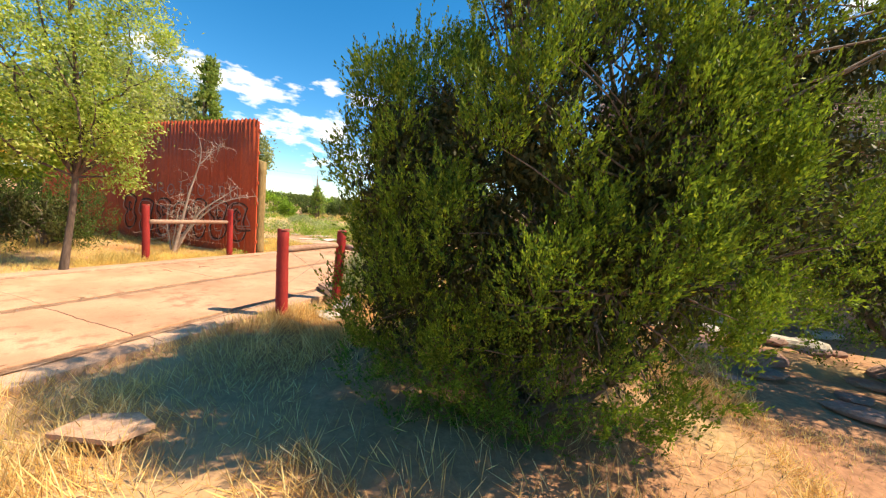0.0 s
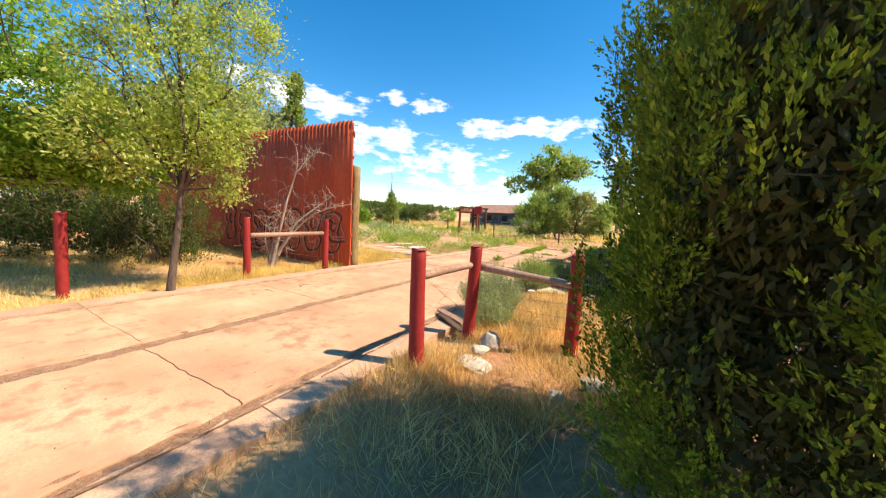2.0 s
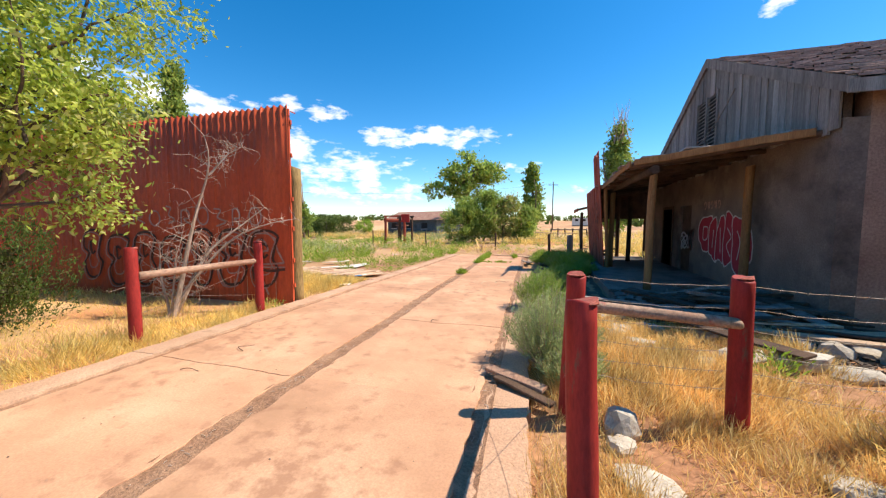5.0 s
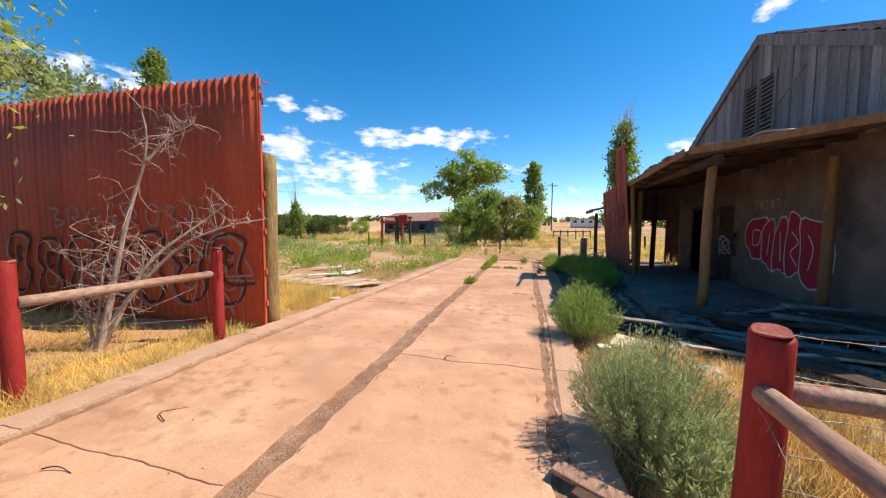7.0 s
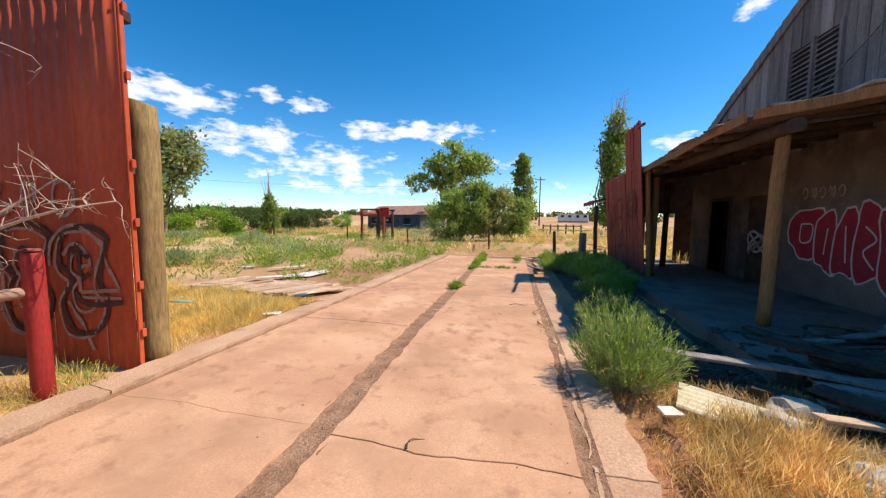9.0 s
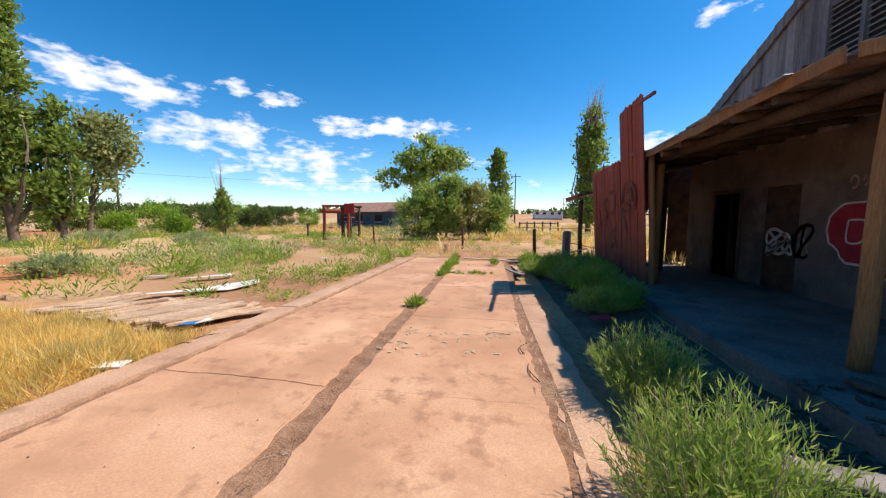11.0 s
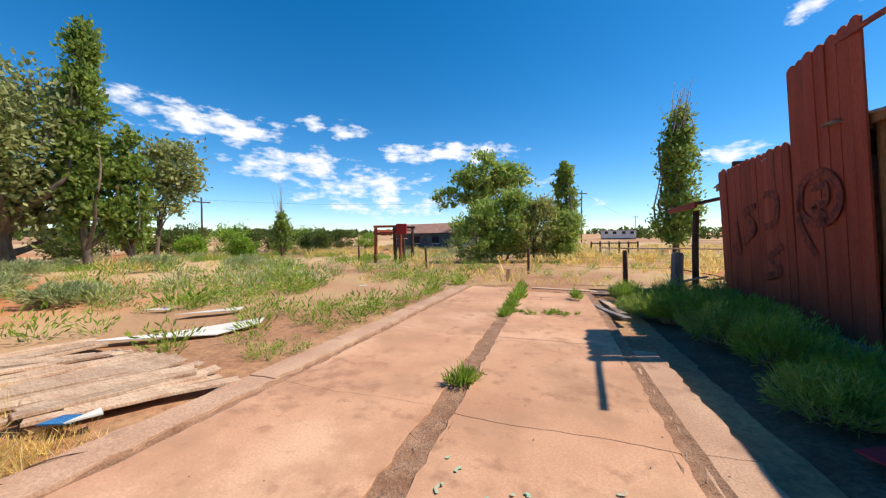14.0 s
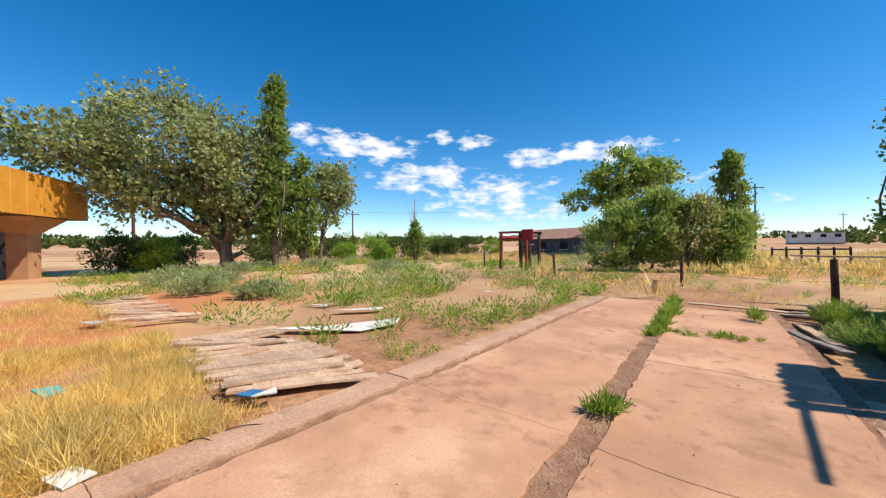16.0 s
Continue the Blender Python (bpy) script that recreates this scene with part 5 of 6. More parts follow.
for i, (e, sd) in enumerate(((((-8.2, 28.2, 1.55), (1.9, 1.5, 1.8)), 71), (((-5.1, 29.7, 1.6), (2.1, 1.6, 1.9)), 72), (((-6.6, 28.9, 1.9), (1.8, 1.5, 2.0)), 73), (((-3.6, 29.9, 1.2), (1.0, 1.0, 1.5)), 74))):
    (c, R) = e
    tree("tamarisk_shrub", "dense feathery green thicket shrub with rusty tips", (c[0], c[1], -0.2), (c[0], c[1], c[2] + R[2] * 0.8), 0.09, [(c, R, 1), ((c[0] + 0.4, c[1], c[2] + R[2] * 0.75), (R[0] * 0.5, R[1] * 0.5, R[2] * 0.42), 0.35)],
         150, 64, 0.36, 0.22, L_RUSTY if sd == 72 else L_TAMARISK, sd, limbs=18, twigs=80, up=0.8, category="shrub", group="thicket", aspect=0.3, trunk_low=0.1)
# junipers dotted over the range
rng = np.random.default_rng(9)
SPOTS = [(-27.4, 28.7, 1.1), (-26, 35.5, 1.6), (-29, 34, 1.4), (-31.5, 27.5, 1.2), (-30, 40, 1.5), (-31, 11.5, 1.5), (-29.5, 13, 1.4), (-33, 15, 1.6), (-34, 21, 1.5), (-27.5, 47, 1.4)]
for i in range(11):
    a, R = math.radians(-66 + 3.1 * i + rng.uniform(-1, 1)), rng.uniform(37, 47)
    SPOTS.append((-2.9 + R * math.sin(a), 6.7 + R * math.cos(a), rng.uniform(1.3, 2.1)))
for i, (x, y, r) in enumerate(SPOTS):
    tree("range_juniper", "round dark green wild juniper on the range", (x, y, soil(x, y) - 0.3), (x, y, soil(x, y) + r * 1.3), 0.1, [((x, y, soil(x, y) + r * 0.75), (r, r, r * 0.85), 1)], 64, 40, r * 0.24, 0.22, L_DARKSHRUB if i % 3 else L_GREEN, 200 + i, limbs=10, twigs=30, category="shrub", group="junipers on the range", aspect=0.35, up=0.4)


def scatter(protos, places, seed):
    """Copies of corner arrays, joined into one: places are x, y, z, scale."""
    rng = np.random.default_rng(seed)
    pcs = []
    for x, y, z, s in places:
        v, f = protos[rng.integers(len(protos))]
        a = rng.random() * 6.283
        R = np.array([[math.cos(a), -math.sin(a), 0], [math.sin(a), math.cos(a), 0], [0, 0, 1]])
        pcs.append((v @ R.T * s + (x, y, z), f))
    return mesh_of("clumps", *join(pcs))


def clump_proto(n, spread, h, leaf, asp, seed, fan=0.8):
    """A low plant of leaves rising from a few stems."""
    rng = np.random.default_rng(seed)
    a, r = rng.random(n) * 6.283, rng.random(n) ** 0.6 * spread
    u = rng.random(n)
    P = np.stack([np.cos(a) * r * (0.35 + 0.65 * u), np.sin(a) * r * (0.35 + 0.65 * u), u * h * (1 - 0.35 * (r / spread) ** 2)], 1)
    D = np.stack([np.cos(a) * fan * r / spread, np.sin(a) * fan * r / spread, np.full(n, 0.9)], 1) + rng.normal(size=(n, 3)) * 0.35
    L = leaf * (0.6 + 0.8 * rng.random(n))
    return leaves(P, D, L, L * asp, rng)


# far woods on the skyline
woods = [clump_proto(50, 1.0, 1.6, 0.65, 0.6, 300 + i, 1.0) for i in range(5)]
rng = np.random.default_rng(77)
pl = []
while len(pl) < 1000:
    az_, r = rng.uniform(-2.0, 1.3), 95 + 380 * rng.random() ** 0.8
    x, y = -2 + r * math.sin(az_), 5 + r * math.cos(az_)
    if noise.noise(Vector((x * 0.02, y * 0.02, 5))) + 0.25 * (az_ < -0.25) - 0.25 * (az_ > -0.1) - 0.4 * (-0.55 < az_ < -0.3) + r / 900 > rng.uniform(-0.1, 0.55):
        pl.append((x, y, soil(x, y) - 0.2, rng.uniform(0.9, 1.9) * (1 + r / 500)))
tagged(part("far_woods", scatter(woods, pl, 1), L_DARKSHRUB, kind="stuff"), "distant dark green juniper scrub along the skyline", "woodland")


# ---- grass and weeds ----
def blades(regions, seed, lean=0.9):
    """Dry blades over rectangles (x0, x1, y0, y1, count, shortest, longest), thinning in patches."""
    rng = np.random.default_rng(seed)
    Ps, Ds, Ls = [], [], []
    for x0, x1, y0, y1, n, l0, l1 in regions:
        X, Y = rng.uniform(x0, x1, n), rng.uniform(y0, y1, n)
        k = np.array([noise.noise(Vector((x * 0.8, y * 0.8, 2))) + 0.5 * noise.noise(Vector((x * 3.1, y * 3.1, 6))) for x, y in zip(X, Y)])
        jr = -1.9 - 0.047 * Y + 0.34
        keep = (k > rng.uniform(-0.75, 0.15, n)) & ((X > jr) | (X < -6.17)) & ~((X > 1.2) & (Y > 6.7)) & ~((X > -0.35) & (Y > 7.25))
        keep &= (((X - 1.75) / 1.8) ** 2 + ((Y - 1.75) / 1.5) ** 2 > 1) | (rng.random(n) < 0.12)
        X, Y, k = X[keep], Y[keep], k[keep]
        Z = np.array([soil(x, y) for x, y in zip(X, Y)]) - 0.01
        Ps.append(np.stack([X, Y, Z], 1))
        Ls.append((l0 + (l1 - l0) * rng.random(len(X))) * (0.8 + 0.7 * np.clip(k, -0.3, 0.8)))
        cl = np.array([noise.noise_vector(Vector((x * 2.2, y * 2.2, 1))) for x, y in zip(X, Y)])
        Ds.append(np.stack([cl[:, 0] * lean, cl[:, 1] * lean, np.ones(len(X))], 1) + rng.normal(size=(len(X), 3)) * [0.6, 0.6, 0.2])
    P, D, L = np.concatenate(Ps), np.concatenate(Ds), np.concatenate(Ls)
    return mesh_of("blades", *leaves(P, D, L, 0.003 + 0.014 * L, rng))


g1 = part("dry_grass", blades([(-1.75, 3.8, -3.2, 4.3, 64000, 0.10, 0.27), (-1.5, 1.3, 2.1, 6.6, 42000, 0.10, 0.30), (-2.0, 0.6, 3.9, 6.9, 26000, 0.08, 0.24), (2.2, 4.6, -0.9, 2.6, 26000, 0.05, 0.13), (-1.7, -0.2, 5.5, 7.2, 12000, 0.08, 0.20)], 1), L_GATEGRASS, kind="stuff")
tagged(g1, "knee-high dry golden grass round the gate posts", "grass")
g2 = part("dry_grass", blades([(-15, -6.1, -4.0, 5.7, 60000, 0.08, 0.24), (-6.9, -6.1, -3, 5.9, 14000, 0.1, 0.3)], 2), L_STRAW, kind="stuff")
tagged(g2, "dry golden grass on the verge before the wall", "grass")
g3 = part("dry_grass", blades([(-10.5, -6.1, 6.3, 9.2, 56000, 0.10, 0.30), (-16, -9.5, 6.4, 9.0, 14000, 0.1, 0.3)], 3), L_STRAW, kind="stuff")
tagged(g3, "tall dry golden grass beside the old boardwalk", "grass")
rng = np.random.default_rng(21)
straw = [clump_proto(40, 0.22, 0.18, 0.17, 0.09, 330 + i, 0.7) for i in range(5)]
pl = []
while len(pl) < 1150:
    x, y = rng.uniform(-30, 14), rng.uniform(16, 60)
    if noise.noise(Vector((x * 0.15, y * 0.15, 9))) > rng.uniform(-0.3, 0.3) and not (-6.2 < x < -2.2 and y < 18) and not (x < -6.3 and y < 32 and rng.random() < 0.8):
        pl.append((x, y, soil(x, y), rng.uniform(1.0, 2.4)))
for i in range(150):
    x, y = rng.uniform(-8, 5), 18.3 + 9 * rng.random() ** 1.3
    pl.append((x, y, soil(x, y), rng.uniform(0.4, 0.95)))
tagged(part("straw_tufts", scatter(straw, pl, 2), L_STRAW, kind="stuff"), "scattered straw-coloured grass tufts in the fields", "grass")
weeds = [clump_proto(110, 0.32, 0.30, 0.075, 0.22, 340 + i, 1.0) for i in range(6)]
pl = []
while len(pl) < 820:
    x, y = rng.uniform(-32, -6.3), rng.uniform(8.6, 34)
    if noise.noise(Vector((x * 0.34, y * 0.34, 4))) > rng.uniform(0.0, 0.3) and not (-9.6 < x < -6.2 and y < 11.6):
        pl.append((x, y, soil(x, y) - 0.02, rng.uniform(0.5, 1.45)))
for i in range(46):
    az_, R = math.radians(rng.uniform(-66, -16)), rng.uniform(9, 24)
    pl.append((-2.9 + R * math.sin(az_), 6.7 + R * math.cos(az_), soil(-2.9 + R * math.sin(az_), 6.7 + R * math.cos(az_)) - 0.02, rng.uniform(1.2, 2.2)))
for i in range(48):
    y = rng.uniform(10.6, 18.5)
    pl.append((-6.25 - abs(rng.normal()) * 0.45, y, soil(-6.4, y), rng.uniform(0.25, 0.7)))
for x, y, s in ((-7.75, 10.55, 1.3), (-7.95, 10.75, 1.2), (-7.2, 11.3, 0.9), (-10.2, 10.4, 1.6), (-10.8, 10.2, 1.5), (-9.9, 10.9, 1.2), (0.55, 4.7, 1.0), (0.7, 4.9, 0.8), (-6.2, 5.7, 0.7), (-6.5, 5.75, 0.6)):
    pl.append((x, y, soil(x, y), s))
for i in range(280):
    x, y = rng.uniform(-5, 12), rng.uniform(18.5, 40)
    pl.append((x, y, soil(x, y), rng.uniform(0.5, 1.2)))
tagged(part("green_weeds", scatter(weeds, pl, 3), L_WEED, kind="stuff"), "bright green weeds spread over bare earth", "weeds")
tuft = [clump_proto(90, 0.08, 0.10, 0.11, 0.10, 360 + i, 0.8) for i in range(4)]
pl = [(joint_mid(y) + rng.normal() * 0.05, y, -0.03, rng.uniform(0.5, 1.3)) for y in np.concatenate([rng.uniform(13.8, 18.2, 52), rng.uniform(10.75, 10.95, 4)])]
pl += [(rng.uniform(-4.2, -2.6), 14.25 + rng.normal() * 0.06, -0.03, rng.uniform(0.3, 0.8)) for i in range(14)] + [(-3.0, 16.0, 0, 1.4), (-2.95, 15.9, 0, 1.3)]
tagged(part("joint_weeds", scatter(tuft, pl, 4), L_WEED, kind="stuff"), "green weeds growing out of the concrete joint", "weeds")
sage_small = [clump_proto(180, 0.5, 0.42, 0.10, 0.22, 370 + i, 0.8) for i in range(5)]
pl = []
while len(pl) < 150:
    x, y = rng.uniform(-34, -8), rng.uniform(11, 40)
    if noise.noise(Vector((x * 0.12, y * 0.12, 14))) > rng.uniform(-0.2, 0.3):
        pl.append((x, y, soil(x, y) - 0.03, rng.uniform(0.6, 1.5)))
tagged(part("sagebrush_field", scatter(sage_small, pl, 5), L_SAGE, kind="stuff"), "low grey-green sagebrush dotted over the field", "sagebrush")


def bush(name, label, x, y, h, r, mat, seed, stems=330, per=22, leaf=0.045, asp=0.18, group="bushes along the driveway"):
    """A bush of many upright stems clothed in narrow leaves."""
    rng = np.random.default_rng(seed)
    t = thing(name, label, "bush", group, at=(x, y, soil(x, y) - 0.02))
    a, k = rng.random(stems) * 6.283, rng.random(stems) ** 0.55
    ends = np.stack([np.cos(a) * r * k, np.sin(a) * r * k, h * (1 - 0.45 * k ** 2.2) * rng.uniform(0.7, 1.08, stems)], 1)
    roots = np.stack([np.cos(a) * 0.10 * k, np.sin(a) * 0.10 * k, np.zeros(stems)], 1)
    pcs, Ps, Ds = [], [], []
    for i in range(stems):
        m = (roots[i] + ends[i]) / 2 + np.array([math.cos(a[i]), math.sin(a[i]), -0.3]) * 0.12 * r * k[i]
        tt = np.linspace(0, 1, 6)[:, None]
        path = roots[i] * (1 - tt) ** 2 + 2 * m * tt * (1 - tt) + ends[i] * tt ** 2
        if i % 3 == 0:
            pcs.append(tube(path, np.linspace(0.005, 0.0015, 6), 3))
        s = 0.35 + 0.65 * rng.random(per)
        j = np.minimum((s * 5).astype(int), 4)
        fr = (s * 5 - j)[:, None]
        Ps.append(path[j] * (1 - fr) + path[j + 1] * fr + rng.normal(size=(per, 3)) * 0.008)
        Ds.append((path[j + 1] - path[j]) / (np.linalg.norm(path[j + 1] - path[j], axis=1)[:, None] + 1e-6) + rng.normal(size=(per, 3)) * 0.45)
    part("stem_tangle", mesh_of("stem_tangle", *join(pcs)), M_DEADWOOD, t, "woody pale stems", kind="stuff")
    P, D = np.concatenate(Ps), np.concatenate(Ds)
    L = leaf * (0.6 + 0.8 * rng.random(len(P)))
    part("foliage", mesh_of("foliage", *leaves(P, D, L, L * asp, rng)), mat, t, kind="stuff")


bush("sagebrush", "silvery green sagebrush on the concrete edge", -1.52, 4.44, 0.84, 0.52, L_SAGE, 1, 700, 42, 0.032)
bush("sagebrush", "small silvery sagebrush by the fence", -1.34, 4.02, 0.50, 0.33, L_SAGE, 2, 240, 24)
bush("rabbitbrush", "vivid green feathery rabbitbrush over the kerb", -1.66, 6.98, 0.80, 0.52, L_RABBIT, 3, 430, 28, 0.055, 0.12)
bush("rabbitbrush", "vivid green feathery rabbitbrush over the kerb", -1.5, 8.35, 0.62, 0.48, L_RABBIT, 4, 330, 26, 0.055, 0.12)
for i, (x, y, h, r) in enumerate(((-1.0, 12.4, 0.55, 0.5), (-1.25, 13.3, 0.55, 0.5), (-1.2, 14.2, 0.6, 0.6), (-1.8, 15.0, 0.5, 0.5), (-0.9, 11.5, 0.4, 0.5), (-1.0, 16.2, 0.55, 0.55), (-1.9, 16.6, 0.5, 0.4), (-0.75, 12.9, 0.6, 0.5), (-0.6, 13.9, 0.55, 0.5), (-0.5, 15.2, 0.5, 0.5), (-1.35, 15.4, 0.5, 0.5), (-0.55, 12.1, 0.45, 0.45), (-0.35, 14.6, 0.5, 0.45), (-0.3, 16.3, 0.5, 0.45), (-1.55, 14.4, 0.5, 0.45), (-1.2, 11.2, 0.4, 0.45))):
    bush("weed_clump", "tall green weeds in front of the red screen", x, y, h, r, L_RABBIT if i % 2 else L_WEED, 20 + i, 200, 22, 0.075, 0.12, "weeds before the screen")
for i, (x, y, h, r) in enumerate(((-15.5, 11.2, 0.6, 0.9), (-13.4, 12.1, 0.5, 0.8), (-19.5, 11.5, 0.7, 1.1), (-18, 12.5, 0.6, 0.9), (-20.5, 18, 0.8, 1.2), (-18.5, 21, 0.7, 1.0), (-23, 15, 0.7, 1.1))):
    bush("sagebrush", "round grey-green sagebrush in the open field", x, y, h, r, L_SAGE, 40 + i, 160, 30, 0.11, 0.2, "sagebrush in the field")
bush("dry_bush", "tangled dry brown bush under the fence", 0.75, 3.35, 0.34, 0.42, L_STRAW, 60, 120, 8, 0.05, 0.12)
# ---- things far off ----
def post_at(parent, x, y, h, r, mat, seed=0, name="post"):
    return part(name, log_mesh(r, h + 0.1, seed=seed, n=10, rings=4, name=name), mat, parent, m=pose(x, y, soil(x, y) - 0.1, 1.5 * math.sin(seed), 1.5 * math.cos(seed * 2)))


arbor = thing("timber_arbor", "dark red-brown timber arbor frame standing in weeds", "arbor")
for i, (x, y) in enumerate(((-13.95, 26.0), (-13.75, 28.2), (-12.72, 26.2), (-12.42, 26.2), (-12.6, 28.3), (-13.2, 28.3))):
    post_at(arbor, x, y, 2.15 if i != 5 else 1.5, 0.10, M_DARKWOOD if i % 3 else M_FENCERED, i)
for k, (a, b, z) in enumerate((((-14.05, 26.0), (-12.3, 26.2), 2.1), ((-13.85, 28.2), (-12.4, 28.3), 2.1), ((-13.95, 25.9), (-13.75, 28.4), 1.85), ((-12.5, 26.0), (-12.6, 28.4), 1.9), ((-14.05, 26.0), (-12.3, 26.2), 1.7))):
    part("beam", box(0.1, 0.13, math.dist(a, b), 0.01), M_DARKWOOD if k % 2 else M_FENCERED, arbor, m=between((*a, z), (*b, z)))
part("sign_panel", box(0.62, 0.1, 0.62, 0.01), M_REDPAINT, arbor, "bright red blank panel", m=pose(-12.25, 26.05, 1.62, 0, 0, 12))
part("seat_board", box(1.0, 0.4, 0.06, 0.01), M_ADOBE, arbor, m=pose(-13.2, 27.6, 1.35, 0, 0, 4))

far_house = thing("farmhouse", "low dark house with faded red roof", "house", at=(-19.5, 50.5, 0.25), turn=-18)
part("wall", box(9, 6, 2.1, 0.02), M_BLUEGREY, far_house, m=pose(0, 0, -0.3))
bm = prism([(-3.6, 1.8), (3.6, 1.8), (0, 3.1)], -5.0, 5.0)
part("roof", bm, M_REDROOF, far_house, "faded red shingled roof")
for x in (-3.2, -0.6, 2.4):
    w = part("window", box(1.0, 0.06, 0.8, 0.01), M_DARK, far_house, m=pose(x, -3.02, 0.6))
    part("window_frame", box(1.15, 0.05, 0.07, 0.01), M_WHITE, w, m=pose(0, -0.01, -0.08))

trailer = thing("trailer_home", "long white trailer home on the horizon", "trailer", at=(9.6, 118, 1.25), turn=4)
part("body", box(8.4, 3.4, 2.1, 0.08), M_TRAILER, trailer)
part("roof", box(8.6, 3.6, 0.14, 0.04), M_TIN, trailer, m=pose(0, 0, 2.1))
for i, x in enumerate((-3.3, -1.2, 1.1, 3.2)):
    part("window", box(0.9, 0.06, 0.7, 0.01), M_DARK, trailer, m=pose(x, -1.72, 1.2))
part("skirting", box(8.4, 3.2, 0.3, 0.02), M_BLUEGREY, trailer, m=pose(0, 0, -0.28))


def power_pole(x, y, h, turn=0):
    p = thing("power_pole", "tall dark timber power pole with crossarm", "pole", "power line", at=(x, y, soil(x, y) - 0.2), turn=turn)
    part("pole", log_mesh(0.15, h, seed=3, n=10, rings=5, taper=0.3, name="pole"), M_DARKWOOD, p)
    part("crossarm", box(2.2, 0.12, 0.14, 0.01), M_DARKWOOD, p, m=pose(0, 0, h - 0.7))
    for i in (-0.9, 0.0, 0.9):
        part("insulator", log_mesh(0.05, 0.2, n=8, rings=2, name="insulator"), M_WHITE, p, m=pose(i, 0, h - 0.56 if i else h))
    return p


POLES = [(-0.9, 86, 11.0), (60, 150, 9.5), (25, 190, 10), (33, 190, 10), (-51.7, 43, 7.4), (-98, 60, 8.5), (-42, 14, 6.0)]
for x, y, h in POLES:
    power_pole(x, y, h, 70 if x < -20 else 10)
for a, b in ((0, 2), (2, 3), (3, 1), (4, 5), (4, 0)):
    (xa, ya, ha), (xb, yb, hb) = POLES[a], POLES[b]
    pa, pb = Vector((xa, ya, soil(xa, ya) + ha - 0.5)), Vector((xb, yb, soil(xb, yb) + hb - 0.5))
    pts = [tuple(pa.lerp(pb, t) - Vector((0, 0, 6.0 * t * (1 - t)))) for t in np.linspace(0, 1, 15)]
    w = part("power_line", mesh_of("power_line", *tube(pts, 0.012, 4)), M_DARK)
    tagged(w, "thin dark overhead power line", "cable", "power line")

# orange-fronted building across the field
station = thing("orange_building", "abandoned building with orange corrugated canopy and graffiti", "building", at=(-30.1, 10.2, -0.1), turn=-33.4)
LS = 10.4
for k in range(13):
    V, F = [], []
    for i in range(9):
        x = k * 0.8 + i * 0.1
        for z in (2.98 - (0.05 if i % 2 else 0), 4.82):
            V.append((x, 0.05 + (0.035 if i % 2 else 0), z))
    for i in range(8):
        F.append((i * 2, i * 2 + 2, i * 2 + 3, i * 2 + 1))
    part("canopy_sheet", mesh_of("canopy_sheet", V, F), M_ORANGE, station)
part("canopy", solid(0.02, LS, -8, 0.0, 2.95, 4.75), M_DARKWOOD, station, "dark flat roof slab behind the canopy")
for x in (1.9, 6.6):
    bm = bmesh.new()
    lo = [(-0.38, -1.8), (0.38, -1.8), (0.38, -1.0), (-0.38, -1.0)]
    rows = [[bm.verts.new((x + px, py, 0)) for px, py in lo], [bm.verts.new((x + px * 1.05, py, 2.2)) for px, py in lo], [bm.verts.new((x + px * 3.4, py + (py + 1.4) * 1.5, 2.97)) for px, py in lo]]
    for a, b in zip(rows, rows[1:]):
        for i in range(4):
            bm.faces.new((a[i], a[(i + 1) % 4], b[(i + 1) % 4], b[i]))
    part("flared_column", bm, M_TAN, station, "tan flared column")
part("wall", solid(1.2, LS, -8, -2.2, 0, 2.95), M_SPRAYWHITE, station, "pale wall covered in blue-grey graffiti")


def station_face(x, z):
    return Vector((x, -2.188, z))


ln = [[(1.6 + k * 0.9 + 0.35 * math.cos(a) + 0.05 * math.sin(3 * a), 1.2 + 0.6 * math.sin(a * (1 + k % 2 * 0.5))) for a in np.linspace(0, 5.8, 12)] for k in range(9)]
paint(ln, 0.13, station_face, M_BLUEGREY, station, "dark blue-grey spray letters")
part("door", solid(0.8, 1.19, -2.6, -2.3, 0, 2.1), M_DARK, station)

# wire fence across the end of the drive
field_fence = thing("wire_fence", "rough timber posts with sagging wire across the field", "fence")
FP = [(-21.5, 26.5), (-14.75, 25.5), (-9.7, 23.6), (-4.64, 21.7), (-1.55, 19.4), (2.6, 21.5), (6.5, 24)]
for i, (x, y) in enumerate(FP):
    post_at(field_fence, x, y, 1.0 if i != 4 else 1.05, 0.05 if i != 4 else 0.07, M_DARKWOOD, i)
for z in (0.85, 0.55):
    part("wire", barbed([(x, y, soil(x, y) + z) for x, y in FP], 0.08, 0.004), M_WIRE, field_fence)
part("top_rail", box(0.12, 0.04, 4.2, 0.006, 0.02, 3, cuts=6), M_BOARDWALK, field_fence, "loose bleached rail", m=between((-2.25, 19.35, 1.06), (1.9, 20.2, 1.0)))
stump = thing("gate_post", "thick weathered grey timber post", "post")
post_at(stump, -0.66, 17.7, 1.05, 0.14, M_GREYWOOD, 3)
stub = thing("stub_post", "short pale sawn timber stub", "post")
part("post", box(0.13, 0.13, 0.42, 0.01), M_BOARDWALK, stub, m=pose(-5.07, 19.6, -0.08, 0, 2, 20))
row = thing("corral_fence", "row of short posts with a rail in the far field", "fence")
for i in range(6):
    post_at(row, -1.4 + i * 0.75, 41 + 0.1 * i, 1.1, 0.07, M_DARKWOOD, i)
part("rail", box(0.06, 0.1, 3.8, 0.006), M_DARKWOOD, row, m=between((-1.4, 41, 0.9), (2.4, 41.5, 0.92)))

# ---- boardwalk and litter ----
walkway = thing("boardwalk", "broken bleached plank boardwalk lying in weeds", "boardwalk", kind="structure")
rng = random.Random(17)
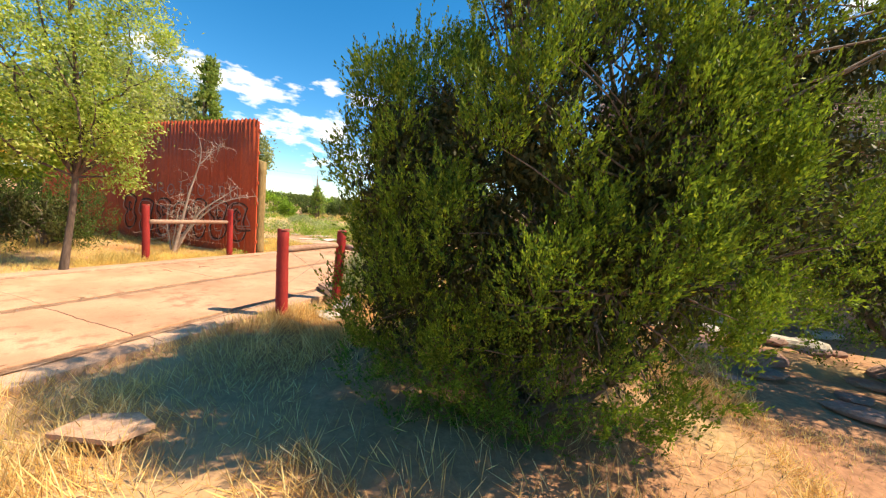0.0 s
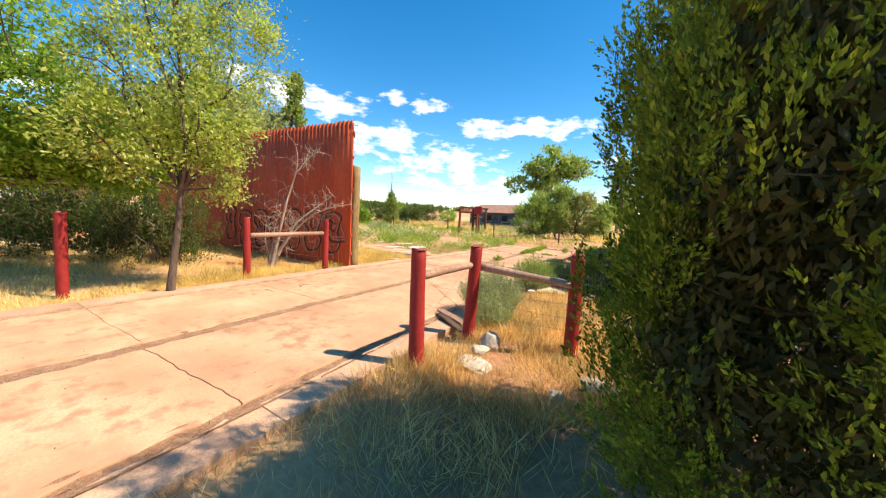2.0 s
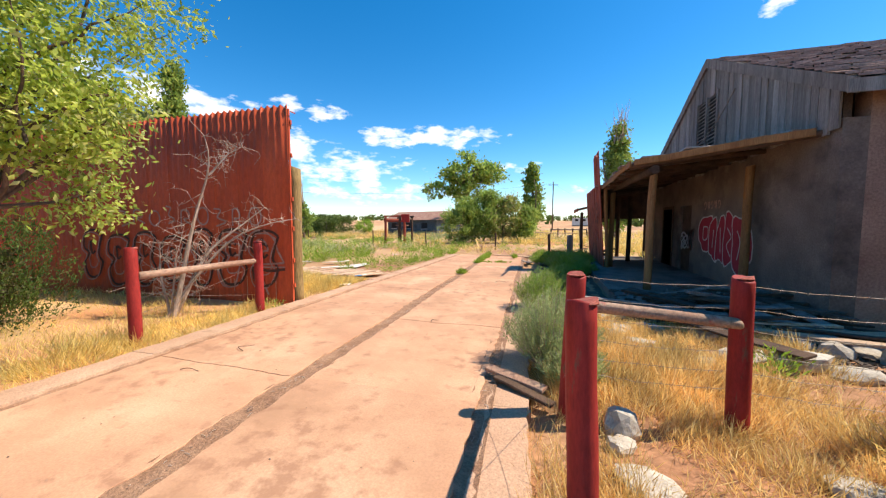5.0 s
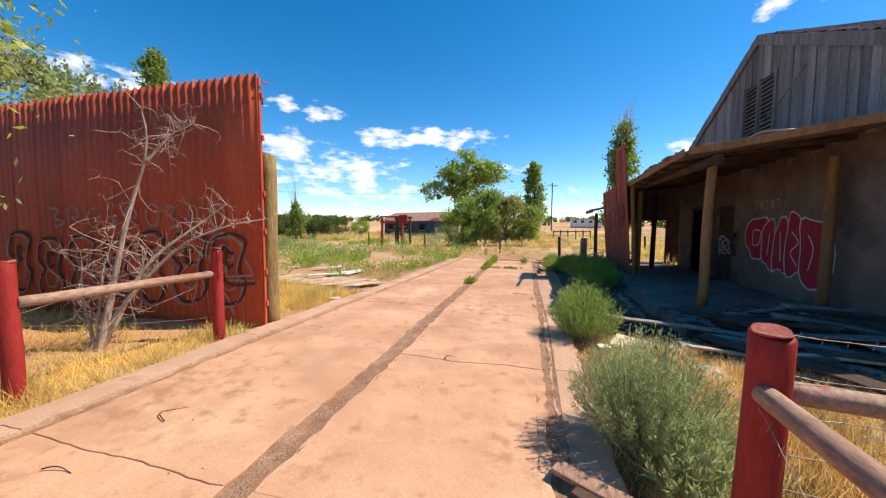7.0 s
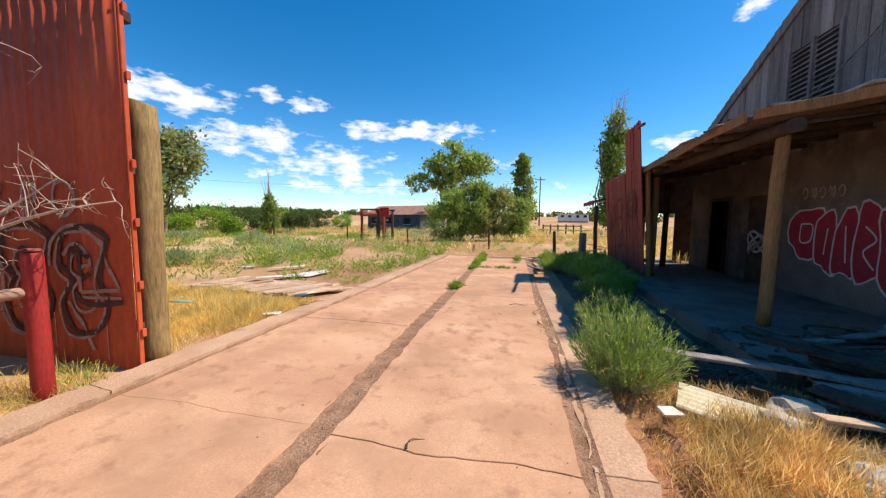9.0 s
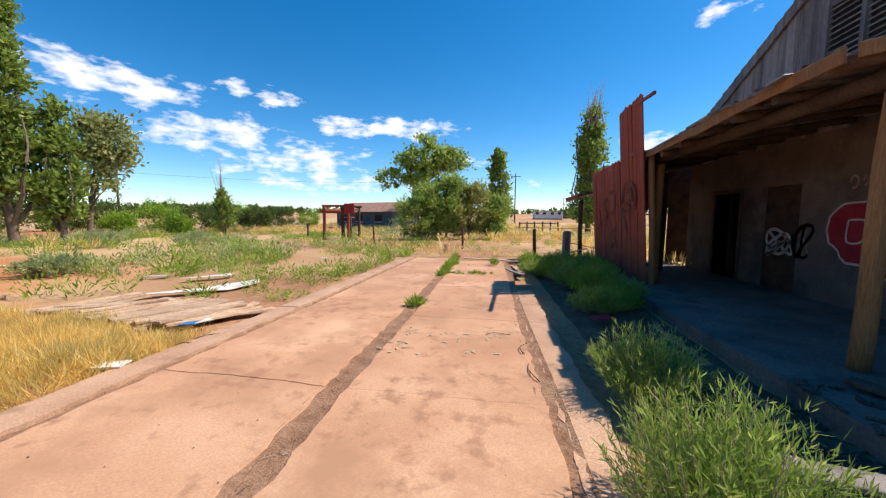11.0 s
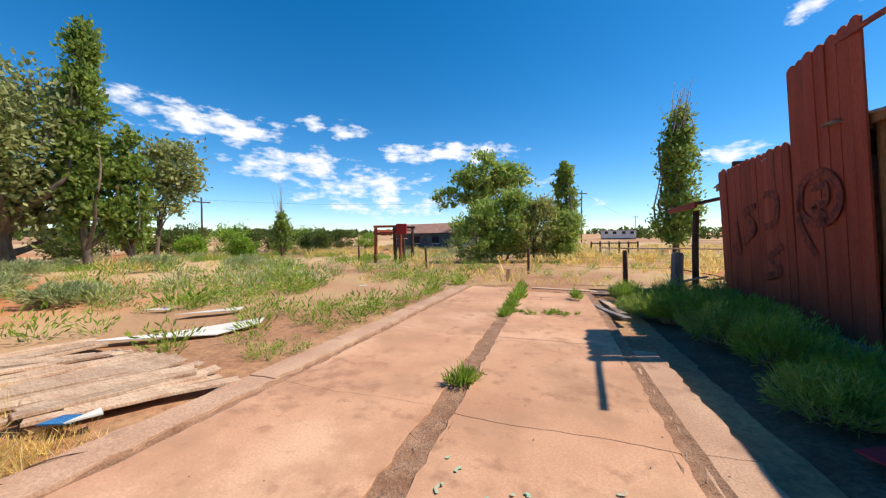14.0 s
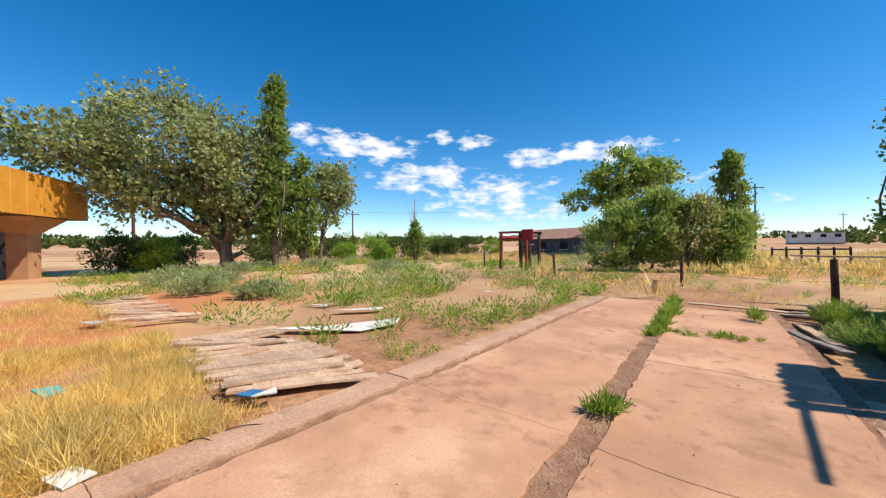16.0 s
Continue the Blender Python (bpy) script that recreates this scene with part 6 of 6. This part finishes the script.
planks = [box(1.05 + 0.08 * i, 0.095 + 0.012 * i, 0.035, 0.005, 0.018, i, "plank", 6) for i in range(5)]
for i in range(36):
    s = i / 35
    x, y = -6.45 - 2.85 * s, 9.62 + 0.16 * s
    part("plank", planks[rng.randrange(5)], M_BOARDWALK, walkway, m=pose(x + rng.uniform(-0.05, 0.05), y + rng.uniform(-0.08, 0.08), 0.0 + rng.uniform(0.0, 0.035), rng.uniform(-6, 6), rng.uniform(-4, 4), 68 + rng.gauss(0, 9)))
for i in range(22):
    s = i / 21
    x, y = -11.3 - 5.6 * s, 9.5 - 0.15 * s
    part("plank", planks[rng.randrange(5)], M_BOARDWALK, walkway, m=pose(x, y + rng.uniform(-0.08, 0.08), soil(x, y) + 0.03 + rng.uniform(0, 0.03), rng.uniform(-5, 5), rng.uniform(-4, 4), 68 + rng.gauss(0, 10)))


def bent_sheet(name, label, outline, z, mat, at, turn, category="litter", thick=0.012, curl=0.05, group=""):
    """A thin bent piece of sheet with a ragged outline, lying on the ground."""
    bm = bmesh.new()
    n = len(outline)
    up = [bm.verts.new((x, y, thick + curl * math.sin(x * 2.1 + y) ** 2)) for x, y in outline]
    lo = [bm.verts.new((x, y, curl * math.sin(x * 2.1 + y) ** 2)) for x, y in outline]
    bm.faces.new(up)
    bm.faces.new(lo[::-1])
    for i in range(n):
        j = (i + 1) % n
        bm.faces.new((lo[i], lo[j], up[j], up[i]))
    bmesh.ops.recalc_face_normals(bm, faces=bm.faces)
    ob = part(name, bm, mat, m=pose(*at, 0, 0, turn))
    return tagged(ob, label, category, group)


bent_sheet("panel_board", "white broken wallboard sheet lying on red earth", [(-0.75, -0.2), (0.1, -0.32), (0.7, -0.1), (0.8, 0.35), (0.0, 0.2), (-0.4, 0.1)], 0, M_WHITE, (-8.25, 11.45, -0.02), 52)
bent_sheet("panel_board", "long white wallboard strip in the weeds", [(-0.55, -0.12), (0.4, -0.18), (0.5, 0.05), (-0.3, 0.12)], 0, M_WHITE, (-8.75, 10.85, -0.02), 40)
bent_sheet("panel_board", "small white wallboard scrap on bare soil", [(-0.5, -0.1), (0.5, -0.12), (0.6, 0.1), (-0.2, 0.16)], 0, M_WHITE, (-9.5, 12.4, -0.02), 48)
bent_sheet("panel_board", "small pale wallboard scrap on bare soil", [(-0.25, -0.1), (0.3, -0.1), (0.2, 0.12)], 0, M_WHITE, (-10.8, 12.3, -0.02), 20)
bent_sheet("plastic_scrap", "crumpled blue plastic scrap in dry grass", [(-0.1, -0.05), (0.09, -0.06), (0.12, 0.06), (-0.04, 0.09)], 0, M_BLUE, (-6.55, 9.08, 0.06), 30, curl=0.09)
bent_sheet("plastic_scrap", "torn white plastic scrap in dry grass", [(-0.08, -0.05), (0.12, -0.04), (0.1, 0.08)], 0, M_WHITE, (-6.42, 9.14, 0.08), 60, curl=0.1)
bent_sheet("plastic_scrap", "flattened teal plastic scrap in dry grass", [(-0.16, -0.07), (0.18, -0.06), (0.14, 0.08), (-0.1, 0.09)], 0, M_TEAL, (-7.9, 7.94, 0.1), 10)
bent_sheet("paper_scrap", "yellowed cardboard scrap on the concrete strip", [(-0.12, -0.06), (0.12, -0.08), (0.14, 0.07), (-0.09, 0.09)], 0, M_WHITE, (-6.25, 7.95, 0.02), 25)
bent_sheet("paper_scrap", "yellowed foam scrap in the weeds", [(-0.2, -0.1), (0.2, -0.12), (0.22, 0.1), (-0.1, 0.14)], 0, M_STONE, (-12.0, 8.6, 0.05), 25)
bent_sheet("paper_scrap", "pale paper scrap by the driveway edge", [(-0.07, -0.05), (0.08, -0.05), (0.06, 0.07), (-0.05, 0.08)], 0, M_WHITE, (-1.5, 6.35, 0.05), 15, curl=0.08)
rng = random.Random(71)
for i in range(16):
    x, y = rng.uniform(-26, -8), rng.uniform(8, 17)
    s = rng.uniform(0.06, 0.16)
    bent_sheet("paper_scrap", "small pale scrap of rubbish on the ground", [(-s, -s * 0.6), (s, -s * 0.5), (s * 0.8, s * 0.7), (-s * 0.6, s * 0.8)], 0, (M_WHITE, M_STONE)[i % 2], (x, y, soil(x, y) + 0.01), rng.uniform(0, 180), group="scraps in the field")

# pale ribbed roofing panel among the rubble
V, F = [], []
for i in range(23):
    x = -0.2 + i * 0.018
    z = (0.0, 0.016, 0.016, 0.0)[i % 4]
    for y in (-0.4, 0.0, 0.4):
        V.append((x, y, 0.03 + z + 0.02 * math.sin(y * 3)))
for i in range(22):
    for j in range(2):
        F.append((i * 3 + j, (i + 1) * 3 + j, (i + 1) * 3 + j + 1, i * 3 + j + 1))
n0 = len(V)
V += [(x, y, z - 0.008) for x, y, z in V]
F += [tuple(n0 + q for q in f[::-1]) for f in F]
tagged(part("roofing_panel", mesh_of("roofing_panel", V, F), M_CREAM, m=pose(-0.98, 6.5, 0.0, 3, -4, 68)), "pale ribbed roofing panel lying in dry grass", "panel")


def rock_mesh(seed, flat=0.7):
    bm = bmesh.new()
    bmesh.ops.create_icosphere(bm, subdivisions=2, radius=0.5)
    off = Vector((seed * 3.7, seed * 1.3, 0))
    for v in bm.verts:
        k = 1 + 0.5 * noise.noise(v.co * 1.6 + off) + 0.2 * noise.noise(v.co * 4 + off)
        v.co *= k
        v.co.x = max(-0.42, min(0.45, v.co.x))
        v.co.z = max(-0.3, min(0.38, v.co.z)) * flat
    me = bpy.data.meshes.new("rock")
    bm.to_mesh(me)
    bm.free()
    return me


ROCKS = [rock_mesh(i) for i in range(5)]
ADOBE_ROCKS = [rock_mesh(i + 11) for i in range(5)]
for m in ADOBE_ROCKS:
    m.materials.append(M_ADOBE)
for m in ROCKS:
    m.materials.append(M_STONE)


def rock(x, y, s, label, z=None, i=0, sz=1.0, group="", mat=None):
    ob = new("rock", ROCKS[i % 5])
    ob.matrix_basis = pose(x, y, (soil(x, y) if z is None else z) + s * 0.14 * sz, 8 * math.sin(i), 8 * math.cos(i), i * 67) @ Matrix.Diagonal((s, s, s * sz, 1))
    return tagged(ob, label, "rock", group)


rock(-1.02, 3.32, 0.26, "upright pale limestone chunk in dry grass", i=1, sz=1.7)
rock(-1.06, 3.12, 0.18, "small pale limestone chunk in dry grass", i=2)
rock(-0.95, 2.78, 0.42, "flat pale limestone slab in dry grass", i=3, sz=0.35)
rock(0.2, 3.02, 0.45, "flat pale limestone slab in dry grass", i=4, sz=0.35)
rock(-0.1, 2.6, 0.16, "small pale stone in dry grass", i=0)
rng = random.Random(6)
for i in range(34):
    x, y = rng.uniform(-0.75, 2.2), rng.uniform(4.9, 7.2)
    rock(x, y, rng.uniform(0.14, 0.5), "grey concrete lump in the shaded rubble", i=i, sz=rng.uniform(0.5, 1.1), group="rubble by the porch")
for i in range(12):
    x, y = rng.uniform(3.0, 6.5), rng.uniform(5.4, 6.9)
    rock(x, y, rng.uniform(0.2, 0.6), "grey concrete lump below the house wall", i=i + 3, sz=0.7, group="rubble by the house")
for i in range(22):
    x, y = rng.uniform(3.7, 6.8), rng.uniform(3.0, 5.6)
    ob = rock(x, y, rng.uniform(0.2, 0.7), "flat broken chunk of pinkish adobe plaster", i=i + 2, sz=rng.uniform(0.3, 0.6), group="adobe rubble under the trees")
    ob.data = ADOBE_ROCKS[i % 5]
boards = [box(1.5 + 0.3 * i, 0.11 + 0.02 * i, 0.03, 0.005, 0.03, i + 9, "fallen_board", 6) for i in range(4)]


def loose_board(x, y, z, rx, ry, rz, i, label, mat, group=""):
    me = boards[i % 4].copy()
    me.materials.clear()
    me.materials.append(mat)
    ob = new("fallen_board", me)
    ob.matrix_basis = pose(x, y, z, rx, ry, rz)
    tagged(ob, label, "board", group)


for i in range(20):
    x, y = rng.uniform(0.2, 2.2), rng.uniform(5.9, 7.25)
    loose_board(x, y, soil(x, y) + 0.06 + rng.uniform(0, 0.12), rng.uniform(-8, 8), rng.uniform(-7, 7), rng.uniform(95, 190), i, "grey fallen board in the shaded rubble", (M_GREYWOOD, M_DARKWOOD, M_BOARDWALK)[i % 3], "fallen boards by the porch")
loose_board(-0.2, 7.15, 0.14, 4, -3, 172, 3, "long grey board along the porch edge", M_GREYWOOD)
loose_board(0.9, 7.1, 0.16, 0, 4, 178, 2, "long grey board along the porch edge", M_GREYWOOD)
for i, (x, y, rz) in enumerate(((-2.6, 17.3, 172), (-2.1, 17.0, 165), (-1.4, 17.4, 178), (-2.9, 17.7, 10), (-1.9, 17.9, 160), (-2.45, 14.9, 105), (-2.3, 15.6, 95))):
    loose_board(x, y, soil(x, y) + 0.05 + 0.02 * i % 0.06, 2, 3, rz, i, "old grey board on the ground past the slabs", (M_BOARDWALK, M_DARKWOOD, M_GREYWOOD)[i % 3], "boards past the driveway")
loose_board(-0.75, 17.9, 0.16, 0, -14, 12, 1, "grey board leaning against the post", M_GREYWOOD)
loose_board(0.9, 20.6, 0.2, 6, -9, 150, 2, "old boards heaped behind the lean-to", M_DARKWOOD)
loose_board(1.3, 20.2, 0.15, 6, 9, 100, 3, "old boards heaped behind the lean-to", M_DARKWOOD)
red_board = part("fallen_board", box(0.62, 0.11, 0.035, 0.005, 0.02, 4, "fallen_board", 5), M_RAIL, m=pose(-1.84, 3.84, 0.02, 5, 3, -27))
tagged(red_board, "fallen board with peeling red paint on the kerb", "board")
dark_board = part("fallen_board", box(0.6, 0.09, 0.03, 0.005, 0.02, 8, "fallen_board", 5), M_DARKWOOD, m=pose(-1.76, 3.68, 0.0, 2, 4, -30))
tagged(dark_board, "dark rotten board along the kerb", "board")
slabp = bent_sheet("flat_stone", "flat pale flagstone in shaded dry grass", [(-0.25, -0.1), (0.14, -0.14), (0.25, 0.03), (0.07, 0.15), (-0.2, 0.11)], 0, M_KERB, (-0.36, 0.02, 0.02), 25, "stone", 0.03, 0.01)

# charred heap in the shade before the porch
rng = random.Random(44)
char = [box(0.5 + 0.22 * i, 0.06 + 0.025 * i, 0.022 + 0.006 * i, 0.004, 0.035, i + 60, "charred_board", 5) for i in range(6)]
for i in range(64):
    x = rng.uniform(-0.05, 2.3)
    y = rng.uniform(6.3, 8.2 if x > 0.2 else 7.6) + 0.25 * x
    y = min(y, 8.5)
    base = 0.10 if y > 7.3 and x > -0.32 else soil(x, y)
    me = char[i % 6].copy()
    me.materials.clear()
    me.materials.append((M_CHAR, M_CHAR, M_DARKWOOD, M_CHAR, M_GREYWOOD)[i % 5])
    ob = new("charred_board", me)
    ob.matrix_basis = pose(x, y, base + 0.03 + rng.uniform(0, 0.10), rng.uniform(-9, 9), rng.uniform(-9, 9), rng.gauss(150, 38))
    tagged(ob, "blackened broken board in the heap before the porch", "board", "charred heap by the porch")
rng = np.random.default_rng(45)
bits = []
cube = np.array([(x, y, z) for x in (-1, 1) for y in (-1, 1) for z in (-1, 1)], float)
cube_f = np.array([(0, 1, 3, 2), (4, 6, 7, 5), (0, 4, 5, 1), (2, 3, 7, 6), (0, 2, 6, 4), (1, 5, 7, 3)])
for i in range(5200):
    x, y = rng.uniform(-1.1, 2.4), rng.uniform(5.0, 8.6)
    if y > 7.3 and x > -0.3 and rng.random() < 0.8:
        continue
    if noise.noise(Vector((x * 1.1, y * 1.1, 8))) < rng.uniform(-0.5, 0.3):
        continue
    z = 0.102 if (y > 7.3 and x > -0.32) else soil(x, y)
    a, d = rng.random() * 6.28, rng.normal() * 0.25
    R = np.array([[math.cos(a), -math.sin(a), 0], [math.sin(a), math.cos(a), 0], [d, -d, 1]])
    dims = np.array([rng.uniform(0.012, 0.07), rng.uniform(0.005, 0.016), rng.uniform(0.003, 0.012)])
    bits.append(((cube * dims) @ R.T + (x, y, z + 0.012), cube_f))
tagged(part("burnt_litter", mesh_of("burnt_litter", *join(bits)), M_CHAR, kind="stuff"), "blackened chips and splinters on the shaded ground", "debris")

# sticks and pebbles on the concrete
for i, (x, y, L_, a, bend) in enumerate(((-4.95, 3.83, 0.22, 100, 0.6), (-5.0, 3.14, 0.2, 10, 0.1), (-3.2, 5.6, 0.16, 60, 0.3), (-4.05, 11.05, 0.3, 120, 0.1), (-3.98, 11.12, 0.24, 150, 0.15), (-2.7, 9.6, 0.3, 15, 0.1), (-6.05, 8.9, 0.35, 60, 0.05), (-6.1, 8.6, 0.2, 40, 0.1), (-3.3, 14.4, 0.4, 20, 0.2), (-3.6, 15.9, 0.5, 70, 0.25), (-2.35, 8.6, 0.4, 100, 0.1), (-2.4, 9.2, 0.35, 80, 0.15))):
    t = np.linspace(0, 1, 8)
    P = np.stack([L_ * (t - 0.5), bend * L_ * np.sin(t * 3.1), 0.012 + 0.01 * np.sin(t * 5)], 1)
    ob = part("stick", mesh_of("stick", *tube(P, np.linspace(0.005, 0.0025, 8), 5), True), M_DARKWOOD, m=pose(x, y, 0.0, 0, 0, a))
    tagged(ob, "thin dry brown stick lying on concrete", "stick", "sticks on the driveway")
rng = np.random.default_rng(5)
peb = []
base_v = np.array([(1, 0, 0), (-1, 0, 0), (0, 1, 0), (0, -1, 0), (0, 0, 0.8), (0, 0, -0.8)], float)
base_f = np.array([(0, 2, 4), (2, 1, 4), (1, 3, 4), (3, 0, 4), (2, 0, 5), (1, 2, 5), (3, 1, 5), (0, 3, 5)])
for i in range(2600):
    y = rng.uniform(-2, 17)
    k = rng.integers(10)
    if k < 5:
        x, z = joint_mid(y) + rng.normal() * 0.05, -0.022
    elif k < 8:
        x, z = joint_right(y) + rng.normal() * 0.05, -0.022
    elif k < 9:
        x, z = joint_left(y) + rng.normal() * 0.035, -0.022
    else:
        x, z = rng.uniform(-5.6, -2.2), 0.004
    s = rng.uniform(0.004, 0.016) * (0.6 if k == 9 else 1)
    a = rng.random() * 6.28
    R = np.array([[math.cos(a), -math.sin(a), 0], [math.sin(a), math.cos(a), 0], [0, 0, 0.7]])
    peb.append((base_v * rng.uniform(0.6, 1.3, (6, 1)) @ R.T * s + (x, y, z), base_f))
tagged(part("pebbles", mesh_of("pebbles", *join(peb)), surface("mixed_pebbles", [(0.3, (0.22, 0.13, 0.09)), (0.7, (0.5, 0.38, 0.28))], 30, grain=60, bump=0, vary=0.5, island=True), kind="stuff"), "loose gravel and pebbles in the driveway joints", "gravel")
twg = []
for i in range(420):
    y = rng.uniform(-1, 17)
    f = (joint_mid, joint_right)[rng.integers(2)]
    p = np.array((f(y) + rng.normal() * 0.05, y, -0.012))
    d = np.array((rng.normal(), rng.normal() * 1.6, 0.08))
    d *= rng.uniform(0.02, 0.08) / np.linalg.norm(d)
    twg.append(tube([p, p + d * 0.5 + (0, 0, 0.008), p + d], 0.0022, 3))
tagged(part("twig_litter", mesh_of("twig_litter", *join(twg)), M_DEADWOOD, kind="stuff"), "dry twigs and chaff in the joints", "twigs")

# spray paint on the slab
def slab_face(x, y):
    return Vector((x, y, 0.0085))


rng = random.Random(31)
mint = []
for k in range(26):
    x, y, a = rng.uniform(-3.95, -2.65), rng.uniform(8.8, 9.7), rng.uniform(0, 6.28)
    d = rng.uniform(0.01, 0.04)
    mint.append([(x, y), (x + d * math.cos(a), y + d * math.sin(a)), (x + d * math.cos(a) + d * math.cos(a + 0.9), y + d * math.sin(a) + d * math.sin(a + 0.9))])
pm = tagged(part("paint_mark", strokes(mint, 0.020, slab_face, None), M_SPRAYGREEN), "faded mint-green spray marks on the concrete", "paint", kind="structure")

# dark red rag in the shaded weeds
bent_sheet("rag", "crumpled dark red and white rag in weeds", [(-0.15, -0.08), (0.14, -0.1), (0.17, 0.08), (-0.1, 0.11)], 0, M_SPRAYRED, (-1.3, 10.5, 0.03), 30, curl=0.1)
